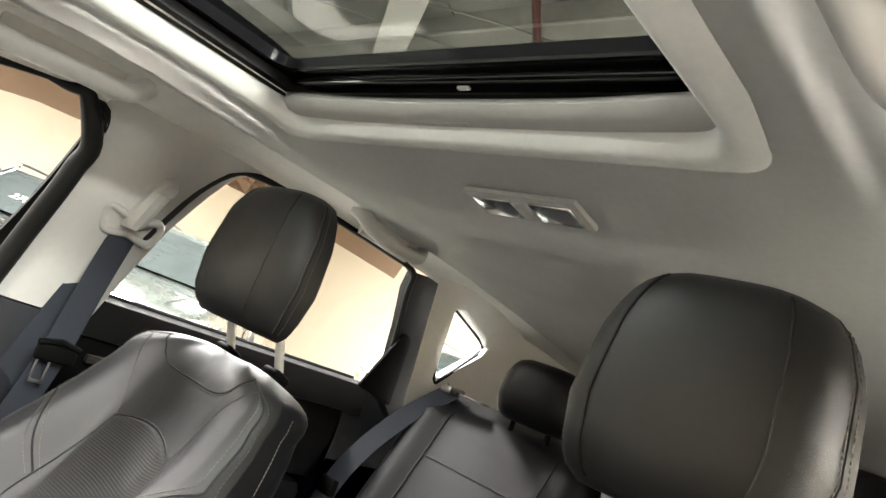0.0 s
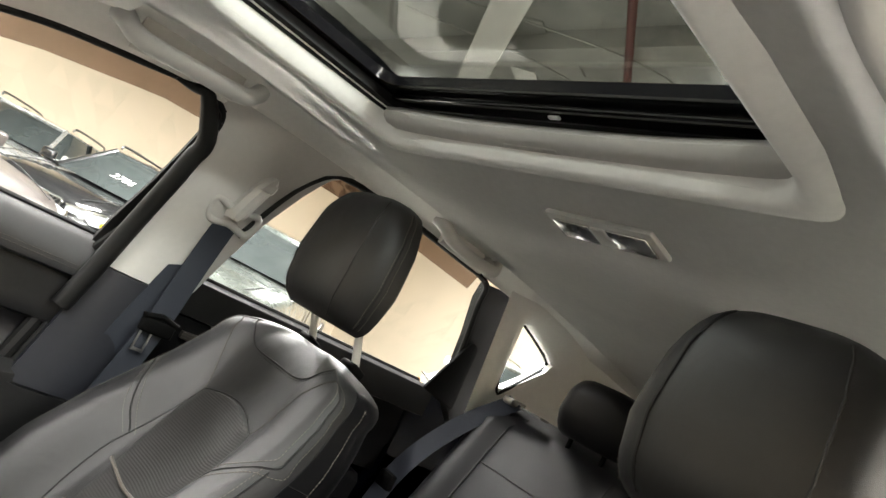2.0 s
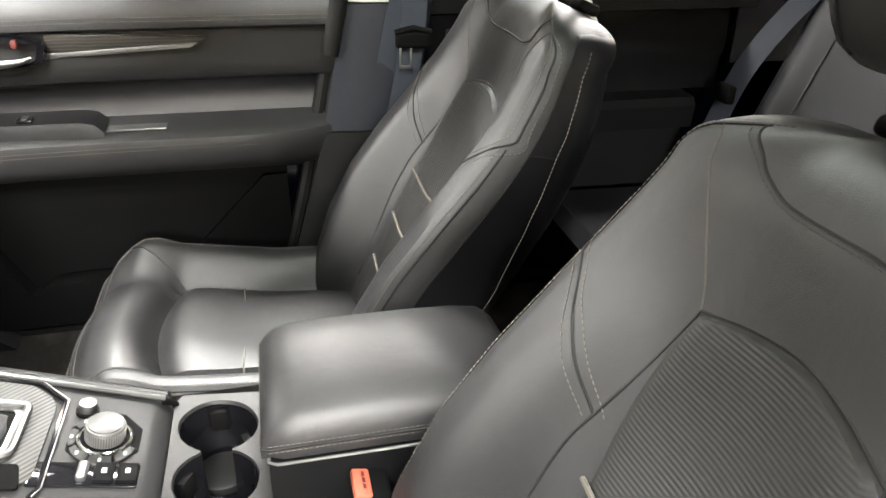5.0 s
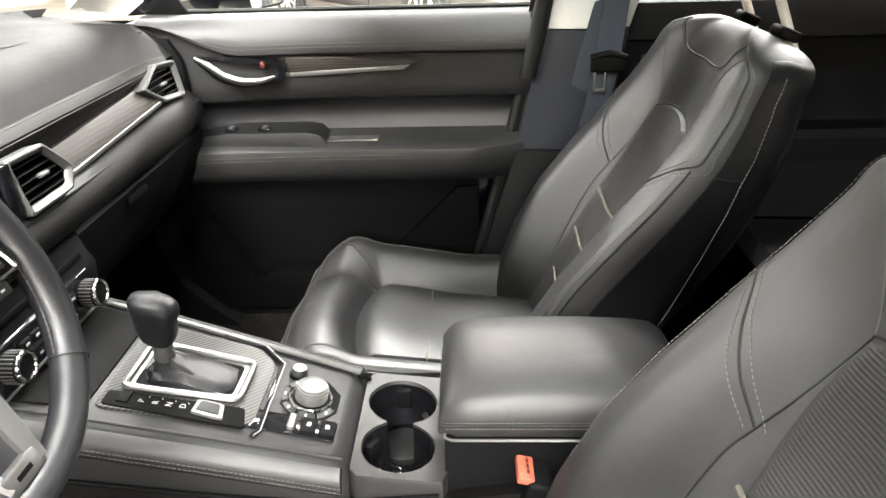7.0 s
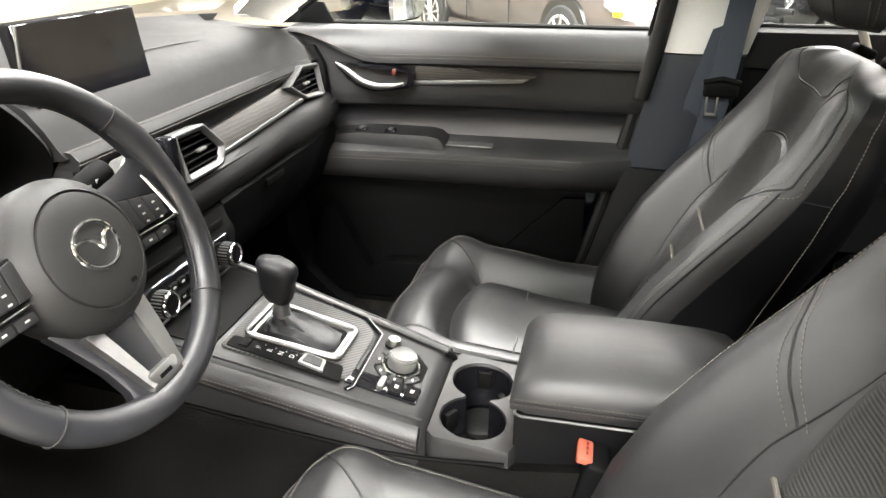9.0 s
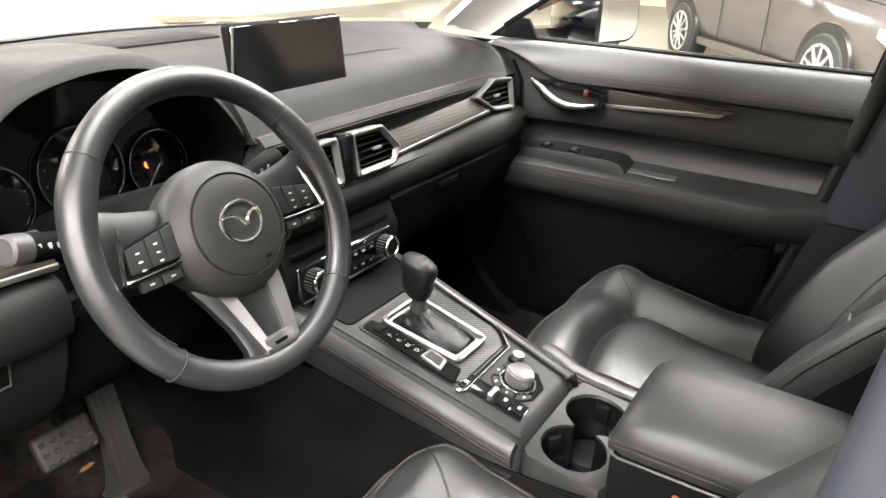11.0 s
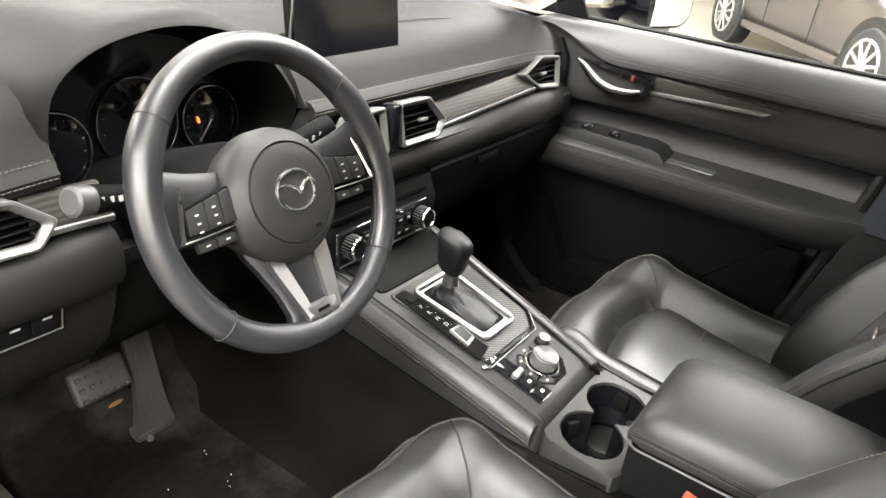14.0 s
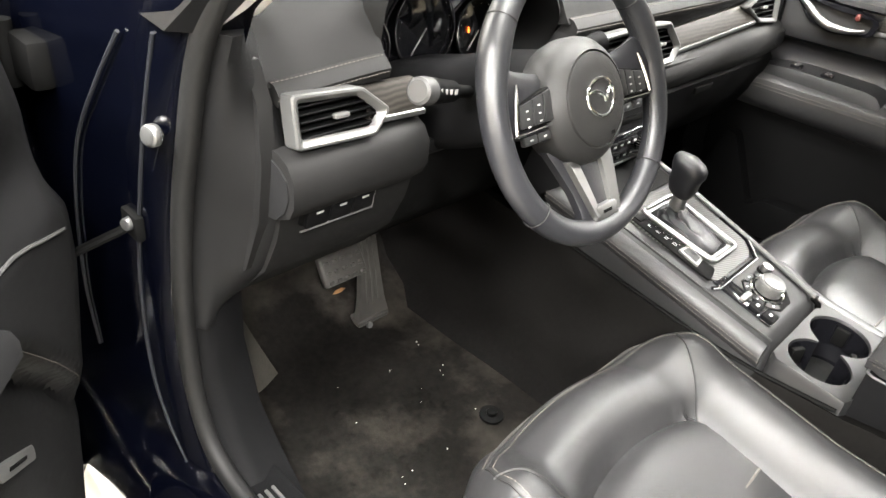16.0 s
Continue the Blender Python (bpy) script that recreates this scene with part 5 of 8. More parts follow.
for k in range(6):
    x = -0.068 + 0.0215 * k
    part("climate_button", box((x, 0.5265, 0.812), (0.019, 0.006, 0.012), 0.002), DARK, cs)
    part("symbol", box((x, 0.5232, 0.812), (0.007, 0.0008, 0.003), 0), MARK, cs)
    part("climate_button", box((x, 0.5285, 0.787), (0.019, 0.006, 0.010), 0.002), DARK, cs)
    part("symbol", box((x, 0.5252, 0.787), (0.006, 0.0008, 0.0025), 0), MARK, cs)

# infotainment screen
scr = thing("display_screen", (-0.02, 0.66, 1.07), "wide black infotainment screen standing on the dashboard", "screen")
tl = Matrix.Rotation(radians(-7), 3, "X")
part("housing", box((-0.002, 0.650, 1.118), (0.246, 0.016, 0.112), 0.006, 3, tl), MATT, scr)
part("screen_glass", box((-0.002, 0.6405, 1.119), (0.238, 0.003, 0.104), 0.001, 1, tl), SCREEN, scr, "switched-off black screen glass")
part("edge_trim", tube([(-0.126, 0.645, 1.065), (-0.1265, 0.640, 1.118), (-0.126, 0.635, 1.172)], 0.0022, 6), CHROME, scr)
part("foot", box((-0.017, 0.675, 1.085), (0.16, 0.05, 0.03), 0.008), MATT, scr)

# ---- instrument cluster ----
ic = thing("instrument_cluster", (-0.32, 0.66, 1.0), "hooded instrument cluster with three dark gauges", "instrument cluster")
HOOD = [(-0.482, 0.945), (-0.502, 1.010), (-0.490, 1.080), (-0.445, 1.118), (-0.385, 1.135), (-0.320, 1.139), (-0.255, 1.126), (-0.205, 1.096), (-0.165, 1.050), (-0.142, 0.995), (-0.165, 0.945), (-0.230, 0.922), (-0.320, 0.915), (-0.410, 0.920)]
hood = [(p.x, p.y) for p in smooth_line([(x, z, 0) for x, z in HOOD], 4, True)]


def hood_ring(grow, y, lift=0.0, flat=None):
    out = []
    for x, z in hood:
        d = Vector((x + 0.32, z - 1.03))
        q = Vector((x, z)) + d.normalized() * grow
        zz = q.y + lift
        if flat is not None:
            zz = min(zz, flat)
        lean = -0.02 * (z - 0.95) / 0.19
        out.append((q.x, y - lean + (0.03 * sstep(1.04, 0.96, z)), zz))
    return out


rings = [hood_ring(-0.028, 0.700), hood_ring(-0.012, 0.650), hood_ring(-0.003, 0.606), hood_ring(0.003, 0.596), hood_ring(0.010, 0.600), hood_ring(0.017, 0.615), hood_ring(0.024, 0.66, -0.003, 1.15), hood_ring(0.030, 0.73, -0.006, 1.148), hood_ring(0.034, 0.82, -0.010, 1.141), hood_ring(0.04, 0.94, -0.018, 1.128), hood_ring(0.045, 1.10, -0.035, 1.104)]
part("hood", loft(rings[3:], cap=False), PAD, ic, "dark grey soft instrument hood", sharp=70)
part("cowl", loft(rings[:4], cap=False), MATT, ic, "matt black inner cowl", sharp=70)
part("face", slab([(x, z) for x, _, z in hood_ring(-0.016, 0)], -0.004, 0.0, m=Matrix.Translation((0, 0.705, 0)) @ Matrix.Rotation(radians(90), 4, "X")), GLOSS, ic, "dark gauge face")
for gx, gz, gr in ((-0.342, 1.006, 0.058), (-0.228, 0.990, 0.047), (-0.456, 0.990, 0.047)):
    g = part("gauge", disc((gx, 0.700, gz), (0, -1, 0.12), gr, 0.008, 40, 0.002), GLOSS, ic, "unlit round gauge")
    part("gauge_rim", ring((gx, 0.693, gz), (0, -1, 0.12), gr, 0.0011, 48, 6), BRIGHT, g, "bright thin gauge rim")
    for k in range(11):
        a = radians(215 - 25 * k)
        part("tick", box((gx + gr * 0.84 * math.cos(a), 0.6945, gz + gr * 0.84 * math.sin(a)), (0.0010, 0.0006, 0.0010), 0), MARK, g)
    part("needle", tube([(gx, 0.692, gz), (gx - gr * 0.45, 0.692, gz - gr * 0.62)], 0.0009, 5), MARK, g)
LED = glow("amber_warning_lamp", (1.0, 0.12, 0.015), 3.0)
for dx, dz, sx in ((0.0, 0.0, 0.0042), (-0.0005, 0.0036, 0.0026), (0.0008, -0.003, 0.0034)):
    part("warning_lamp", box((-0.250 + dx, 0.6935, 0.992 + dz), (sx, 0.001, 0.0018), 0.0006), LED, ic, "lit amber engine warning lamp")

# ---- steering wheel ----
sw = thing("steering_wheel", (-0.362, 0.45, 0.98), "black leather steering wheel with satin spoke trim", "steering wheel")
WM = Matrix.Translation((-0.362, 0.405, 1.007)) @ Matrix.Rotation(radians(90 - 25.5), 4, "X")
R = 0.1590


def in_wheel(bm):
    bmesh.ops.transform(bm, matrix=WM, verts=bm.verts)
    return bm


def rim_pt(a):
    sq = 1.0 - 0.012 * max(0, -math.sin(a)) ** 4
    return Vector((R * 1.0 * math.cos(a), R * sq * math.sin(a), 0))


rr = []
pts = [rim_pt(2 * math.pi * k / 96) for k in range(96)]
for k in range(96):
    a = 360 * k / 96
    thumb = math.exp(-((a - 28) / 14) ** 2) + math.exp(-((a - 152) / 14) ** 2)
    rr.append(0.0156 + 0.0022 * thumb)
part("rim", in_wheel(tube(pts, rr, 16, closed=True)), WHEEL_LEATHER, sw, "black leather-wrapped rim")
for a in (40, 140, 222, 318):
    c = rim_pt(radians(a))
    part("seam", in_wheel(ring(c, (-math.sin(radians(a)), math.cos(radians(a)), 0), 0.0165, 0.0009, 24, 5)), SEAM, sw)
for a0, a1 in ((-40, 38), (142, 220)):
    L = []
    for a in np.linspace(a0, a1, 70):
        c = rim_pt(radians(a))
        L.append(c * (1 - 0.0168 / R) + Vector((0, 0, 0.002)))
    part("stitching", in_wheel(dashes(L, 0.0065, 0.0055, 0.0013)), SEAM, sw, "dark lacing on the inner rim")
# airbag cover and emblem
part("airbag_cover", in_wheel(loft([[(r * math.cos(t) * 1.02, r * math.sin(t) - 0.002, z) for t in np.linspace(0, 2 * math.pi, 56, endpoint=False)] for r, z in ((0.058, -0.045), (0.070, -0.040), (0.0745, -0.025), (0.0745, -0.006), (0.0725, 0.002), (0.067, 0.009), (0.061, 0.0145), (0.0565, 0.0175), (0.0555, 0.0155), (0.0545, 0.0155), (0.0535, 0.0182), (0.045, 0.0215), (0.03, 0.0235), (0.012, 0.0245), (0.001, 0.0245))])), HUB, sw, "round black airbag cover")
em = part("emblem", in_wheel(tube([(0.0258 * math.cos(a), 0.0214 * math.sin(a), 0.0255 - 0.002 * abs(math.cos(a))) for a in np.linspace(0, 2 * math.pi, 44, endpoint=False)], 0.0021, 8, closed=True)), BRIGHT, sw, "oval chrome emblem")
for q in (-1, 1):
    part("emblem_wing", in_wheel(tube(smooth_line([(q * 0.0238, 0.0078, 0.0262), (q * 0.0135, 0.0080, 0.0288), (q * 0.0055, 0.0036, 0.0298), (0, -0.0042, 0.0300)], 5), [0.0012 + 0.0014 * k / 15 for k in range(16)], 6)), BRIGHT, em)
part("airbag_mark", in_wheel(box((0.018, -0.044, 0.0215), (0.008, 0.004, 0.0006), 0)), MATT, sw)
# side spokes with buttons
for q in (-1, 1):
    sp = part("spoke", in_wheel(loft([[(q * x, y0, z - 0.014), (q * x, y1, z - 0.014), (q * x, y1 + 0.002, z - 0.006), (q * x, y1 - 0.006, z), (q * x, (y0 + y1) / 2, z + 0.002), (q * x, y0 + 0.004, z), (q * x, y0, z - 0.006)] for x, y0, y1, z in ((0.05, -0.040, 0.036, -0.010), (0.075, -0.034, 0.040, -0.005), (0.105, -0.026, 0.046, -0.002), (0.130, -0.020, 0.054, 0.001), (0.154, -0.026, 0.070, 0.003))])), LEATHER_SIDE, sw, "smooth black spoke with control buttons")
    P = [(q * 0.066, 0.026), (q * 0.120, 0.016), (q * 0.130, -0.013), (q * 0.070, -0.013)]
    part("button_pod", in_wheel(slab(round_poly(P, 0.003, 3), -0.004, 0.004, 0.0015)), MATT, sp)
    chrome = smooth_line([(q * 0.121, 0.036, 0.004), (q * 0.126, 0.020, 0.0055), (q * 0.1345, -0.012, 0.0065), (q * 0.130, -0.0165, 0.006), (q * 0.072, -0.0155, 0.004)], 6)
    part("pod_trim", in_wheel(tube(chrome, [0.0012 + 0.0014 * min(1, k / 6) if k < 14 else 0.0026 - 0.0012 * min(1, (k - 14) / 6) for k in range(len(chrome))], 6)), BRIGHT, sp, "bright trim round the buttons")
    for i, (x0, x1) in enumerate(((0.0685, 0.082), (0.0835, 0.101), (0.1025, 0.124))):
        ya, yb = 0.0235 - 0.185 * (x0 - 0.066), 0.0235 - 0.185 * (x1 - 0.066)
        part("control_button", in_wheel(slab(round_poly([(q * x0, ya), (q * x1, yb), (q * (x1 + 0.002), -0.011), (q * (x0 + 0.001), -0.011)], 0.0015, 2), 0.002, 0.0068, 0.0012)), SATIN, sp)
        if i:
            for j in range(3):
                part("symbol", in_wheel(box((q * ((x0 + x1) / 2), 0.0125 - 0.003 * i - 0.0085 * j, 0.0070), (0.0042, 0.0018, 0.0004), 0)), MARK, sp)
    for i in range(2):
        part("control_button", in_wheel(box((q * (0.085 + 0.024 * i), -0.0255, -0.001), (0.0225, 0.011, 0.008), 0.002)), SATIN, sp)
        part("symbol", in_wheel(box((q * (0.085 + 0.024 * i), -0.0255, 0.0033), (0.005, 0.0018, 0.0004), 0)), MARK, sp)
# lower spoke with the satin V
part("lower_spoke", in_wheel(loft([[(-w, y, z - 0.014), (w, y, z - 0.014), (w, y, z - 0.004), (w - 0.006, y, z), (0, y, z + 0.001), (-w + 0.006, y, z), (-w, y, z - 0.004)] for w, y, z in ((0.060, -0.050, -0.016), (0.050, -0.075, -0.010), (0.040, -0.105, -0.003), (0.036, -0.130, 0.002), (0.042, -0.150, 0.006), (0.055, -0.158, 0.006))])), LEATHER_SIDE, sw, "black lower spoke")
V = [(-0.0430, -0.0235, -0.066, -0.012), (-0.0375, -0.0195, -0.090, -0.006), (-0.0300, -0.0150, -0.118, 0.0), (-0.0245, -0.0125, -0.138, 0.004)]
for q in (-1, 1):
    part("satin_trim", in_wheel(loft([[(q * x0, y, z), (q * x1, y, z), (q * x1, y, z + 0.006), (q * x0, y, z + 0.009)] for x0, x1, y, z in V])), CHROME, sw, "satin silver spoke trim")
part("satin_trim", in_wheel(slab(round_poly([(-0.0238, -0.144), (0.0238, -0.144), (0.0215, -0.126), (-0.0215, -0.126)], 0.004, 3), 0.0, 0.0108, 0.002)), CHROME, sw)
part("trim_mark", in_wheel(box((0, -0.135, 0.0110), (0.018, 0.004, 0.0004), 0)), MATT, sw)
# column shroud and stalks
col = thing("steering_column", (-0.362, 0.55, 0.9), "black steering column shroud with two stalks", "steering column")
part("shroud", loft([[(-0.362 + a * math.copysign(abs(math.cos(t)) ** 0.6, math.cos(t)), y, z + b * math.copysign(abs(math.sin(t)) ** 0.6, math.sin(t))) for t in np.linspace(0, 2 * math.pi, 28, endpoint=False)] for y, z, a, b in ((0.455, 0.992, 0.052, 0.045), (0.48, 0.982, 0.066, 0.058), (0.54, 0.958, 0.072, 0.064), (0.62, 0.925, 0.075, 0.066), (0.70, 0.90, 0.075, 0.066))]), DARK, col, "black plastic column shroud")
part("key_barrel", merge(disc((-0.290, 0.545, 0.935), (0.5, -1, 0.1), 0.017, 0.02, 24, 0.003), ring((-0.284, 0.533, 0.936), (0.5, -1, 0.1), 0.014, 0.002, 24, 6)), CHROME, col)
for q, tip in ((-1, (-0.536, 0.498, 1.016)), (1, (-0.196, 0.505, 1.020))):
    a = Vector((-0.362 + q * 0.06, 0.525, 0.985))
    b = Vector(tip)
    d = (b - a).normalized()
    st = part("stalk", tube([a, a + (b - a) * 0.45, a + (b - a) * 0.46, a + (b - a) * 0.80, a + (b - a) * 0.81, b - d * 0.002, b], [0.007, 0.0085, 0.0125, 0.0145, 0.0152, 0.0152, 0.012], 20), DARK, col, "black control stalk with a grey knob")
    part("knob", tube([b - d * 0.010, b - d * 0.002, b + d * 0.010, b + d * 0.0125], [0.0155, 0.0158, 0.0152, 0.012], 24), DARK if q > 0 else surface("grey_stalk_end", (0.03, 0.03, 0.03), 0.5), st)
    for k in range(4):
        c = a + (b - a) * (0.55 + 0.10 * k)
        part("mark", box(c + Vector((0, -0.0142, 0.004)), (0.005, 0.001, 0.006), 0), MARK, st)


# ---- centre console ----
cc = thing("centre_console", (-0.01, 0.15, 0.38), "centre console with stitched sides, cup holders and selector", "centre console")


def deck(y):
    return 0.688 + 0.22 * (y - 0.215)


def con_half(y):
    """Left and right edge of the console's deck."""
    return float(np.interp(y, [0.15, 0.30, 0.47, 0.56], [-0.112, -0.114, -0.118, -0.122])), float(np.interp(y, [0.15, 0.30, 0.47, 0.56], [0.062, 0.088, 0.116, 0.124]))


rows = []
for y in (0.148, 0.155, 0.17, 0.22, 0.28, 0.34, 0.40, 0.46, 0.52, 0.56):
    l, r = con_half(y)
    z = deck(y) - (0.02 if y < 0.15 else 0.006 if y < 0.16 else 0)
    rows.append([(l - 0.020, y, z - 0.075), (l - 0.024, y, z - 0.05), (l - 0.016, y, z - 0.022), (l - 0.006, y, z - 0.004), (l + 0.006, y, z), (r - 0.006, y, z), (r + 0.006, y, z - 0.004), (r + 0.016, y, z - 0.022), (r + 0.024, y, z - 0.05), (r + 0.020, y, z - 0.075)])
part("deck", loft(rows), SATIN, cc, "black console deck", sharp=50)
# padded knee sides with stitching
for q in (0, 1):
    def knee(y, k):
        l, r = con_half(y)
        e = (l, r)[q]
        sg = (-1, 1)[q]
        ang = radians((80, 45, 10, -30, -60)[k])
        return Vector((e + sg * (0.010 + 0.020 * math.cos(ang)), y, deck(y) - 0.020 + 0.021 * math.sin(ang)))
    ysk = np.linspace(0.155, 0.56, 14)
    part("knee_pad", loft([[knee(y, k) for k in range(5)] + [knee(y, 4) + Vector(((0.02, -0.02)[q], 0, -0.02)), knee(y, 0) + Vector(((0.012, -0.012)[q], 0, -0.012))] for y in ysk]), LEATHER, cc, "soft knee pad with grey stitching")
    part("stitching", dashes([knee(y, 2) + Vector(((-0.0006, 0.0006)[q], 0, 0)) for y in ysk]), SEAM_THREAD, cc)
    part("stitching", dashes([knee(y, 2) + Vector(((-0.0004, 0.0004)[q], 0, -0.007)) for y in ysk]), SEAM_THREAD, cc)
    part("deck_trim", tube([(con_half(y)[q] + (0.004, -0.002)[q], y, deck(y) + 0.004) for y in ysk] if q else [(con_half(y)[q] + 0.002, y, deck(y)) for y in ysk], 0.0042 if q else 0.002, 8), SATIN_SILVER if q else SEAM, cc)
part("rail_end", tube(smooth_line([(0.058, 0.158, deck(0.158) + 0.001), (0.064, 0.148, deck(0.148) - 0.006), (0.066, 0.144, 0.652)], 4), 0.0045, 8), MATT, cc)


DM = Matrix.Translation((0, 0.215, 0.688)) @ Matrix.Rotation(math.atan(0.22), 4, "X")


def deck_bm(bm):
    """Moves a piece drawn flat (x, y from 0.215) onto the sloping deck."""
    bmesh.ops.transform(bm, matrix=DM, verts=bm.verts)
    return bm


# carbon-look surround and selector gate
outer = round_poly([(-0.082, 0.055), (0.046, 0.055), (0.075, 0.085), (0.094, 0.242), (-0.094, 0.242), (-0.086, 0.10)], 0.012, 4)
gate_o = round_poly([(-0.050, 0.078), (0.036, 0.078), (0.043, 0.225), (-0.060, 0.225)], 0.012, 4)
gate_i = round_poly([(-0.037, 0.092), (0.026, 0.092), (0.032, 0.213), (-0.046, 0.213)], 0.008, 4)
part("weave_surround", deck_bm(slab(outer, 0.0, 0.0035, 0.0015)), CARBON, cc, "carbon-weave selector surround")
part("indicator_strip", deck_bm(slab(round_poly([(-0.092, 0.062), (-0.056, 0.070), (-0.064, 0.235), (-0.090, 0.235)], 0.006, 3), 0.003, 0.006, 0.0015)), MATT, cc, "black strip with the selector positions")
part("front_tray", deck_bm(slab(round_poly([(-0.100, 0.250), (0.100, 0.250), (0.108, 0.338), (-0.108, 0.338)], 0.012, 4), 0.0005, 0.003, 0.001)), MATT, cc, "matt black tray mat")
sel = thing("gear_selector", (-0.01, 0.36, 0.72), "leather gear selector with a satin collar", "gear selector")
part("gate_rim", deck_bm(merge(tube([(x, y, 0.009) for x, y in inset_poly(gate_o, 0.004)], 0.0045, 8, closed=True), rim(inset_poly(gate_o, 0.006), gate_i, 0.001, 0.006))), CHROME, sel, "satin metal gate rim")
part("gate_floor", deck_bm(slab(gate_i, 0.001, 0.0045)), MATT, sel)
rows = []
for t, hx, hy, cy, h in ((0, 0.034, 0.058, 0.152, 0.004), (0.2, 0.032, 0.052, 0.156, 0.009), (0.4, 0.027, 0.040, 0.165, 0.013), (0.6, 0.021, 0.028, 0.174, 0.017), (0.8, 0.015, 0.018, 0.182, 0.021), (1, 0.011, 0.012, 0.186, 0.026)):
    n = 24
    rows.append([(-0.008 + hx * math.copysign(abs(math.cos(a)) ** 0.6, math.cos(a)) * (1 + 0.05 * math.sin(5 * a + 7 * t)), cy + hy * math.copysign(abs(math.sin(a)) ** 0.6, math.sin(a)) * (1 + 0.05 * math.sin(6 * a - 9 * t)), h + 0.003 * math.sin(4 * a + 11 * t)) for a in np.linspace(0, 2 * math.pi, n, endpoint=False)])
part("boot", deck_bm(loft(rows)), LEATHER_SIDE, sel, "creased black leather boot")
part("collar", deck_bm(loft([[(-0.008 + 0.011 * math.cos(a) * w, 0.188 + dy + 0.011 * math.sin(a) * w, h) for a in np.linspace(0, 2 * math.pi, 20, endpoint=False)] for w, dy, h in ((1.15, 0, 0.022), (1.3, 0.001, 0.026), (1.1, 0.003, 0.037), (1.15, 0.004, 0.052))])), CHROME, sel, "satin metal collar")
kb = []
for h, hx, hy, dy in ((0.066, 0.0145, 0.016, 0.004), (0.072, 0.0185, 0.021, 0.003), (0.084, 0.0200, 0.025, 0.001), (0.100, 0.0205, 0.026, -0.002), (0.112, 0.0215, 0.030, -0.005), (0.121, 0.0205, 0.030, -0.006), (0.127, 0.017, 0.026, -0.006), (0.131, 0.010, 0.017, -0.006), (0.132, 0.002, 0.004, -0.006)):
    kb.append([(-0.008 + hx * math.copysign(abs(math.cos(a)) ** 0.75, math.cos(a)), 0.192 + dy + 0.36 * (h - 0.066) + hy * math.copysign(abs(math.sin(a)) ** 0.8, math.sin(a)), h - 0.031) for a in np.linspace(0, 2 * math.pi, 28, endpoint=False)])
kb = [[(x, y, h + 0.012) for x, y, h in row] for row in kb]
kn = part("knob", deck_bm(loft(kb)), LEATHER_SIDE, sel, "black leather selector knob")
part("knob_cap", deck_bm(loft([[(-0.008 + r * 0.016 * math.cos(a), 0.208 + r * 0.015 * math.sin(a), 0.1105 + 0.004 * (1 - r * r)) for a in np.linspace(0, 2 * math.pi, 20, endpoint=False)] for r in (1.0, 0.8, 0.5, 0.1)])), SATIN, kn, "gloss black knob cap")
for k in range(5):
    sign = bpy.data.curves.new("position_letter", "FONT")
    sign.body, sign.size, sign.extrude, sign.align_x, sign.align_y = "PRNDM"[k], 0.0105, 0.0002, "CENTER", "CENTER"
    sign.materials.append(MARK)
    so = new("position_letter", sign)
    sy = 0.400 - 0.016 * k
    so.matrix_world = Matrix.Translation((-0.0755 + 0.001 * k, sy, deck(sy) + 0.0066)) @ Matrix.Rotation(math.atan(0.22), 4, "X")
    so.parent = cc
    so.matrix_parent_inverse = Matrix.Translation(-Vector(cc.location))
    part("letter_bar", deck_bm(box((-0.066, 0.185 - 0.016 * k, 0.0062), (0.0015, 0.0015, 0.0006), 0)), MARK, cc)
part("strip_button", deck_bm(box((-0.073, 0.212, 0.0072), (0.022, 0.014, 0.003), 0.001)), DARK, cc)
pb = part("mode_switch", deck_bm(slab(round_poly([(-0.087, 0.090), (-0.060, 0.095), (-0.056, 0.128), (-0.083, 0.130)], 0.004, 3), 0.004, 0.010, 0.002)), SILVER, cc, "silver drive-mode switch")
part("switch_top", deck_bm(slab(round_poly([(-0.082, 0.096), (-0.064, 0.099), (-0.061, 0.123), (-0.079, 0.125)], 0.003, 3), 0.009, 0.0112, 0.001)), SATIN, pb)
# V-shaped satin divider
part("divider", deck_bm(tube([(-0.100, 0.052, 0.002), (-0.090, 0.046, 0.003), (0.048, 0.048, 0.003), (0.079, 0.080, 0.003), (0.088, 0.14, 0.003)], 0.0026, 6)), GLOSS, cc)
part("divider_edge", deck_bm(tube([(-0.100, 0.0485, 0.0035), (-0.090, 0.0425, 0.0045), (0.050, 0.0445, 0.0045), (0.082, 0.0785, 0.0045)], 0.0010, 6)), CHROME, cc, "thin satin edge line")
# rotary controller
RX, RY = -0.012, -0.004
part("key_plate", deck_bm(slab([(RX + 0.046 * math.cos(radians(a)), RY + 0.040 * math.sin(radians(a))) for a in range(22, 382, 45)], 0.0, 0.0012)), MATT, cc, "black plate under the menu keys")
for a0, a1 in ((70, 110), (115, 155), (160, 200), (25, 65), (205, 245)):
    arc = [radians(a) for a in np.linspace(a0, a1, 5)]
    key = [(RX + 0.043 * math.cos(a), RY + 0.037 * math.sin(a)) for a in arc] + [(RX + 0.0305 * math.cos(a), RY + 0.0305 * math.sin(a)) for a in reversed(arc)]
    part("menu_button", deck_bm(slab(key, 0.001, 0.0038, 0.0006, 1)), SATIN, cc, "black menu key")
    am = radians((a0 + a1) / 2)
    part("symbol", deck_bm(box((RX + 0.036 * math.cos(am), RY + 0.034 * math.sin(am), 0.0040), (0.005, 0.003, 0.0005), 0)), MARK, cc)
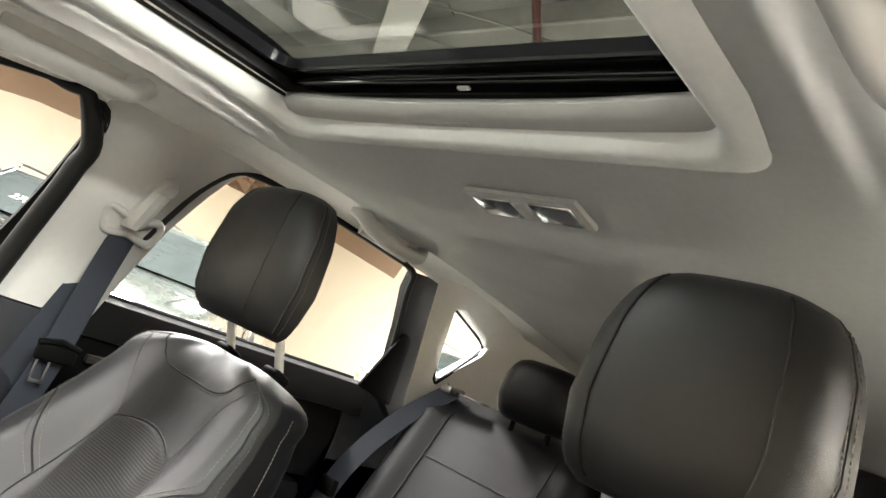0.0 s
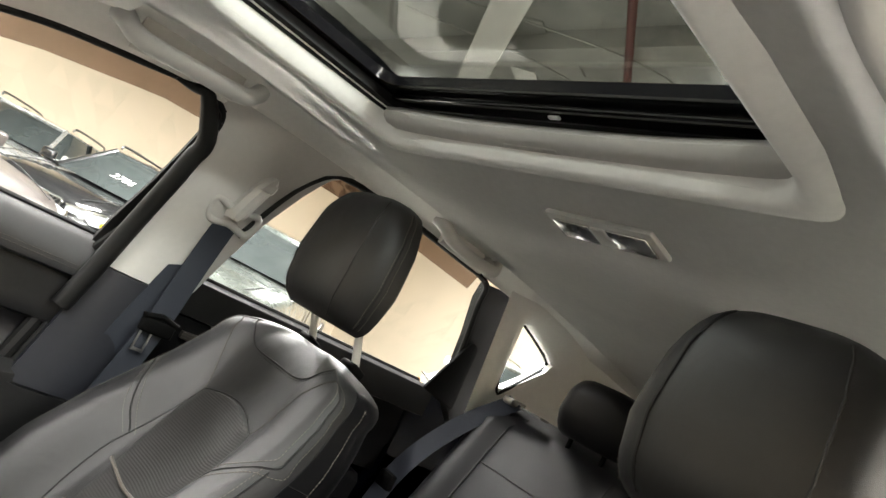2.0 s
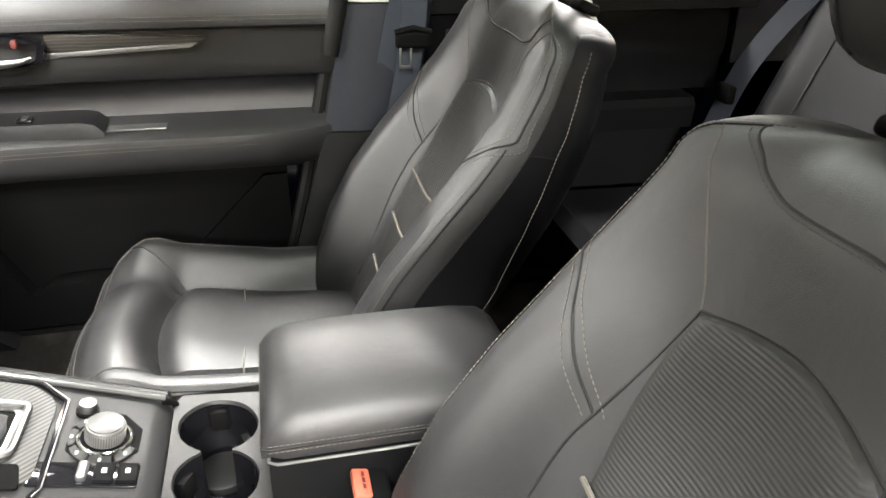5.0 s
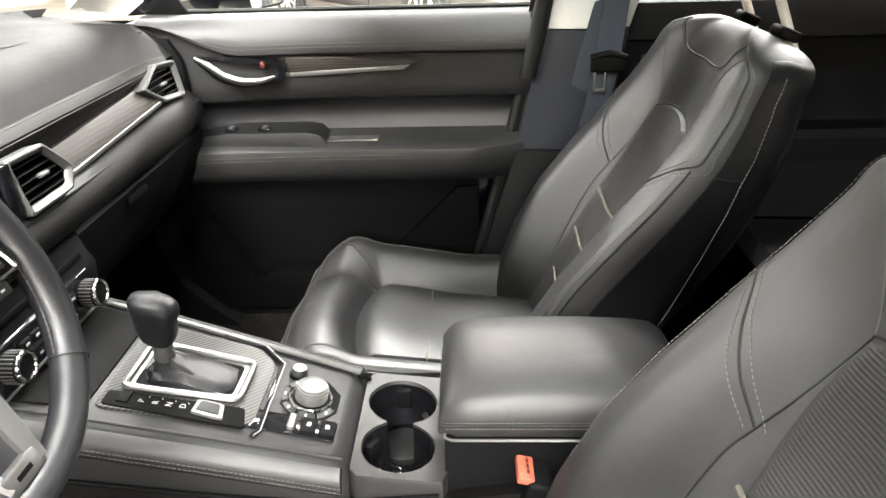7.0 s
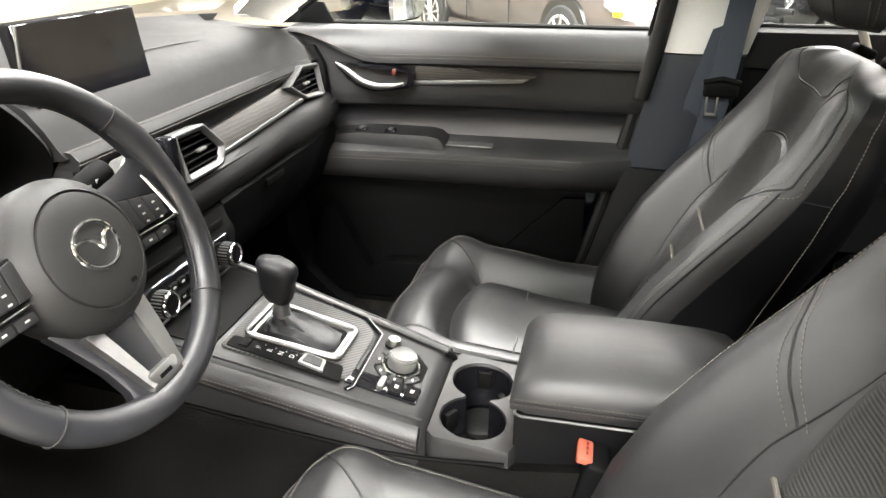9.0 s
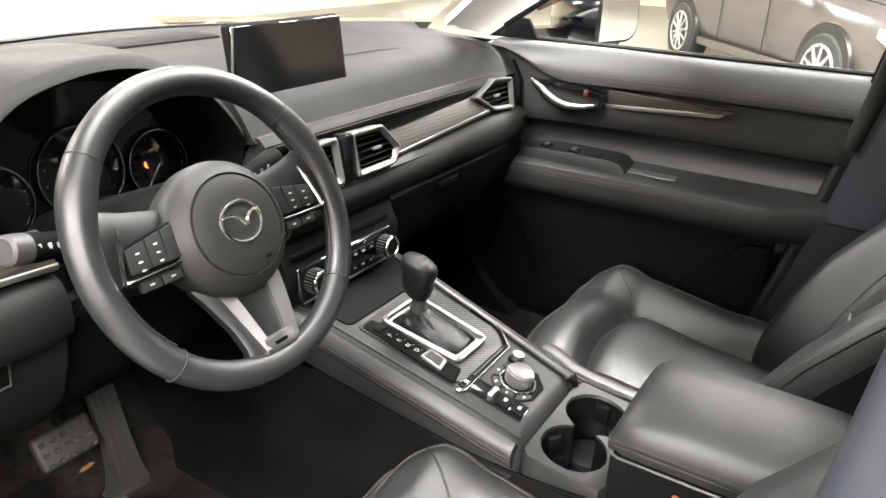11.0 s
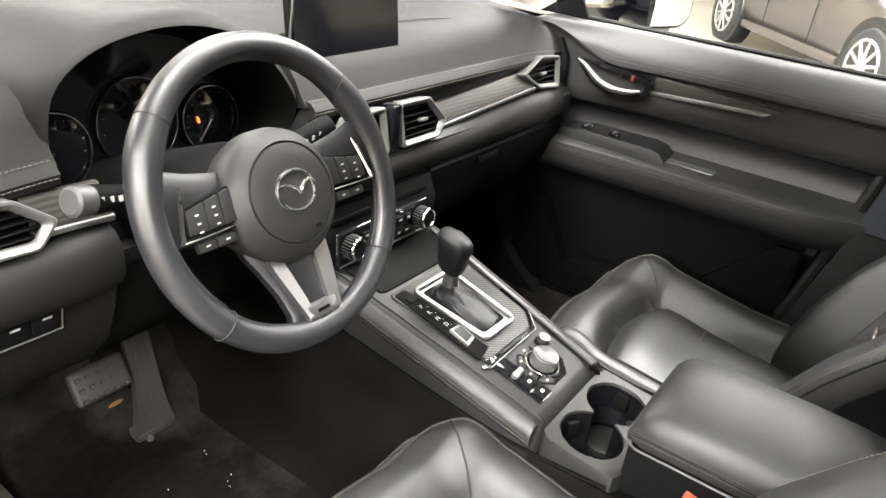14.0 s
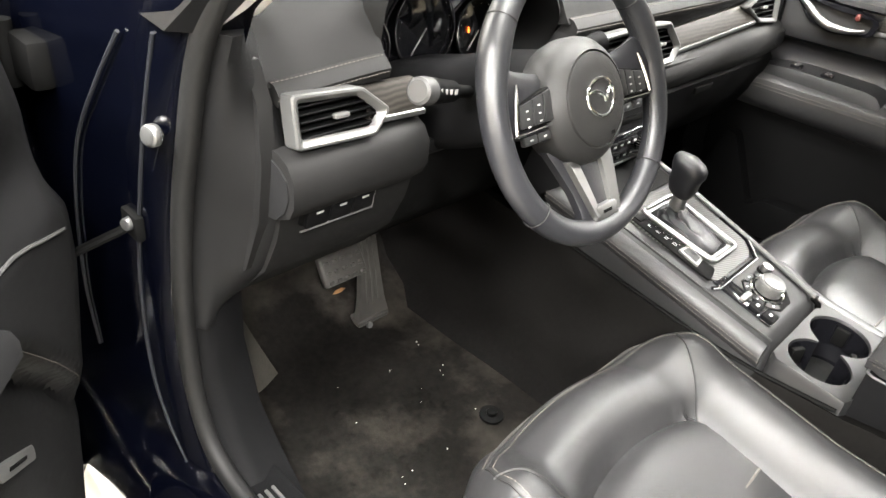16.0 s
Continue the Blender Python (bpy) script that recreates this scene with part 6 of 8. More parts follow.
rc = part("rotary_controller", deck_bm(disc((RX, RY, 0.013), (0, 0, 1), 0.0205, 0.021, 40, 0.002)), SILVER, cc, "satin metal rotary controller")
part("rotary_top", deck_bm(disc((RX, RY, 0.0240), (0, 0, 1), 0.0185, 0.0022, 40, 0.0008)), SATIN_SILVER, rc)
part("rotary_skirt", deck_bm(ring((RX, RY, 0.0035), (0, 0, 1), 0.0272, 0.0024, 40, 8)), BRIGHT, rc)
part("rotary_gap", deck_bm(disc((RX, RY, 0.0022), (0, 0, 1), 0.0262, 0.004, 40)), MATT, rc)
for k in range(48):
    a = 2 * math.pi * k / 48
    part("knurl", deck_bm(box((RX + 0.0206 * math.cos(a), RY + 0.0206 * math.sin(a), 0.0125), (0.0011, 0.0011, 0.014), 0)), CHROME, rc)
sk = part("volume_knob", deck_bm(disc((0.034, 0.022, 0.007), (0, 0, 1), 0.0095, 0.015, 28, 0.0015)), CHROME, cc, "small satin volume knob")
part("knob_skirt", deck_bm(disc((0.034, 0.022, 0.002), (0, 0, 1), 0.0125, 0.003, 28)), MATT, sk)
bs_ = part("brake_panel", deck_bm(slab(round_poly([(-0.086, -0.046), (-0.052, -0.046), (-0.050, 0.056), (-0.084, 0.060)], 0.004, 3), 0.0, 0.003, 0.001)), GLOSS, cc, "gloss black panel with the parking brake")
part("brake_switch", deck_bm(box((-0.068, 0.009, 0.007), (0.024, 0.010, 0.010), 0.003, 3)), CHROME, bs_, "silver parking brake lever")
for k in range(2):
    part("hold_button", deck_bm(box((-0.068, -0.012 - 0.023 * k, 0.005), (0.026, 0.020, 0.006), 0.002)), DARK, bs_)
    part("symbol", deck_bm(box((-0.068, -0.012 - 0.023 * k, 0.0083), (0.007, 0.005, 0.0005), 0)), MARK, bs_)

# cup holder block: a slab with two round wells
def cup_block():
    bm = bmesh.new()
    x0, x1, y0, y1 = -0.127, 0.085, 0.030, 0.148
    def zt(y):
        return 0.652 + 0.10 * (y - 0.03)
    holes = ((0.022, 0.094, 0.047), (-0.068, 0.093, 0.047))
    # blend the two wells into one outline
    pts = []
    for k in range(48):
        a = 2 * math.pi * k / 48
        d = Vector((math.cos(a), math.sin(a)))
        c = Vector((-0.024, 0.095))
        best = 0
        for s_ in np.linspace(0.012, 0.12, 120):
            p = c + d * s_
            if any((p - Vector((hx, hy))).length < hr for hx, hy, hr in holes) or (abs(p.x + 0.024) < 0.02 and abs(p.y - 0.095) < 0.018):
                best = s_
        pts.append(c + d * best)
    outl = []
    for k in range(48):
        a = 2 * math.pi * k / 48
        dx, dy = math.cos(a), math.sin(a)
        s_ = min((x1 + 0.024) / dx if dx > 1e-6 else (x0 + 0.024) / dx if dx < -1e-6 else 9, (y1 - 0.095) / dy if dy > 1e-6 else (y0 - 0.095) / dy if dy < -1e-6 else 9)
        outl.append(Vector((-0.024 + dx * s_, 0.095 + dy * s_)))
    low = [(p.x + (0.012 if p.x > 0 else -0.012), p.y, 0.40) for p in outl]
    edge = [(p.x, p.y, zt(p.y) - 0.006) for p in outl]
    top = [(p.x * 0.97 - 0.0006, p.y * 0.985 + 0.0015, zt(p.y)) for p in outl]
    lipo = [(p.x, p.y, zt(p.y)) for p in pts]
    lipi = [(-0.024 + (p.x + 0.024) * 0.97, 0.095 + (p.y - 0.095) * 0.97, zt(p.y) - 0.004) for p in pts]
    bot = [(-0.024 + (p.x + 0.024) * 0.90, 0.095 + (p.y - 0.095) * 0.86, zt(p.y) - 0.085) for p in pts]
    shell = loft([low, edge, top, lipo, lipi], cap=False)
    well = loft([[(x, y, z - 0.0005) for x, y, z in lipi], [(-0.024 + (x + 0.024) * 0.96, 0.095 + (y - 0.095) * 0.95, z - 0.04) for x, y, z in lipi], bot, [(-0.024 + (x + 0.024) * 0.05, 0.095 + (y - 0.095) * 0.05, z) for x, y, z in bot]], cap=False)
    return shell, well


cup_shell, cup_well = cup_block()
part("cup_holder", cup_shell, SATIN, cc, "satin grey double cup holder", sharp=45)
part("cup_well", cup_well, GLOSS, cc, "glossy black cup wells", sharp=45)
part("cup_floor", disc((-0.070, 0.093, 0.580), (0, 0, 1), 0.034, 0.012, 28, 0.003), RUBBER, cc, "rubber cup mat")
part("cup_floor", disc((0.022, 0.097, 0.580), (0, 0, 1), 0.034, 0.012, 28, 0.003), RUBBER, cc)
for hx, hy, ang in ((0.060, 0.097, 0), (-0.109, 0.093, 180), (-0.05, 0.128, 60), (0.0, 0.062, -70)):
    part("cup_grip", box((hx, hy, 0.635), (0.010, 0.022, 0.03), 0.003, 2, Matrix.Rotation(radians(ang), 3, "Z")), MATT, cc)
# armrest bin
part("bin", loft([[(-0.105, y, 0.40), (-0.106, y, 0.62), (-0.103, y, 0.697), (0.098, y, 0.697), (0.101, y, 0.62), (0.10, y, 0.40)] for y in (0.033, 0.03, -0.05, -0.15, -0.27)]), DARK, cc, "black storage bin under the armrest")
SIDE = ((1.0, 0.70), (0.75, 0.68), (0.56, 0.66), (0.45, 0.665), (0.30, 0.645), (0.15, 0.630), (0.03, 0.632), (-0.10, 0.650), (-0.27, 0.650))
part("side_panel", loft([[(-0.205, y, 0.372), (-0.170, y, 0.395), (-0.150, y, 0.45), (-0.140, y, z - 0.02), (-0.132, y, z), (-0.10, y, z - 0.01), (-0.10, y, 0.372)] for y, z in SIDE]), CARPET, cc, "carpeted console side")
part("side_panel", loft([[(0.20, y, 0.372), (0.165, y, 0.395), (0.145, y, 0.45), (0.134, y, z - 0.02), (0.126, y, z), (0.09, y, z - 0.01), (0.09, y, 0.372)] for y, z in SIDE]), CARPET, cc)
part("side_trim", tube(smooth_line([(-0.141, 0.50, 0.672), (-0.142, 0.30, 0.648), (-0.136, 0.17, 0.634), (-0.133, 0.04, 0.640)], 6), 0.003, 6), MATT, cc)
lid_rows = []
for y, h in ((0.040, 0.0), (0.038, 0.012), (0.030, 0.028), (0.018, 0.036), (0.0, 0.041), (-0.06, 0.044), (-0.14, 0.044), (-0.21, 0.041), (-0.245, 0.033), (-0.262, 0.018), (-0.266, 0.0)):
    w = 0.100 - (0.006 if abs(y + 0.113) > 0.14 else 0)
    b = 0.701
    t = b + 0.013 + h
    lid_rows.append([(-w, y, b), (-w - 0.004, y, b + 0.012), (-w - 0.002, y, b + 0.016 + h * 0.25), (-w + 0.006, y, b + 0.015 + h * 0.72), (-w + 0.022, y, t), (-0.03, y, t + 0.004), (0.03, y, t + 0.004), (w - 0.022, y, t), (w - 0.006, y, b + 0.015 + h * 0.72), (w + 0.002, y, b + 0.016 + h * 0.25), (w + 0.004, y, b + 0.012), (w, y, b)])
lid = part("armrest_lid", loft(lid_rows), LEATHER, cc, "padded black leather armrest lid", sharp=60)
line = [Vector((-0.1036, y, 0.7235)) for y in np.linspace(0.03, -0.25, 30)] + []
part("stitching", dashes(line), SEAM_THREAD, lid)
part("stitching", dashes([v + Vector((-0.0006, 0, -0.008)) for v in line]), SEAM_THREAD, lid)
front_line = [Vector((x, 0.0405, 0.7185)) for x in np.linspace(-0.096, 0.096, 24)]
part("stitching", dashes(front_line), SEAM_THREAD, lid)
part("stitching", dashes([v + Vector((0.1035 * 2, 0, 0)) for v in line]), SEAM_THREAD, lid)
part("lid_seam", tube([(-0.1045, -0.25, 0.7195), (-0.1045, 0.030, 0.7195), (-0.098, 0.0400, 0.7155), (0.098, 0.0400, 0.7155), (0.1045, 0.030, 0.7195), (0.1045, -0.25, 0.7195)], 0.0012, 5), SEAM, lid)
part("bin_trim", tube([(-0.104, -0.26, 0.6985), (-0.104, 0.024, 0.6985), (-0.099, 0.033, 0.6985), (0.10, 0.033, 0.6985)], 0.0018, 6), SILVER, cc, "thin satin line under the lid")

# ---- pedals ----
bp_ = thing("brake_pedal", (-0.385, 0.80, 0.5), "worn black rubber brake pedal", "pedal", "driver's pedals")
part("pad", box((-0.385, 0.80, 0.555), (0.095, 0.016, 0.058), 0.008, 3, Matrix.Rotation(radians(-32), 3, "X")), PEDAL, bp_, "ribbed rubber pedal pad")
for k in range(5):
    for j in range(3):
        part("stud", box((-0.420 + 0.0175 * k, 0.784 + 0.010 * j - 0.004, 0.541 + 0.015 * j), (0.010, 0.006, 0.008), 0.002, 1, Matrix.Rotation(radians(-32), 3, "X")), PEDAL, bp_)
part("arm", tube(smooth_line([(-0.375, 0.81, 0.56), (-0.365, 0.86, 0.62), (-0.355, 0.88, 0.75)], 5), 0.011, 8), MATT, bp_)
ap = thing("accelerator_pedal", (-0.275, 0.80, 0.38), "tall black floor-hinged accelerator pedal", "pedal", "driver's pedals")
part("pad", loft([[(x - w, y, z), (x + w, y, z), (x + w, y + 0.014, z + 0.006), (x - w, y + 0.014, z + 0.006)] for x, w, y, z in ((-0.290, 0.040, 0.806, 0.386), (-0.287, 0.030, 0.816, 0.425), (-0.284, 0.024, 0.830, 0.48), (-0.281, 0.024, 0.855, 0.55), (-0.279, 0.026, 0.883, 0.62))]), PEDAL, ap, "ribbed accelerator pad")
for k in range(3):
    part("rib", tube([(-0.300 + 0.014 * k, 0.813, 0.42), (-0.297 + 0.013 * k, 0.828, 0.48), (-0.292 + 0.013 * k, 0.878, 0.612)], 0.0028, 6), PEDAL, ap)
part("foot", box((-0.290, 0.822, 0.384), (0.080, 0.04, 0.014), 0.006), PEDAL, ap, "hinge block on the floor")
part("screw", disc((-0.316, 0.788, 0.392), (0, -1, 0.5), 0.006, 0.006, 12), SILVER, ap)
leaf = bmesh.new()
lv = [leaf.verts.new(p) for p in ((-0.334, 0.884, 0.416), (-0.325, 0.887, 0.420), (-0.310, 0.886, 0.422), (-0.302, 0.883, 0.419), (-0.313, 0.881, 0.416), (-0.327, 0.881, 0.416))]
leaf.faces.new(lv)
bmesh.ops.solidify(leaf, geom=leaf.faces[:], thickness=0.001)
tagged(part("dry_leaf", leaf, surface("brown_leaf", (0.20, 0.105, 0.04), 0.8)), "curled dry brown leaf on the carpet", "leaf")
fm = thing("floor_mat_clip", (-0.298, 0.479, 0.382), "round black mat fastener on the carpet", "fastener")
part("base", disc((-0.298, 0.479, 0.383), (0, 0, 1), 0.022, 0.006, 24, 0.002), MATT, fm)
part("knob", disc((-0.298, 0.479, 0.389), (0, 0, 1), 0.010, 0.010, 16, 0.003), MATT, fm)
tagged(part("footrest", sheet(lambda u, v: (-0.668 + (0.082 + 0.052 * (1 - v) ** 1.3) * u, 0.735 + 0.045 * u + 0.100 * v - 0.012 * math.sin(math.pi * u), 0.425 - 0.030 * u * (1 - v) + 0.160 * v), np.linspace(0, 1, 9), np.linspace(0, 1, 9), 0.012), surface("worn_footrest", (0.050, 0.046, 0.038), 0.75, grain=0.3, vary=0.4, patch=14), sharp=60), "dusty worn footrest beside the pedals", "footrest")
rng = random.Random(4)
crumb = bmesh.new()
for k in range(16):
    x, y = rng.uniform(-0.56, -0.24), rng.uniform(0.45, 0.76)
    bmesh.ops.create_icosphere(crumb, subdivisions=1, radius=rng.uniform(0.0006, 0.0014), matrix=Matrix.Translation((x, y, floor_z(y) + 0.0015)))
tagged(part("crumbs", crumb, PAPER), "pale crumbs scattered on the carpet", "debris", kind="stuff")


# ---- doors ----
def door_in(y):
    return 0.035 * sstep(0.25, 0.70, y)


def prof_loft(prof, y0, y1, s, n=14):
    """A moulding along the door: prof(y) gives points in x, z."""
    return loft([[(s * x, y, z) for x, z in prof(y)] for y in np.linspace(y0, y1, n)])


def sweep(y):
    """Underside of the driver's armrest, which curves down towards the hinge."""
    return lerp_table(y, [(0.40, 0.800), (0.50, 0.797), (0.56, 0.782), (0.62, 0.745), (0.68, 0.676), (0.72, 0.622), (0.76, 0.566), (0.84, 0.46)])[0]


def driver_edge(z):
    return lerp_table(z, [(0.30, 0.70), (0.40, 0.724), (0.55, 0.757), (0.68, 0.79), (0.78, 0.822), (0.84, 0.822), (0.88, 0.79), (0.97, 0.775), (1.08, 0.735)])[0]


def driver_skin(y, z, lift=0.0):
    """Inner face of the driver's door near its hinge."""
    x = 0.722 - 0.020 * sstep(0.42, 0.75, y)
    d = z - sweep(y)
    fade = sstep(driver_edge(z) + 0.005, driver_edge(z) - 0.07, y)
    x -= 0.026 * sstep(-0.004, 0.035, d) * (1 - sstep(0.06, 0.12, z - 0.80)) * fade
    x += 0.014 * math.exp(-((d + 0.012) / 0.016) ** 2) * fade
    x -= 0.012 * sstep(0.93, 1.00, z) * fade
    x += 0.05 * sstep(driver_edge(z) - 0.022, driver_edge(z), y) ** 2
    return Vector((-x + lift, y, z))


def driver_front():
    rows = []
    for z in np.linspace(0.33, 1.075, 64):
        ys = np.linspace(0.42, driver_edge(z), 36)
        rows.append([driver_skin(y, z) for y in ys] + [Vector((-0.79, ys[-1], z)), Vector((-0.79, 0.42, z))])
    return loft(rows)


def front_door(s, nm, label, hinge, turn, fwd=0.0):
    """fwd: how much further forward the inner panels are seen to reach."""
    d = thing(nm, hinge, label, "car door", kind="structure")
    q = door_in
    zl = 0.40 if s > 0 else 0.31
    part("outer_skin", prof_loft(lambda y: [(0.80, 1.065), (0.835, 0.95), (0.845, 0.75), (0.835, 0.5), (0.81, zl - 0.04), (0.78, zl - 0.04), (0.78, 1.065)], -0.13, 0.86 + fwd * 0.65, s), PAINT, d, "dark blue painted door skin")
    part("upper_pad", prof_loft(lambda y: [(x, 1.080 - (1.080 - z) * (1 - 0.84 * sstep(0.46, 0.66, y))) for x, z in ((0.78, 1.072), (0.757 - q(y), 1.080), (0.745 - q(y), 1.077), (0.732 - q(y), 1.064), (0.719 - q(y), 1.038), (0.713 - q(y), 1.012), (0.716 - q(y), 1.002), (0.728 - q(y), 0.996), (0.78, 0.99))], -0.150, 0.66 if s > 0 else 0.44, s, 26), DOOR_PAD, d, "soft dark grey upper door pad")
    for dz in (0.0, 0.007):
        part("stitching", dashes([(s * (0.7130 - q(y) + dz * 0.15), y, 1.080 - (0.066 - dz) * (1 - 0.84 * sstep(0.46, 0.66, y))) for y in np.linspace(-0.145, 0.63 if s > 0 else 0.43, 50)]), SEAM_THREAD, d)
    part("handle_panel", prof_loft(lambda y: [(0.78, 0.996 + 0.070 * sstep(0.46, 0.66, y)), (0.733 - q(y), 0.996 + 0.070 * sstep(0.46, 0.66, y)), (0.730 - q(y), 0.97), (0.724 - q(y), 0.940), (0.722 - q(y), 0.918), (0.726 - q(y), 0.908), (0.738 - q(y), 0.902), (0.78, 0.90)], -0.145, 0.70 if s > 0 else 0.44, s, 18), PANEL, d, "black grained panel with the door handle")
    part("mid_panel", prof_loft(lambda y: [(0.785, 0.903), (0.748 - q(y), 0.903), (0.757 - q(y), 0.885), (0.754 - q(y), 0.855), (0.742 - q(y), 0.826), (0.785, 0.80)], -0.140, 0.70 if s > 0 else 0.44, s, 18), LEATHER_SIDE, d, "black leather-look door insert")
    part("armrest", prof_loft(lambda y: [(x + 0.045 * sstep(0.06, -0.14, y) ** 2 * (x < 0.74), z) for x, z in ((0.745, 0.836), (0.705, 0.829), (0.690 - q(y) * 0.5, 0.826), (0.668 - q(y) * 0.5, 0.821), (0.657 - q(y) * 0.5, 0.812), (0.655 - q(y) * 0.5, 0.797), (0.664 - q(y) * 0.5, 0.765), (0.684 - q(y) * 0.5, 0.740), (0.745, 0.715))], -0.135, 0.605 if s > 0 else 0.44, s, 22), ARM_LIT, d, "padded armrest with grey stitching")
    for dz in (0.0, -0.008):
        part("stitching", dashes([(s * (0.6535 - q(y) * 0.5 + (0.0015 if dz else 0)), y, 0.802 + dz) for y in np.linspace(0.03, 0.60 if s > 0 else 0.43, 36)]), SEAM_THREAD, d)
    pod = part("switch_pod", loft([[(s * 0.735, y, 0.80), (s * 0.735, y, z + 0.006), (s * (0.69 - 0.02), y, z), (s * 0.664, y, z - 0.012), (s * 0.664, y, 0.80)] for y, z in ((0.30, 0.828), (0.315, 0.843), (0.34, 0.848), (0.50, 0.848), (0.555, 0.842), (0.58, 0.83))]), PANEL, d, "black window switch pod")
    part("pull_cup", box((s * 0.702, 0.245, 0.8275), (0.050, 0.105, 0.004), 0.0015), SATIN_SILVER, d, "shallow pull cup in the armrest")
    for y in (0.43, 0.50):
        part("window_switch", box((s * 0.688, y, 0.852), (0.022, 0.026, 0.008), 0.003), GLOSS, pod)
        part("switch_trim", box((s * 0.688, y, 0.8565), (0.020, 0.009, 0.003), 0.001), SATIN_SILVER, pod)
    # lower panel, fin and pocket carry their shade in the colour
    part("lower_panel", prof_loft(lambda y: [(0.78, 0.75), (0.742 - q(y), 0.75), (0.738 - q(y), 0.62), (0.730 - q(y), 0.50), (0.735 - q(y), zl + 0.02), (0.78, zl)], -0.02, 0.72 if s > 0 else 0.44, s, 12), LOWER_SHADED, d, "black lower door panel")
    rear_fin = [(0.168, 0.565), (0.028, 0.706), (-0.02, 0.708), (0.012, 0.50), (0.16, 0.50)]
    part("lower_fin", slab(rear_fin, 0.0, 0.016, 0.004, m=Matrix(((0, 0, s, s * 0.716), (1, 0, 0, 0), (0, 1, 0, 0), (0, 0, 0, 1)))), LOWER_SHADED, d)
    shift = 0.0 if s > 0 else -0.22
    pocket = [(y + shift, z) for y, z in ((0.60, 0.66), (0.575, 0.66), (0.49, 0.495), (0.45, 0.522), (0.10, 0.535), (0.10, 0.43), (0.66, 0.43))]
    part("map_pocket", slab(round_poly(pocket, 0.012, 3), 0.0, 0.05, 0.006, m=Matrix(((0, 0, s, s * 0.672), (1, 0, 0, 0), (0, 1, 0, 0), (0, 0, 0, 1)))), LOWER_SHADED, d, "black moulded map pocket")
    # inner handle
    M = Matrix(((0, 0, -s, s * 0.697), (1, 0, 0, 0), (0, 1, 0, 0), (0, 0, 0, 1)))
    bz = round_poly([(0.565, 1.004), (0.440, 0.998), (0.372, 0.985), (0.380, 0.950), (0.47, 0.938), (0.520, 0.955)], 0.012, 4)
    h = part("handle_bezel", rim(bz, inset_poly(bz, 0.012), -0.034, 0.004, M), GLOSS, d, "gloss black handle bezel")
    part("recess", slab(inset_poly(bz, 0.010), -0.036, -0.028, m=M), MATT, h)
    lev = smooth_line([(s * 0.692, 0.556, 1.000), (s * 0.684, 0.53, 0.988), (s * 0.678, 0.495, 0.966), (s * 0.676, 0.46, 0.955), (s * 0.678, 0.42, 0.956), (s * 0.686, 0.395, 0.962)], 5)
    part("lever", tube(lev, [0.003 + 0.006 * math.sin(math.pi * min(1, (k + 2) / (len(lev) + 1))) for k in range(len(lev))], 10, flat=0.8), CHROME, h, "bright metal door lever")
    part("lock_tab", box((s * 0.690, 0.418, 0.985), (0.010, 0.010, 0.014), 0.003), RED, h, "red lock tab")
    inl = [(0.376, 0.996), (0.100, 0.9835), (0.120, 0.9745), (0.380, 0.962)]
    MI = Matrix(((0, 0, -s, s * 0.722), (1, 0, 0, 0), (0, 1, 0, 0), (0, 0, 0, 1)))
    part("veneer_inlay", slab(round_poly(inl, 0.004, 3), -0.012, 0.004, 0.0015, m=MI), WOOD, d, "grey wood-grain door inlay")
    st = [(0.380, 0.962), (0.120, 0.9745), (0.134, 0.966), (0.385, 0.952)]
    part("satin_inlay", slab(round_poly(st, 0.002, 2), -0.012, 0.0055, 0.001, m=MI), SILVER, d, "satin metal strip")
    # window and its frame
    def top(y):
        x, z = window_top(y)
        return x + 0.016, z - 0.004
    def pane_pt(y, v):
        x, z = top(y)
        zb = 1.07
        return (s * (0.765 + (x - 0.765) * v), y - 0.012 * v * sstep(0.3, -0.17, y), zb + (z - zb) * v)
    pn = part("pane", sheet(pane_pt, np.linspace(-0.165, 0.665, 24), np.linspace(0, 1, 8), 0.004), CLEAR, d, sharp=80)
    pn.visible_shadow = False
    edge = [(s * 0.735, -0.130, 1.06), (s * 0.715, -0.150, 1.12), (s * 0.690, -0.166, 1.20), (s * 0.662, -0.178, 1.28), (s * 0.638, -0.184, 1.345), (s * 0.626, -0.170, 1.385)] + [(s * (window_top(y)[0] + 0.004), y, window_top(y)[1]) for y in (-0.10, 0.0, 0.116, 0.2, 0.27, 0.36, 0.45, 0.55, 0.64)]
    L = smooth_line(edge, 5)
    part("frame_seal", tube(L, 0.0075, 8), RUBBER, d, "black rubber window seal")
    part("frame_pillar", strap(smooth_line([(s * 0.752, -0.146, 1.03), (s * 0.733, -0.160, 1.12), (s * 0.706, -0.176, 1.20), (s * 0.678, -0.188, 1.28), (s * 0.650, -0.192, 1.35), (s * 0.632, -0.178, 1.395)], 5), 0.062, (0, 1, 0.15), 0.012), RUBBER, d, "black window frame upright")
    part("belt_seal", tube([(s * 0.757, y, 1.083) for y in np.linspace(-0.14, 0.66, 10)], 0.005, 6), RUBBER, d)
    part("visor_strip", sheet(lambda y, v: (s * (top(y)[0] + 0.026 + 0.020 * v), y, top(y)[1] + 0.012 - 0.048 * v * min(1, (0.60 - y) * 3 + 0.2)), np.linspace(-0.165, 0.58, 20), (0, 0.5, 1), 0.003), SMOKE, d, "smoked rain visor over the window").visible_shadow = False
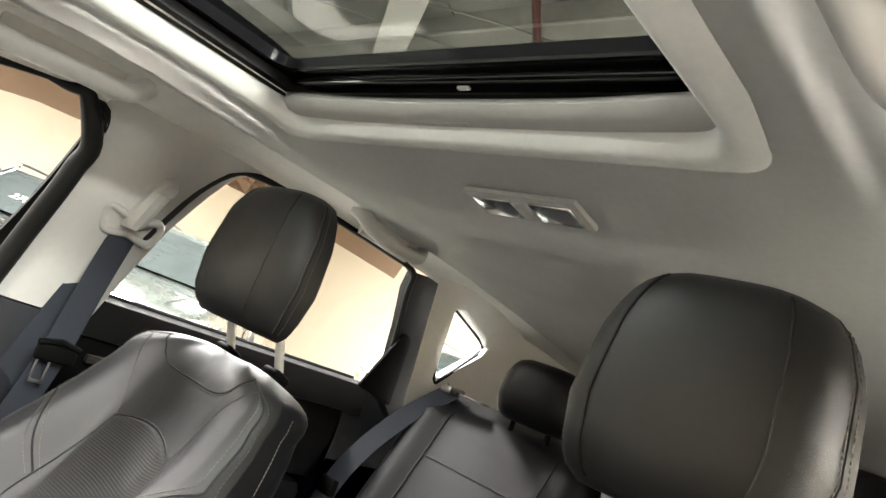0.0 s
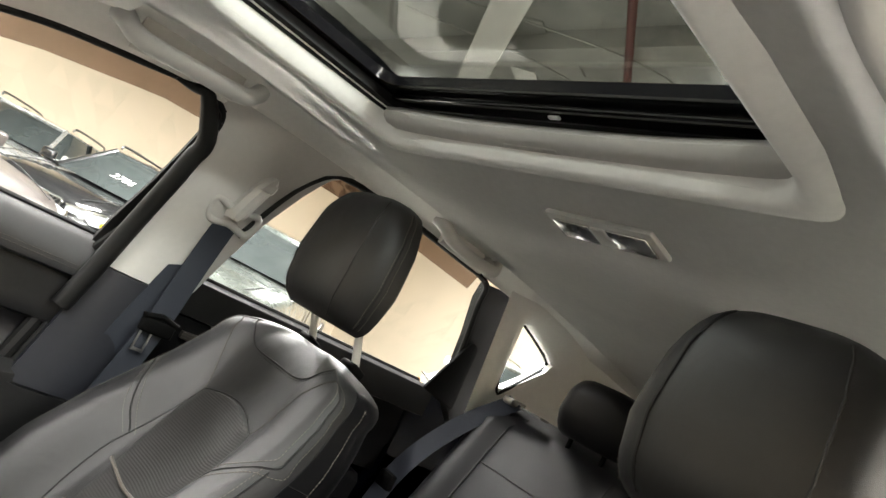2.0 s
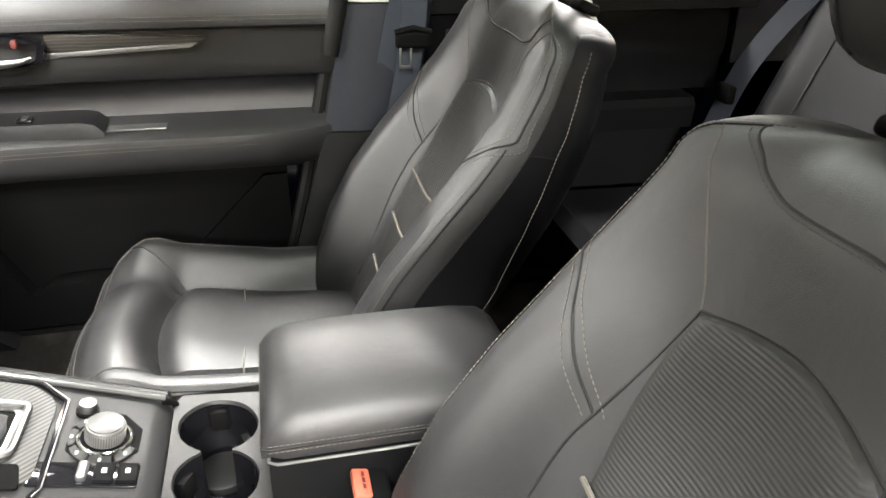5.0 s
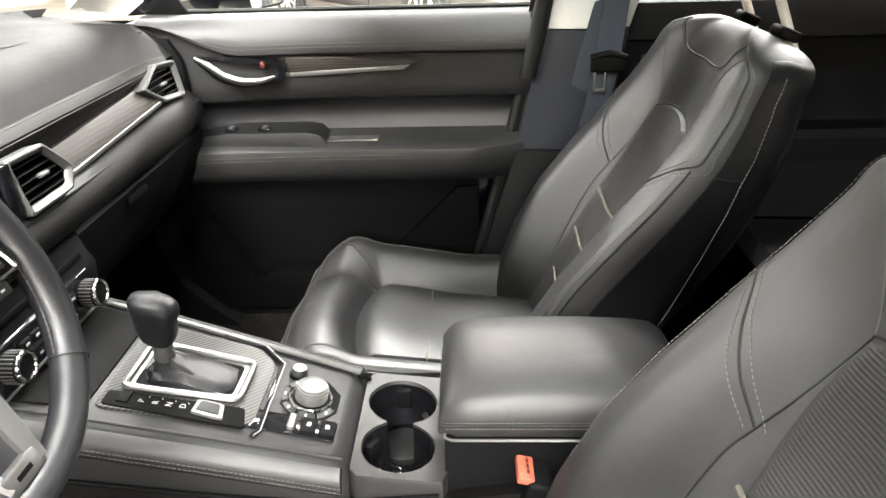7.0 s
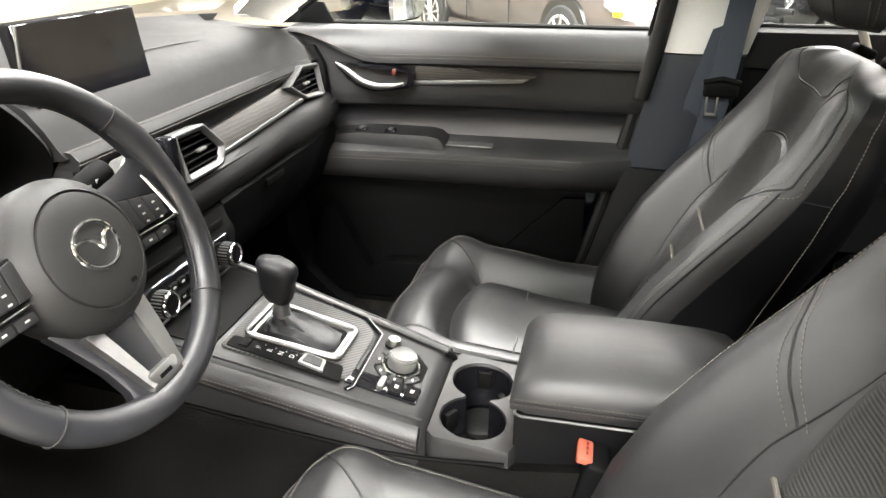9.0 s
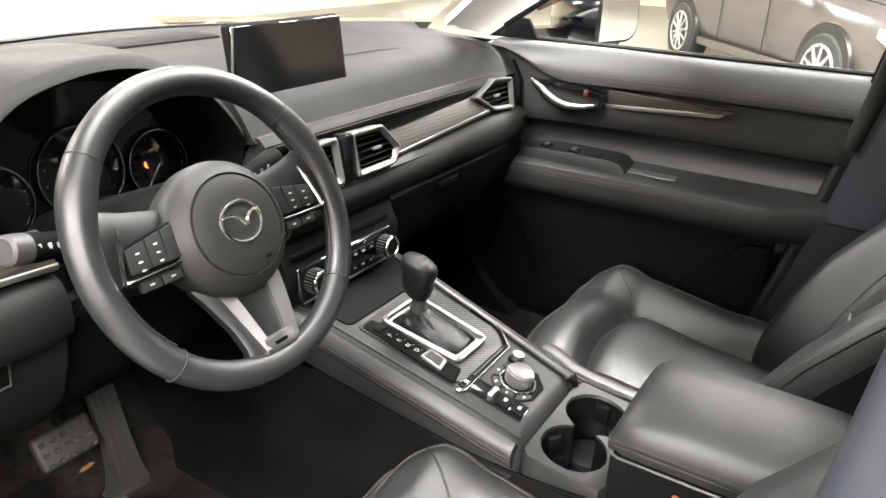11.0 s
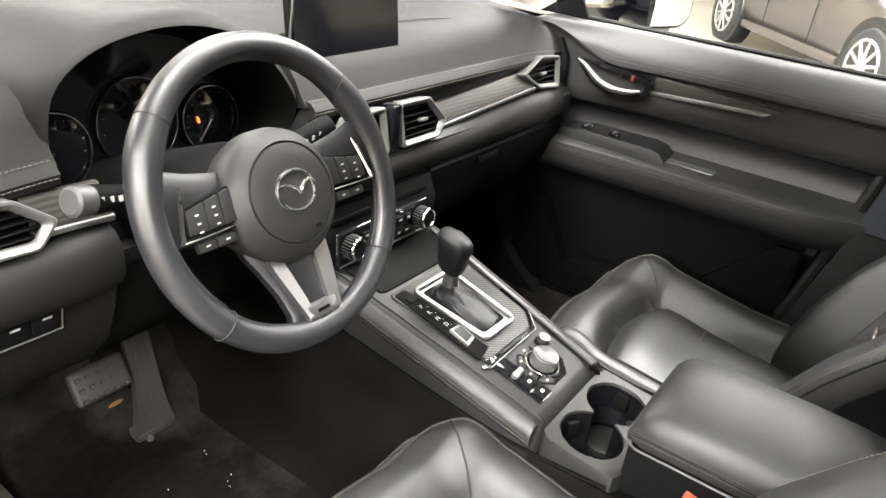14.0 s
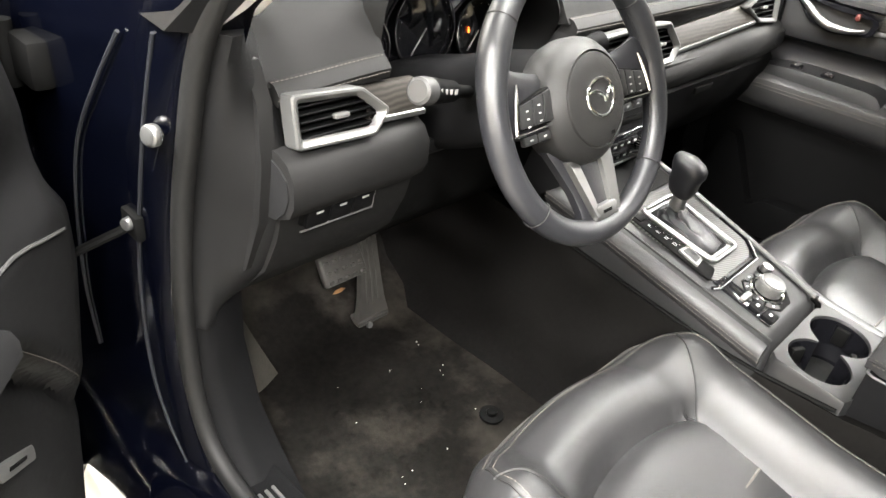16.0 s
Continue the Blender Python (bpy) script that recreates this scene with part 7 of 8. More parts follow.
    part("sill_seal", tube(smooth_line([(s * 0.742, -0.135, 1.03), (s * 0.738, -0.075, 0.76), (s * 0.742, -0.005, 0.50), (s * 0.742, 0.05, 0.44), (s * 0.742, 0.30, 0.44)], 6), 0.013, 8), RUBBER, d)
    if s < 0:
        part("front_panel", driver_front(), FRONT_SKIN, d, "smooth dark grey front of the door panel", 60)
        part("stitching", dashes([driver_skin(y, sweep(y) + 0.028 - 0.03 * (y - 0.5), 0.0012) for y in np.linspace(0.45, 0.755, 24)]), SEAM_THREAD, d)
        part("pull_edge", tube([driver_skin(y, 0.870 - 0.33 * max(0.0, y - 0.65), 0.001) for y in np.linspace(0.46, 0.742, 12)], 0.0022, 6), SATIN_SILVER, d, "thin satin edge of the pull")
        part("speaker_badge", slab(round_poly([(0.632, 0.596), (0.560, 0.640), (0.560, 0.664), (0.632, 0.620)], 0.005, 4), 0, 0.005, 0.001, m=Matrix(((0, 0, 1, -0.712), (1, 0, 0, 0), (0, 1, 0, 0), (0, 0, 0, 1)))), SILVER, d, "small silver badge")
        part("badge_letters", box((-0.7065, 0.596, 0.630), (0.0012, 0.040, 0.005), 0.0004, 1, Matrix.Rotation(radians(-31), 3, "X")), MATT, d, "dark bar of unreadable letters")
    d.rotation_euler = (0, 0, radians(turn))
    return d


front_door(1, "door_1", "closed front passenger door with veneer inlay", (0.80, 0.95, 0.36), 0)
front_door(-1, "door_2", "open driver's door, dark blue outside, black inside", (-0.80, 0.97, 0.36), -40, 0.15)


def rear_door(s, nm):
    d = thing(nm, (s * 0.78, -0.25, 0.4), "closed rear door with black trim panel", "car door", kind="structure")
    part("outer_skin", prof_loft(lambda y: [(0.80, 1.075), (0.835, 0.95), (0.845, 0.75), (0.835, 0.5), (0.81, 0.36), (0.78, 0.36), (0.78, 1.075)], -1.04, -0.15, s), PAINT, d)
    part("upper_pad", prof_loft(lambda y: [(0.78, 1.088), (0.745, 1.092), (0.728, 1.084), (0.720, 1.06), (0.720, 1.015), (0.78, 1.005)], -1.04, -0.30, s, 12), PAD, d, "dark grey upper door pad")
    part("panel", prof_loft(lambda y: [(0.78, 1.012), (0.728, 1.012), (0.722, 0.96), (0.724, 0.92), (0.732, 0.91), (0.735, 0.84), (0.78, 0.83)], -0.98, -0.28, s, 12), DARK, d, "black door panel")
    part("armrest", prof_loft(lambda y: [(0.75, 0.84), (0.68, 0.836), (0.668, 0.82), (0.675, 0.77), (0.75, 0.75)], -0.90, -0.28, s, 12), DARK, d, "black armrest")
    part("lower_panel", prof_loft(lambda y: [(0.78, 0.77), (0.742, 0.77), (0.735, 0.6), (0.73, 0.42), (0.78, 0.40)], -0.92, -0.28, s, 8), DARK, d)
    MI = Matrix(((0, 0, -s, s * 0.714), (1, 0, 0, 0), (0, 1, 0, 0), (0, 0, 0, 1)))
    part("satin_inlay", slab(round_poly([(-0.35, 0.985), (-0.64, 0.992), (-0.625, 0.978), (-0.35, 0.970)], 0.004, 3), -0.01, 0.003, 0.001, m=MI), WOOD, d, "dark veneer strip")
    part("handle", tube([(s * 0.70, -0.40, 0.975), (s * 0.692, -0.44, 0.962), (s * 0.70, -0.49, 0.962)], 0.006, 8), CHROME, d)
    def top(y):
        x, z = window_top(y)
        return x + 0.016, z - 0.004
    def pane_pt(t, v):
        y = -0.325 - 0.735 * t + v * (-0.115 + 0.205 * t)
        x, z = top(y)
        return (s * (0.762 + (x - 0.762) * v), y, 1.085 + (z - 1.085) * v)
    part("pane", sheet(pane_pt, np.linspace(0, 1, 14), np.linspace(0, 1, 8), 0.004), CLEAR, d, sharp=80).visible_shadow = False
    L = [(s * (window_top(y)[0] + 0.004), y, window_top(y)[1] - 0.003) for y in np.linspace(-0.47, -0.90, 10)] + [(s * 0.634, -0.955, 1.378), (s * 0.650, -0.972, 1.335), (s * 0.672, -1.008, 1.245), (s * 0.702, -1.055, 1.095)]
    part("frame_seal", tube(smooth_line([(s * 0.66, -0.325, 1.20), (s * 0.63, -0.37, 1.33), (s * 0.618, -0.42, 1.395)] + L, 4), 0.008, 8), RUBBER, d, "black rubber window seal")
    part("divider", slab([(-1.060, 1.086), (-1.004, 1.25), (-0.962, 1.345), (-0.958, 1.386), (-1.065, 1.398), (-1.125, 1.25), (-1.195, 1.055), (-1.15, 1.02)], 0, 0.030, m=Matrix(((0, -0.22 * s, s, s * 0.94), (1, 0, 0, 0), (0, 1, 0, 0), (0, 0, 0, 1)))), RUBBER, d, "black rear window surround")
    part("corner_cover", slab(round_poly([(-0.975, 1.084), (-1.024, 1.243), (-1.052, 1.238), (-1.105, 1.06)], 0.01, 3), 0, 0.008, 0.003, m=Matrix(((0, -0.22 * s, -s, s * 0.939), (1, 0, 0, 0), (0, 1, 0, 0), (0, 0, 0, 1)))), DARK, d, "black corner cover")
    part("belt_seal", tube([(s * 0.752, y, 1.094) for y in np.linspace(-0.30, -1.00, 8)], 0.005, 6), RUBBER, d)
    part("visor_strip", sheet(lambda y, v: (s * (top(y)[0] + 0.026 + 0.020 * v), y, top(y)[1] + 0.012 - 0.046 * v), np.linspace(-0.40, -0.94, 14), (0, 0.5, 1), 0.003), SMOKE, d, "smoked rain visor over the window").visible_shadow = False
    return d


rear_door(1, "door_3")
rear_door(-1, "door_4")

# ---- driver's door opening: jamb, seal, hinge ----
JAMB_ROWS = ((0.56, 0.39, 0), (0.60, 0.44, 0), (0.64, 0.50, 0), (0.672, 0.60, 0), (0.676, 0.72, 0), (0.66, 0.83, 0), (0.635, 0.93, 0), (0.60, 1.03, 0), (0.57, 1.10, 0.004), (0.535, 1.145, 0.02), (0.49, 1.195, 0.04), (0.43, 1.245, 0.06))
tagged(part("door_jamb_west", loft([[(-0.700 + dx, yi, z), (-0.745 + dx, yi + 0.005, z), (-0.765 + dx, yi + 0.03, z), (-0.772 + dx, yi + 0.10, z), (-0.785 + dx, yi + 0.20, z), (-0.800 + dx, yi + 0.32 - dx * 3, z), (-0.70 + dx, yi + 0.34 - dx * 3, z)] for yi, z, dx in JAMB_ROWS]), PAINT, sharp=50), "glossy dark blue painted door jamb", "door jamb", kind="structure")
SEAMS = (((-0.766, 0.634, 1.068), (-0.767, 0.668, 0.98), (-0.768, 0.692, 0.90), (-0.768, 0.720, 0.80), (-0.769, 0.735, 0.70), (-0.769, 0.733, 0.58), (-0.768, 0.705, 0.50), (-0.766, 0.655, 0.44)),
         ((-0.775, 0.690, 1.055), (-0.780, 0.745, 0.99), (-0.784, 0.815, 0.90), (-0.786, 0.850, 0.82), (-0.787, 0.872, 0.72), (-0.787, 0.880, 0.62), (-0.787, 0.865, 0.54)))
for line in SEAMS:
    tagged(part("jamb_seam", tube(smooth_line([(x - 0.001, y, z) for x, y, z in line], 5), 0.0024, 6), BEAD), "grey sealer bead along the painted jamb", "sealer bead", "jamb sealer beads", kind="structure")
for s_, side in ((-1, "west"), (1, "east")):
    tagged(part("kick_trim_" + side, loft([[(s_ * 0.650, yi + 0.02, z), (s_ * 0.702, yi - 0.012, z), (s_ * 0.722, yi - 0.010, z), (s_ * 0.735, yi + 0.008, z), (s_ * 0.74, yi + 0.10, z), (s_ * 0.74, 1.22, z), (s_ * 0.66, 1.22, z)] for yi, z in ((0.50, 0.38), (0.585, 0.45), (0.635, 0.50), (0.672, 0.60), (0.676, 0.72), (0.66, 0.83), (0.635, 0.93), (0.60, 1.03), (0.575, 1.075))[:6 if s_ < 0 else 7]]), DARK, sharp=50), "dark grey kick panel trim in the footwell", "trim", kind="structure")
sealp = smooth_line([(-0.705, 0.46, 1.235), (-0.738, 0.575, 1.10), (-0.742, 0.638, 0.93), (-0.742, 0.668, 0.80), (-0.742, 0.678, 0.70), (-0.742, 0.672, 0.58), (-0.742, 0.635, 0.49), (-0.742, 0.56, 0.455), (-0.742, 0.40, 0.452), (-0.742, 0.10, 0.452), (-0.742, -0.02, 0.48), (-0.738, -0.06, 0.65), (-0.728, -0.128, 0.93), (-0.705, -0.164, 1.08), (-0.668, -0.192, 1.25), (-0.63, -0.178, 1.385), (-0.622, -0.08, 1.40), (-0.628, 0.116, 1.36), (-0.638, 0.27, 1.315), (-0.665, 0.40, 1.25)], 6, True)
tagged(part("door_seal_west", tube(sealp, 0.013, 10, closed=True), RUBBER), "black rubber seal round the driver's door opening", "door seal", kind="structure")
tagged(part("front_pillar_west", loft([[(-0.738, 0.575, 1.08), (-0.772, 0.60, 1.08), (-0.76, 0.74, 1.08), (-0.66, 0.76, 1.08)], [(-0.682, 0.422, 1.245), (-0.705, 0.44, 1.255), (-0.66, 0.56, 1.26), (-0.60, 0.54, 1.255)], [(-0.640, 0.25, 1.335), (-0.668, 0.26, 1.345), (-0.62, 0.36, 1.385), (-0.565, 0.34, 1.38)]]), DARK), "black windscreen pillar flange", "pillar", kind="structure")
def pillar_foot(t, w):
    """Inner face of the driver's windscreen pillar: t up from the dash, w towards the windscreen."""
    a = Vector((-0.672, 0.602, 1.084)).lerp(Vector((-0.652, 0.715, 1.084)), w)
    b = Vector((-0.640, 0.430, 1.245)).lerp(Vector((-0.602, 0.540, 1.250)), w)
    return a.lerp(b, t)


tagged(part("pillar_trim_foot", loft([[(Vector((-0.728, 0.582, 1.082))).lerp(Vector((-0.690, 0.425, 1.248)), t), pillar_foot(t, 0), pillar_foot(t, 0.5), pillar_foot(t, 1), Vector((-0.705, 0.72, 1.082)).lerp(Vector((-0.66, 0.55, 1.25)), t)] for t in np.linspace(0, 1, 6)]), LINING, sharp=50), "cream grey foot of the windscreen pillar trim", "pillar trim", kind="structure")
for w in (0.16, 0.40, 0.64, 0.88):
    n_ = Vector((0.004, -0.0005, 0.0005))
    tagged(part("demister_slot", tube([pillar_foot(0.14 + 0.03 * w, w - 0.07) + n_ * 0.3, pillar_foot(0.16 + 0.03 * w, w + 0.05) + n_ * 0.3], 0.0042, 8), MATT), "dark slot of the side window demister", "vent slot", "demister slots", kind="structure")
tagged(part("fender_west", loft([[(-0.795, 1.00, z), (-0.84 - 0.02 * k, 0.985, z), (-0.875 - 0.02 * k, 1.00, z), (-0.885 - 0.02 * k, 1.12, z), (-0.87, 1.95, z), (-0.78, 1.95, z)] for z, k in ((0.22, 0.0), (0.40, 0.7), (0.60, 1.0), (0.80, 0.9), (0.95, 0.3), (1.04, -1.0), (1.07, -2.2))]), PAINT, sharp=50), "dark blue painted front wing of the car", "wing", kind="structure")
# A flat black plate, added for the dark of the hinge gap.
tagged(part("hinge_shade_plate_west", loft([[(-0.80, 0.985, z), (-0.855, 0.985, z), (-0.855, 0.993, z), (-0.80, 0.993, z)] for z in np.linspace(0.40, 1.03, 4)]), MATT), "black plate standing for the shaded hollow behind the door hinges", "hinge hollow", kind="structure")
tagged(part("jamb_foot_west", loft([[(-0.735, y, 0.452), (-0.785, y, 0.446), (-0.812 - f, y, 0.425), (-0.832 - f, y, 0.385), (-0.840 - f, y, 0.33), (-0.835 - f, y, 0.25), (-0.735, y, 0.25)] for y, f in ((-0.9, 0.01), (0.2, 0.01), (0.45, 0.008), (0.65, 0.004), (0.80, 0.0), (0.92, -0.006), (0.984, -0.012))]), PAINT, sharp=50), "glossy dark blue painted foot of the door opening", "door jamb", kind="structure")
ck = thing("door_check_strap", (-0.78, 0.80, 0.77), "black metal door check strap with a bolt", "door check")
part("arm", tube(smooth_line([(-0.770, 0.716, 0.822), (-0.785, 0.728, 0.808), (-0.803, 0.740, 0.796), (-0.832, 0.765, 0.772)], 5), 0.0052, 8, flat=1.5), MATT, ck)
part("bracket", box((-0.773, 0.722, 0.816), (0.012, 0.040, 0.034), 0.004, 2), MATT, ck)
part("bolt", disc((-0.781, 0.716, 0.822), (-1, -0.4, 0), 0.008, 0.012, 12, 0.002), BOLT, ck)
for z, y, r in ((0.959, 0.648, 0.0125), (1.008, 0.782, 0.0125)):
    tagged(part("jamb_bolt", disc((-0.772, y, z), (-1, -0.3, 0.2), r, 0.014, 20, 0.005, 3), BOLT), "round shiny bolt head on the door jamb", "bolt", "jamb bolts")
hg = thing("steel_hinge", (-0.80, 0.90, 0.95), "dark painted steel door hinge", "hinge", "door hinges")
part("leaf", box((-0.80, 0.88, 0.97), (0.03, 0.06, 0.06), 0.008), MATT, hg)
part("pin", disc((-0.815, 0.915, 0.97), (0, 0, 1), 0.011, 0.08, 16), MATT, hg)

# ---- door mirror ----
mr = thing("door_mirror", (0.85, 0.55, 1.07), "dark blue door mirror on the passenger side", "door mirror")
part("shell", loft([[(cx + w * math.cos(a) * 0.5 + 0.10 * 0, y + 0.0 * w, 1.125 + h * math.copysign(abs(math.sin(a)) ** 0.7, math.sin(a))) for a in np.linspace(0, 2 * math.pi, 24, endpoint=False)] for cx, y, w, h in ((0.99, 0.640, 0.06, 0.03), (0.98, 0.615, 0.15, 0.065), (0.975, 0.565, 0.215, 0.082), (0.97, 0.50, 0.235, 0.088), (0.97, 0.475, 0.232, 0.086))]), PAINT, mr, "glossy dark blue shell")
mg = round_poly([(0.868, 1.068), (0.872, 1.175), (0.95, 1.192), (1.062, 1.186), (1.07, 1.085), (1.03, 1.062)], 0.025, 5)
MM = Matrix.Translation((0.97, 0.466, 1.125)) @ Matrix.Rotation(radians(-12), 4, "Z") @ Matrix.Rotation(radians(90), 4, "X") @ Matrix.Translation((-0.97, -1.125, 0))
part("glass", slab(inset_poly(mg, 0.006), 0.004, 0.008, m=MM), MIRROR, mr, "mirror glass")
part("bezel", rim(mg, inset_poly(mg, 0.012), -0.004, 0.006, MM), MATT, mr)
part("foot", loft([[(0.79, 0.60, 1.06), (0.79, 0.66, 1.06), (0.79, 0.66, 1.10), (0.79, 0.60, 1.10)], [(0.90, 0.555, 1.065), (0.90, 0.60, 1.065), (0.90, 0.60, 1.10), (0.90, 0.555, 1.10)]]), PAINT, mr)
tagged(part("mirror_corner_cover", slab([(0.72, 1.078), (0.575, 1.082), (0.60, 1.125), (0.66, 1.13)], 0, 0.012, 0.003, m=Matrix(((0, 0, 1, 0.748), (1, 0, 0, 0), (0, 1, 0, 0), (0, 0, 0, 1)))), DARK), "black triangular cover in the window corner", "trim", kind="structure")


# ---- overhead: handles, lamps, visors, mirror ----
def grab_handle(s, y0, y1, hook):
    g = thing("grab_handle", (s * 0.56, (y0 + y1) / 2, 1.43), "folded grey plastic grab handle on the roof rail", "grab handle", "roof grab handles")
    def at(y, out, dz):
        wx, wz = window_top(y)
        hx, hz = liner_edge(y)
        return Vector((s * (wx * 0.45 + hx * 0.55 - 0.012 - out), y, wz * 0.45 + hz * 0.55 - 0.002 + dz))
    L = smooth_line([at(y0, 0.0, 0.014), at(y0 + (y1 - y0) * 0.04, 0.018, 0.004), at(y0 + (y1 - y0) * 0.15, 0.036, -0.016), at(y0 + (y1 - y0) * 0.5, 0.040, -0.022), at(y0 + (y1 - y0) * 0.85, 0.036, -0.016), at(y0 + (y1 - y0) * 0.96, 0.018, 0.004), at(y1, 0.0, 0.014)], 6)
    n = len(L)
    part("bar", tube(L, [0.020 - 0.005 * math.sin(math.pi * k / (n - 1)) for k in range(n)], 12, flat=0.8), TRIM, g)
    # the recess borrows the darker sunshade colour to suggest shading behind the bar
    part("recess", loft([[at(y0 + (y1 - y0) * t, o, dz) for o, dz in ((0.004, 0.026), (0.006, 0.020), (0.006, -0.024), (0.003, -0.030), (-0.006, -0.03), (-0.006, 0.026))] for t in (0.14, 0.2, 0.3, 0.5, 0.7, 0.8, 0.86)]), SHADE, g, "moulded recess behind the handle, its shade in a darker colour")
    if hook:
        part("hook", merge(tube(smooth_line([at(y1 + 0.035, 0.02, 0.004), at(y1 + 0.028, 0.030, -0.008), at(y1 + 0.040, 0.030, -0.016), at(y1 + 0.05, 0.02, -0.008)], 4), 0.005, 8), disc(at(y1 + 0.035, 0.012, 0.0), (s, 0, 0.6), 0.012, 0.016, 16, 0.003)), TRIM, g, "small coat hook")


grab_handle(1, 0.065, -0.185, False)
grab_handle(1, -0.66, -0.87, True)
grab_handle(-1, 0.065, -0.185, False)
grab_handle(-1, -0.66, -0.87, True)

CLEAR_LENS = surface("clear_lamp_lens", (0.62, 0.62, 0.61), 0.15, metal=0.85, rvary=0.1)
dl = thing("rear_roof_lamp", (-0.03, -0.475, 1.43), "rear roof lamp with two clear lenses", "roof lamp")
zt = liner(0, -0.475)
LT = Matrix.Rotation(math.atan2(liner(0, -0.44) - liner(0, -0.51), 0.07), 3, "X")
part("bezel", box((-0.035, -0.475, zt - 0.003), (0.185, 0.066, 0.009), 0.004, 2, LT), TRIM, dl)
for q in (-1, 1):
    part("lens", box((-0.035 + q * 0.048, -0.475, zt - 0.0085), (0.066, 0.044, 0.004), 0.0015, 2, LT), CLEAR_LENS, dl, "clear reflector lens")
part("switch", box((-0.035, -0.475, zt - 0.0090), (0.024, 0.044, 0.005), 0.002, 2, LT), TRIM, dl)

oc = thing("overhead_console", (0, 0.15, 1.45), "grey overhead console with map lamps and sunroof switch", "overhead console")
part("body", loft([[(-w, y, z + 0.05), (-w, y, z + 0.014), (-w + 0.02, y, z), (w - 0.02, y, z), (w, y, z + 0.014), (w, y, z + 0.05)] for w, y, z in ((0.12, 0.070, 1.445), (0.135, 0.082, 1.420), (0.140, 0.11, 1.412), (0.14, 0.20, 1.402), (0.13, 0.27, 1.395), (0.11, 0.30, 1.405))]), LINING, oc, "moulded grey housing")
def on_console(y):
    return 1.412 - 0.11 * (y - 0.11)


for x in (-0.012, 0.075):
    part("lamp_rim", box((x, 0.138, on_console(0.138) - 0.001), (0.076, 0.074, 0.006), 0.002, 2, Matrix.Rotation(radians(-6.3), 3, "X")), TRIM, oc)
    part("map_lamp", box((x, 0.138, on_console(0.138) - 0.003), (0.062, 0.060, 0.006), 0.002, 2, Matrix.Rotation(radians(-6.3), 3, "X")), CLEAR_LENS, oc, "clear map lamp lens")
for k in range(4):
    y = 0.120 + 0.020 * k
    part("lamp_button", disc((0.116 + 0.006 * k, y, on_console(y) - 0.001), (0, 0, -1), 0.0085, 0.010, 20, 0.003), BRIGHT, oc, "bright round push button")
part("sunroof_switch", box((0.092, 0.192, on_console(0.192) - 0.001), (0.040, 0.026, 0.008), 0.003), TRIM, oc)
part("cubby_line", box((0, 0.245, on_console(0.245)), (0.15, 0.004, 0.003), 0.001), SEAM, oc)


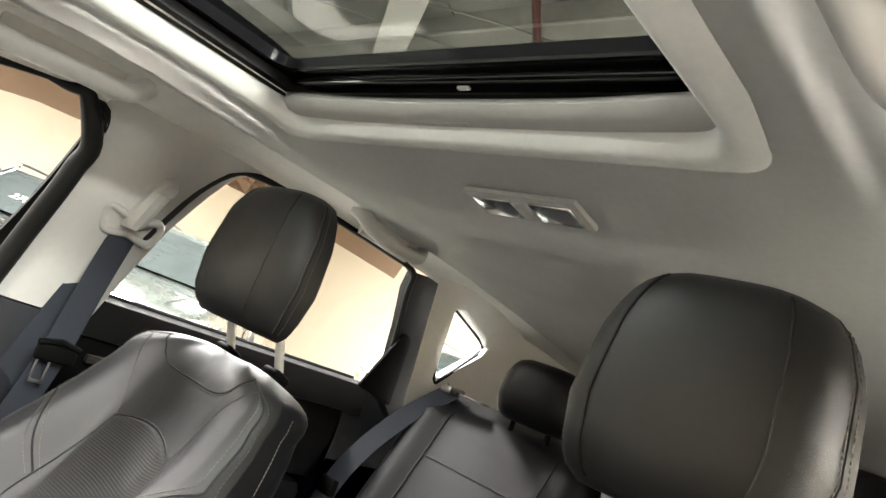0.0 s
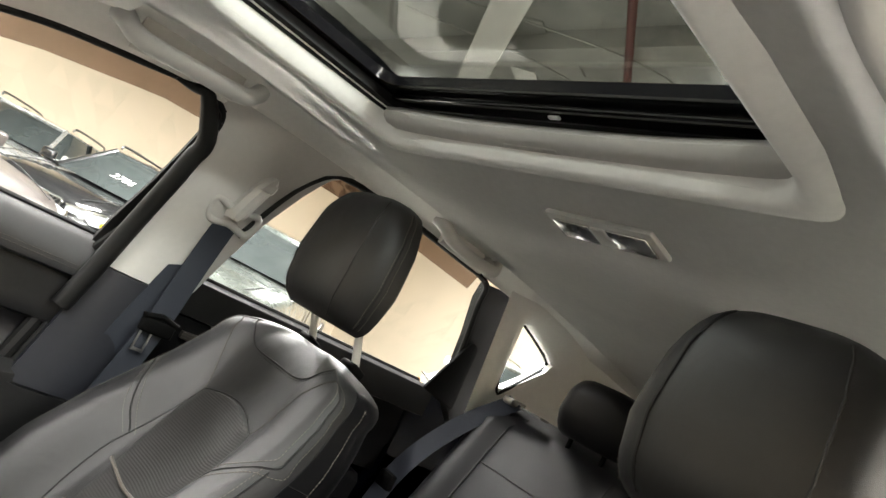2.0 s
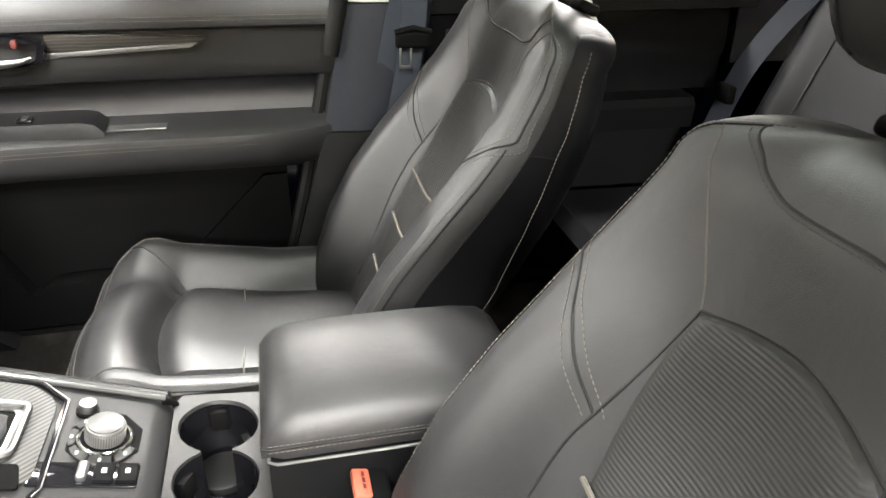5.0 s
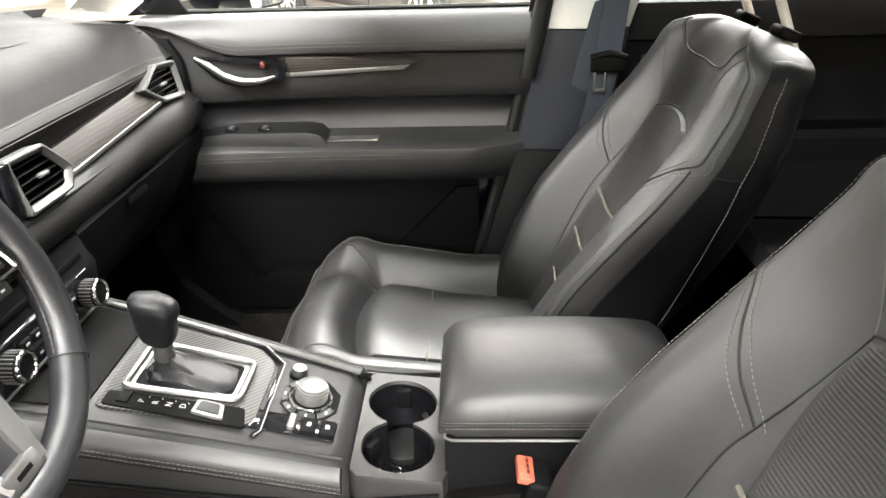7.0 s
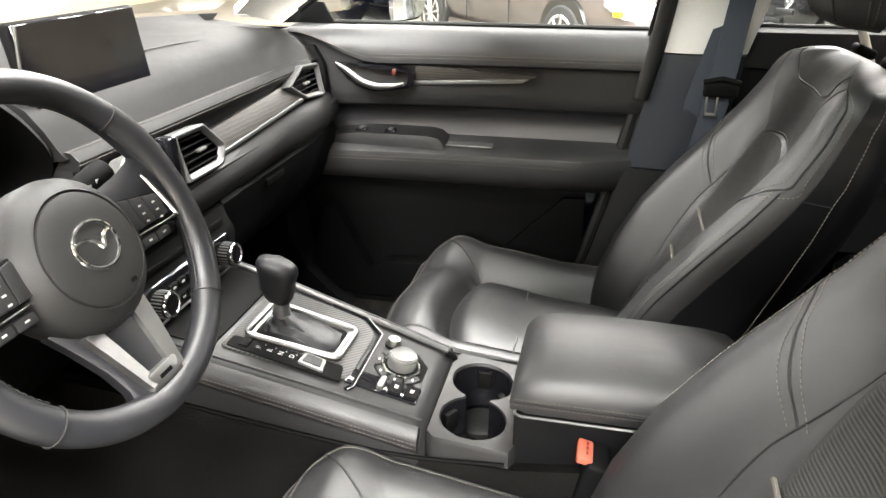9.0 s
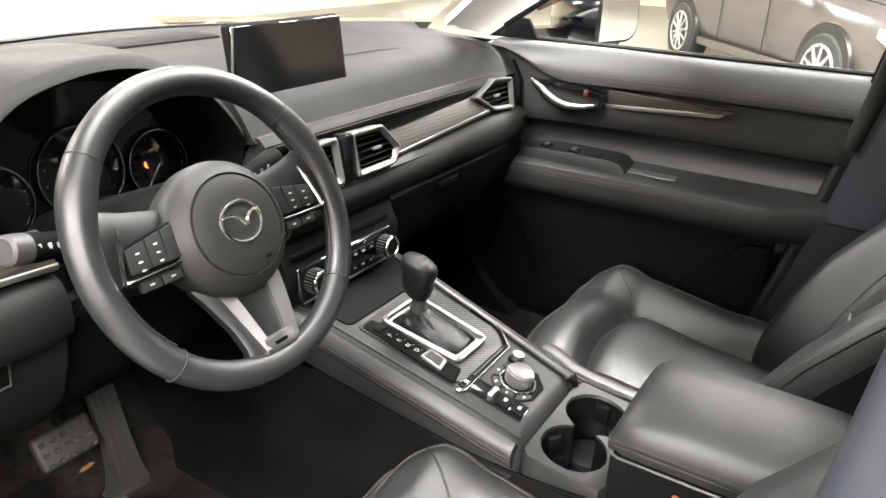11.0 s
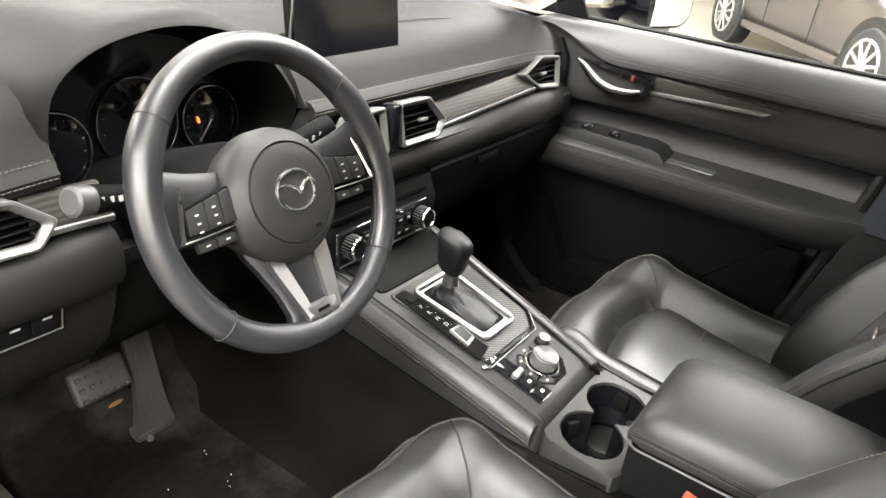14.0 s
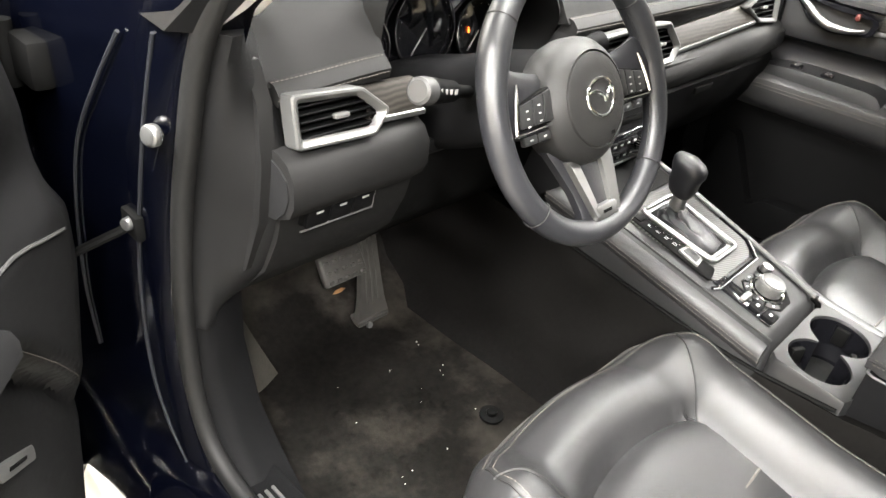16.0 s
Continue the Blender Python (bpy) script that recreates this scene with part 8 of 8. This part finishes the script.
def sun_visor(s):
    v = thing("sun_visor", (s * 0.36, 0.16, 1.44), "grey cloth sun visor folded against the headliner", "sun visor", "sun visors")
    def zv(x, y):
        return liner(x, min(y, 0.33)) - 0.022 - 0.05 * max(0, y - 0.2)
    poly = round_poly([(0.165, 0.265), (0.160, 0.135), (0.20, 0.082), (0.50, 0.064), (0.535, 0.10), (0.545, 0.25), (0.50, 0.285)], 0.03, 5)
    bm = bmesh.new()
    lo, hi = [], []
    for x, y in poly:
        lo.append(bm.verts.new((s * x, y, zv(x, y) - 0.008)))
        hi.append(bm.verts.new((s * x, y, zv(x, y) + 0.010)))
    f1 = bm.faces.new(lo)
    f2 = bm.faces.new(hi)
    for i in range(len(poly)):
        bm.faces.new((lo[i], lo[(i + 1) % len(poly)], hi[(i + 1) % len(poly)], hi[i]))
    bmesh.ops.bevel(bm, geom=list(f1.edges) + list(f2.edges), offset=0.006, segments=3, affect="EDGES", profile=0.5)
    part("flap", bm, LINING, v, "padded grey cloth flap")
    part("pivot", tube([(s * 0.50, 0.292, 1.405), (s * 0.56, 0.285, 1.400)], 0.008, 8), TRIM, v)
    def tag(x0, x1, y0, y1, mat, nm, label, h):
        g = bmesh.new()
        q = [g.verts.new((s * x, y, zv(x, y) - 0.0110 - h)) for x, y in ((x0, y0), (x1, y0), (x1, y1), (x0, y1))]
        g.faces.new(q)
        bmesh.ops.solidify(g, geom=g.faces[:], thickness=0.0008)
        part(nm, g, mat, v, label)
    if s < 0:
        tag(0.330, 0.422, 0.112, 0.168, PAPER, "warning_label", "white and yellow airbag warning label", 0)
        tag(0.330, 0.422, 0.112, 0.136, YELLOW, "label_band", "yellow label heading", 0.001)
        word = bpy.data.curves.new("warning_word", "FONT")
        word.body, word.size, word.extrude, word.align_x, word.align_y = "WARNING", 0.0150, 0.0003, "CENTER", "CENTER"
        word.materials.append(MATT)
        wo = new("warning_word", word)
        wo.matrix_world = Matrix.Translation((s * 0.367, 0.124, zv(0.367, 0.124) - 0.0140)) @ Matrix.Rotation(radians(180), 4, "X")
        wo.parent = v
        wo.matrix_parent_inverse = Matrix.Translation(-Vector(v.location))
        tri = bmesh.new()
        tri.faces.new([tri.verts.new((s * x, y, zv(0.411, 0.124) - 0.0138)) for x, y in ((0.420, 0.132), (0.404, 0.132), (0.412, 0.116))])
        bmesh.ops.solidify(tri, geom=tri.faces[:], thickness=0.0006)
        part("label_sign", tri, MATT, v)
        tag(0.220, 0.312, 0.134, 0.182, PAPER, "warning_label", "white label with a small drawing", 0)
        tag(0.220, 0.312, 0.134, 0.140, YELLOW, "label_band", "", 0.001)
        for k in range(3):
            tag(0.337, 0.415, 0.141 + 0.008 * k, 0.144 + 0.008 * k, MATT, "text_bar", "", 0.001)
        tag(0.230, 0.260, 0.145, 0.168, MATT, "picture_bar", "", 0.001)
    else:
        tag(0.225, 0.330, 0.155, 0.220, PAPER, "airbag_label", "small white visor label", 0)
        tag(0.210, 0.232, 0.155, 0.185, YELLOW, "label_band", "yellow end of the label", 0)


sun_visor(1)
sun_visor(-1)
rm = thing("rear_view_mirror", (0.0, 0.42, 1.36), "black framed interior rear view mirror", "mirror")
mp_ = round_poly([(-0.125, -0.028), (0.125, -0.028), (0.118, 0.034), (-0.118, 0.034)], 0.024, 5)
RM = Matrix.Translation((0.0, 0.43, 1.35)) @ Matrix.Rotation(radians(-18), 4, "Z") @ Matrix.Rotation(radians(84), 4, "X")
part("housing", slab(mp_, -0.026, 0.0, 0.0, m=RM), MATT, rm)
part("glass", slab(inset_poly(mp_, 0.005), 0.0005, 0.002, m=RM), MIRROR, rm)
part("stem", tube([(0.0, 0.45, 1.36), (0.0, 0.47, 1.40), (0.0, 0.455, 1.425)], 0.010, 8), MATT, rm)

# ---- garage fittings ----
for lx, ly in LAMP_SPOTS:
    f = thing("ceiling_light", (lx, ly, CEIL - 0.4), "long white ceiling light hung on two rods", "ceiling light", "garage ceiling lights")
    part("housing", box((lx, ly, CEIL - 0.36), (0.30, 2.5, 0.06), 0.02), WHITE, f)
    part("tube_lamp", tube([(lx - 0.07, ly - 1.18, CEIL - 0.405), (lx - 0.07, ly + 1.18, CEIL - 0.405)], 0.014, 8), TUBE, f, "glowing tube")
    part("tube_lamp", tube([(lx + 0.07, ly - 1.18, CEIL - 0.405), (lx + 0.07, ly + 1.18, CEIL - 0.405)], 0.014, 8), TUBE, f, "glowing tube")
    for dy in (-0.9, 0.9):
        part("rod", tube([(lx, ly + dy, CEIL - 0.34), (lx, ly + dy, CEIL + 0.02)], 0.008, 6), MATT, f)
for k, y in enumerate((-8.4, -5.6, -2.8, 0.0, 2.8, 5.6)):
    tagged(part("ceiling_beam_%d" % (k + 1), box(((X0 + X1) / 2, y - 1.4, CEIL - 0.10), (X1 - X0, 0.30, 0.24), 0.02), SLAB), "rough grey concrete ceiling beam", "beam", kind="structure")


def run_box(a, b, w, h, mat):
    a, b = Vector(a), Vector(b)
    d = b - a
    return box((a + b) / 2, (d.length, w, h), 0.01, 1, Matrix.Rotation(math.atan2(d.y, d.x), 3, "Z"))


tagged(part("ceiling_duct", run_box((3.0, -2.2, 4.26), (8.4, -5.95, 4.26), 0.34, 0.12, WHITE), surface("flaking_white_paint", (0.46, 0.455, 0.44), 0.6, grain=0.6, scale=30, vary=0.25, patch=9)), "long white flaking painted ceiling duct", "duct")
tagged(part("sprinkler_pipe", tube([(1.6, -1.0, 4.30), (5.6, -7.0, 4.30)], 0.04, 12), PIPE_RED), "dull red painted sprinkler pipe under the ceiling", "pipe")
for k in range(2):
    tagged(part("ceiling_cable", tube(smooth_line([(2.0 + 1.1 * k, -6.6, 4.36), (3.2 + 1.0 * k, -5.4, 4.30), (3.6 + 1.3 * k, -4.3, 4.34), (5.2 + 1.0 * k, -3.2, 4.36)], 8), 0.010, 6), SLAB), "dusty grey cable slung under the ceiling", "cable", "ceiling cables")
rng = random.Random(8)
for k in range(7):
    x, y = rng.uniform(2.5, 8), rng.uniform(-6.5, -2.5)
    tagged(part("ceiling_patch", box((x, y, CEIL - 0.012), (rng.uniform(0.3, 0.9), rng.uniform(0.2, 0.6), 0.03), 0.004, 1, Matrix.Rotation(rng.uniform(0, 3), 3, "Z")), WHITE if k % 2 else SLAB), "rough plaster patch on the ceiling", "plaster patch", "ceiling patches")


# ---- parked cars ----
TYRE = surface("tyre_rubber", (0.016, 0.016, 0.016), 0.75, grain=0.3, scale=60)
ALLOY = surface("alloy_wheel", (0.55, 0.55, 0.56), 0.3, metal=0.9)
LAMP = surface("headlamp_glass", (0.75, 0.78, 0.80), 0.08, metal=0.6)
AMBER = surface("amber_reflector", (0.9, 0.42, 0.02), 0.3)
DGLASS = surface("dark_car_glass", (0.03, 0.035, 0.035), 0.05, rvary=0.02)
GRILLE = surface("dark_grille", (0.012, 0.012, 0.012), 0.35)


def parked_car(label, front, heading, paint, L=4.6, W=1.85, H=1.66, hood=1.0, nose=0.78, rails=True, suv=True, number=False):
    """A parked car; front: middle of its front bumper on the ground; heading: degrees from +y, anticlockwise."""
    c = thing("parked_car", (front[0], front[1], 0), label, "car", "parked cars")
    # drawn with the nose at y = 0 and the tail at y = -L
    def body_row(t):
        y = -L * t
        w = W / 2 * float(np.interp(t, [0, 0.02, 0.06, 0.15, 0.3, 0.7, 0.92, 0.98, 1], [0.72, 0.83, 0.93, 0.985, 1, 1, 0.96, 0.88, 0.80]))
        top = float(np.interp(t, [0, 0.015, 0.04, 0.10, 0.24, 0.30, 0.8, 0.95, 1], [nose - 0.12, nose, nose + 0.07, hood - 0.07, hood, hood + 0.04, hood + 0.10, hood + 0.08, hood - 0.05]))
        low = float(np.interp(t, [0, 0.05, 0.95, 1], [0.32, 0.22, 0.26, 0.38]))
        row = []
        for x, z in ((-0.62, low), (-0.90, low + 0.05), (-0.97, low + 0.18), (-1.0, (low + top) / 2), (-0.975, top - 0.16), (-0.94, top - 0.07), (-0.86, top - 0.02), (-0.6, top + 0.008), (-0.25, top + 0.022), (0.25, top + 0.022), (0.6, top + 0.008), (0.86, top - 0.02), (0.94, top - 0.07), (0.975, top - 0.16), (1.0, (low + top) / 2), (0.97, low + 0.18), (0.90, low + 0.05), (0.62, low)):
            row.append((x * w, y, z))
        return row
    ts = [0, 0.012, 0.03, 0.05, 0.08, 0.12, 0.17, 0.22, 0.27, 0.32, 0.4, 0.5, 0.6, 0.7, 0.8, 0.9, 0.95, 0.98, 1.0]
    body = part("body", loft([body_row(t) for t in ts]), paint, c, "", 50)
    a0, a1, b1, b0 = 0.265, 0.43, (0.86 if suv else 0.76), (0.975 if suv else 0.90)
    def cab(t, k):
        """A level of the cabin: k 0 belt, 1 roof edge."""
        yf = -L * (a0 + (a1 - a0) * k)
        yr = -L * (b0 + (b1 - b0) * k)
        hw = W / 2 * (0.90 - 0.20 * k)
        z = hood + 0.05 + (H - 0.07 - hood - 0.05) * k
        return [(-hw * 0.86, yf, z), (0, yf + 0.10 * (1 - k) + 0.03, z), (hw * 0.86, yf, z), (hw, yf - 0.22, z), (hw, (yf + yr) / 2, z), (hw * 0.98, yr + 0.2, z), (hw * 0.8, yr, z), (0, yr - 0.05, z), (-hw * 0.8, yr, z), (-hw * 0.98, yr + 0.2, z), (-hw, (yf + yr) / 2, z), (-hw, yf - 0.22, z)]
    part("cabin_glass", loft([cab(0, k) for k in (0, 0.33, 0.66, 1)]), DGLASS, c, "dark car windows")
    top = cab(0, 1)
    cen = Vector((0, -L * (a1 + b1) / 2, H))
    part("roof", loft([[tuple(Vector(p) * 1 + Vector((0, 0, -0.02))) for p in top], [tuple(Vector(p) + Vector((p[0] * 0.03, 0, 0.012))) for p in top], [tuple(cen + (Vector(p) - cen) * 0.9 + Vector((0, 0, 0.006))) for p in top], [tuple(cen + (Vector(p) - cen) * 0.5 + Vector((0, 0, 0.018))) for p in top]]), paint, c, "", 50)
    lo, hi = cab(0, 0), cab(0, 1)
    for i in (0, 2, 5, 9):
        part("pillar", tube([lo[i], hi[i]], 0.035, 8), paint, c)
    for i in (4, 10):
        part("pillar", tube([Vector(lo[i]) * 1.003, Vector(hi[i]) * 1.003], 0.04, 8), MATT, c)
    for q in (-1, 1):
        part("mirror", merge(box((q * (W / 2 + 0.08), -L * 0.30, hood + 0.12), (0.20, 0.11, 0.15), 0.04, 3), box((q * (W / 2 - 0.02), -L * 0.30, hood + 0.07), (0.12, 0.05, 0.04), 0.01)), paint, c)
        part("window_line", tube([(q * W / 2 * 0.925, -L * 0.32, hood + 0.055), (q * W / 2 * 0.925, -L * 0.9, hood + 0.085)], 0.012, 6), BRIGHT, c)
        if rails:
            part("roof_rail", tube(smooth_line([(q * W / 2 * 0.64, -L * 0.46, H - 0.01), (q * W / 2 * 0.66, -L * 0.50, H + 0.05), (q * W / 2 * 0.66, -L * 0.80, H + 0.05), (q * W / 2 * 0.64, -L * 0.85, H - 0.01)], 4), 0.018, 8), CHROME, c, "satin roof rail")
        hl = part("headlamp", loft([[(q * W / 2 * x, y + 0.02, z) for x, y, z in row] for row in (((0.50, -0.01, nose - 0.06), (0.50, -0.015, nose - 0.15), (0.50, -0.12, nose - 0.10)), ((0.70, -0.04, nose - 0.03), (0.70, -0.05, nose - 0.17), (0.70, -0.2, nose - 0.10)), ((0.90, -0.18, nose + 0.01), (0.90, -0.19, nose - 0.14), (0.80, -0.3, nose - 0.06)), ((0.965, -0.36, nose + 0.03), (0.965, -0.37, nose - 0.04), (0.86, -0.4, nose - 0.02)))]), LAMP, c, "clear headlamp")
        part("reflector", box((q * W / 2 * 0.92, -0.20, nose - 0.10), (0.05, 0.10, 0.05), 0.01), AMBER, hl)
        part("lamp_brow", tube([(q * W / 2 * 0.50, 0.03, nose - 0.05), (q * W / 2 * 0.72, -0.01, nose - 0.02), (q * W / 2 * 0.92, -0.16, nose + 0.02)], 0.012, 6), BRIGHT, hl)
        part("fog_lamp", box((q * W / 2 * 0.72, 0.01, 0.46), (0.22, 0.06, 0.07), 0.02), GRILLE, c)
    # grille with a mesh of bars
    gw, gz0, gz1 = W / 2 * 0.46, nose - 0.36, nose - 0.03
    gr = part("grille", slab(round_poly([(-gw, gz1), (gw, gz1), (gw * 0.80, gz0), (-gw * 0.80, gz0)], 0.05, 4), 0.0, 0.035, m=Matrix(((1, 0, 0, 0), (0, 0, 1, 0.0), (0, 1, 0, 0), (0, 0, 0, 1)))), GRILLE, c, "dark grille with bright mesh")
    part("grille_rim", tube([(x, 0.04, z) for x, z in round_poly([(-gw, gz1), (gw, gz1), (gw * 0.80, gz0), (-gw * 0.80, gz0)], 0.05, 4)], 0.016, 8, closed=True), BRIGHT, gr)
    n = 7
    for k in range(-n, n + 1):
        for sg in (-1, 1):
            x0 = gw * 0.92 * k / n
            x1 = x0 + sg * 0.30
            if abs(x1) < gw * 0.92:
                part("grille_bar", tube([(x0, 0.04, gz0 + 0.02), (x1, 0.04, gz1 - 0.02)], 0.0055, 4), CHROME, gr)
    part("bumper_lip", box((0, 0.0, 0.36), (W * 0.70, 0.10, 0.06), 0.02), GRILLE, c)
    part("plate", box((0, 0.055, 0.50), (0.32, 0.012, 0.12), 0.004), PAPER, c, "white number plate with plain bars")
    part("bonnet_line", tube(smooth_line([(-W / 2 * 0.55, -0.10, nose + 0.06), (-W / 2 * 0.70, -L * 0.14, hood - 0.02), (-W / 2 * 0.78, -L * 0.25, hood + 0.03)], 5), 0.006, 5), SEAM, c)
    part("bonnet_line", tube(smooth_line([(W / 2 * 0.55, -0.10, nose + 0.06), (W / 2 * 0.70, -L * 0.14, hood - 0.02), (W / 2 * 0.78, -L * 0.25, hood + 0.03)], 5), 0.006, 5), SEAM, c)
    for q in (-1, 1):
        for yy in (0.40, 0.60):
            part("door_line", tube([(q * W / 2 * 1.001, -L * yy, 0.35), (q * W / 2 * 1.003, -L * yy, hood - 0.02)], 0.006, 5), SEAM, c)
        part("sill", box((q * W / 2 * 0.965, -L * 0.5, 0.27), (0.05, L * 0.42, 0.09), 0.02), GRILLE if suv else paint, c)
        for yy in (-L * 0.195, -L * 0.80):
            R0 = 0.345 if suv else 0.325
            part("wheel_arch", disc((q * (W / 2 - 0.10), yy, R0 + 0.02), (1, 0, 0), R0 + 0.065, 0.206, 36, 0.01), GRILLE, c, "dark wheel arch")
            wh = part("wheel", merge(disc((q * (W / 2 - 0.085), yy, R0), (1, 0, 0), R0, 0.21, 40, 0.035, 3)), TYRE, c, "black tyre")
            part("hub", disc((q * (W / 2 + 0.018), yy, R0), (1, 0, 0), R0 * 0.66, 0.012, 32, 0.003), GRILLE, wh)
            part("wheel_rim", ring((q * (W / 2 + 0.022), yy, R0), (1, 0, 0), R0 * 0.68, 0.016, 36, 6), ALLOY, wh)
            for k in range(10):
                a = 2 * math.pi * k / 10 + 0.2
                e = Vector((0, math.cos(a), math.sin(a)))
                part("wheel_spoke", tube([Vector((q * (W / 2 + 0.026), yy, R0)) + e * 0.03, Vector((q * (W / 2 + 0.024), yy, R0)) + e * R0 * 0.67], [0.020, 0.014], 5), ALLOY, wh)
            part("wheel_cap", disc((q * (W / 2 + 0.032), yy, R0), (1, 0, 0), 0.05, 0.014, 20, 0.004), ALLOY, wh)
    if number:
        w = bpy.data.curves.new("windscreen_number", "FONT")
        w.body, w.size, w.extrude, w.shear = "2706", 0.17, 0.002, 0.2
        w.materials.append(WHITE)
        wo = new("windscreen_number", w)
        yf, yb = -L * a0, -L * a1
        tilt = math.atan2(H - 0.07 - hood - 0.05, yf - yb)
        wo.matrix_world = Matrix.Translation((front[0], front[1], 0)) @ Matrix.Translation((0.10, yf + 0.095 - 0.30 * (yf - yb), hood + 0.07 + 0.30 * (H - hood - 0.12))) @ Matrix.Rotation(math.pi, 4, "Z") @ Matrix.Rotation(tilt, 4, "X")
        wo.parent = c
        wo.matrix_parent_inverse = Matrix.Translation(-Vector(c.location))
        wo["label"] = "white handwritten stock number"
    return c


def car_at(label, front, heading, paint, **k):
    c = parked_car(label, (0, 0), 0, paint, **k)
    c.location = (front[0], front[1], 0)
    c.rotation_euler = (0, 0, radians(heading))
    return c


BRONZE = surface("bronze_grey_paint", (0.075, 0.064, 0.060), 0.34, metal=0.3, coat=0.6, vary=0.05)
BLACKP = surface("black_car_paint", (0.012, 0.012, 0.013), 0.2, metal=0.2, coat=1.0, vary=0.05)
SILVERP = surface("silver_car_paint", (0.50, 0.50, 0.49), 0.28, metal=0.7, coat=1.0, vary=0.05)
WHITEP = surface("white_car_paint", (0.75, 0.75, 0.73), 0.25, coat=1.0, vary=0.04)
GREENG = surface("grey_green_paint", (0.10, 0.11, 0.10), 0.28, metal=0.6, coat=1.0, vary=0.05)
car_at("bronze-grey saloon parked on the garage floor", (6.05, -0.88), 128.5, BRONZE, L=4.75, H=1.46, hood=0.92, nose=0.72, rails=False, suv=False)
car_at("black estate-like car with mesh grille and a number on its windscreen", (8.4, -1.40), 45, BLACKP, number=True)
car_at("silver car parked behind the others", (10.6, -0.6), 60, SILVERP, H=1.6)
car_at("grey-green car with mesh grille", (5.95, -2.45), 50, GREENG, H=1.64)
car_at("white car parked near the cream wall", (6.6, -7.2), 25, WHITEP, H=1.6)
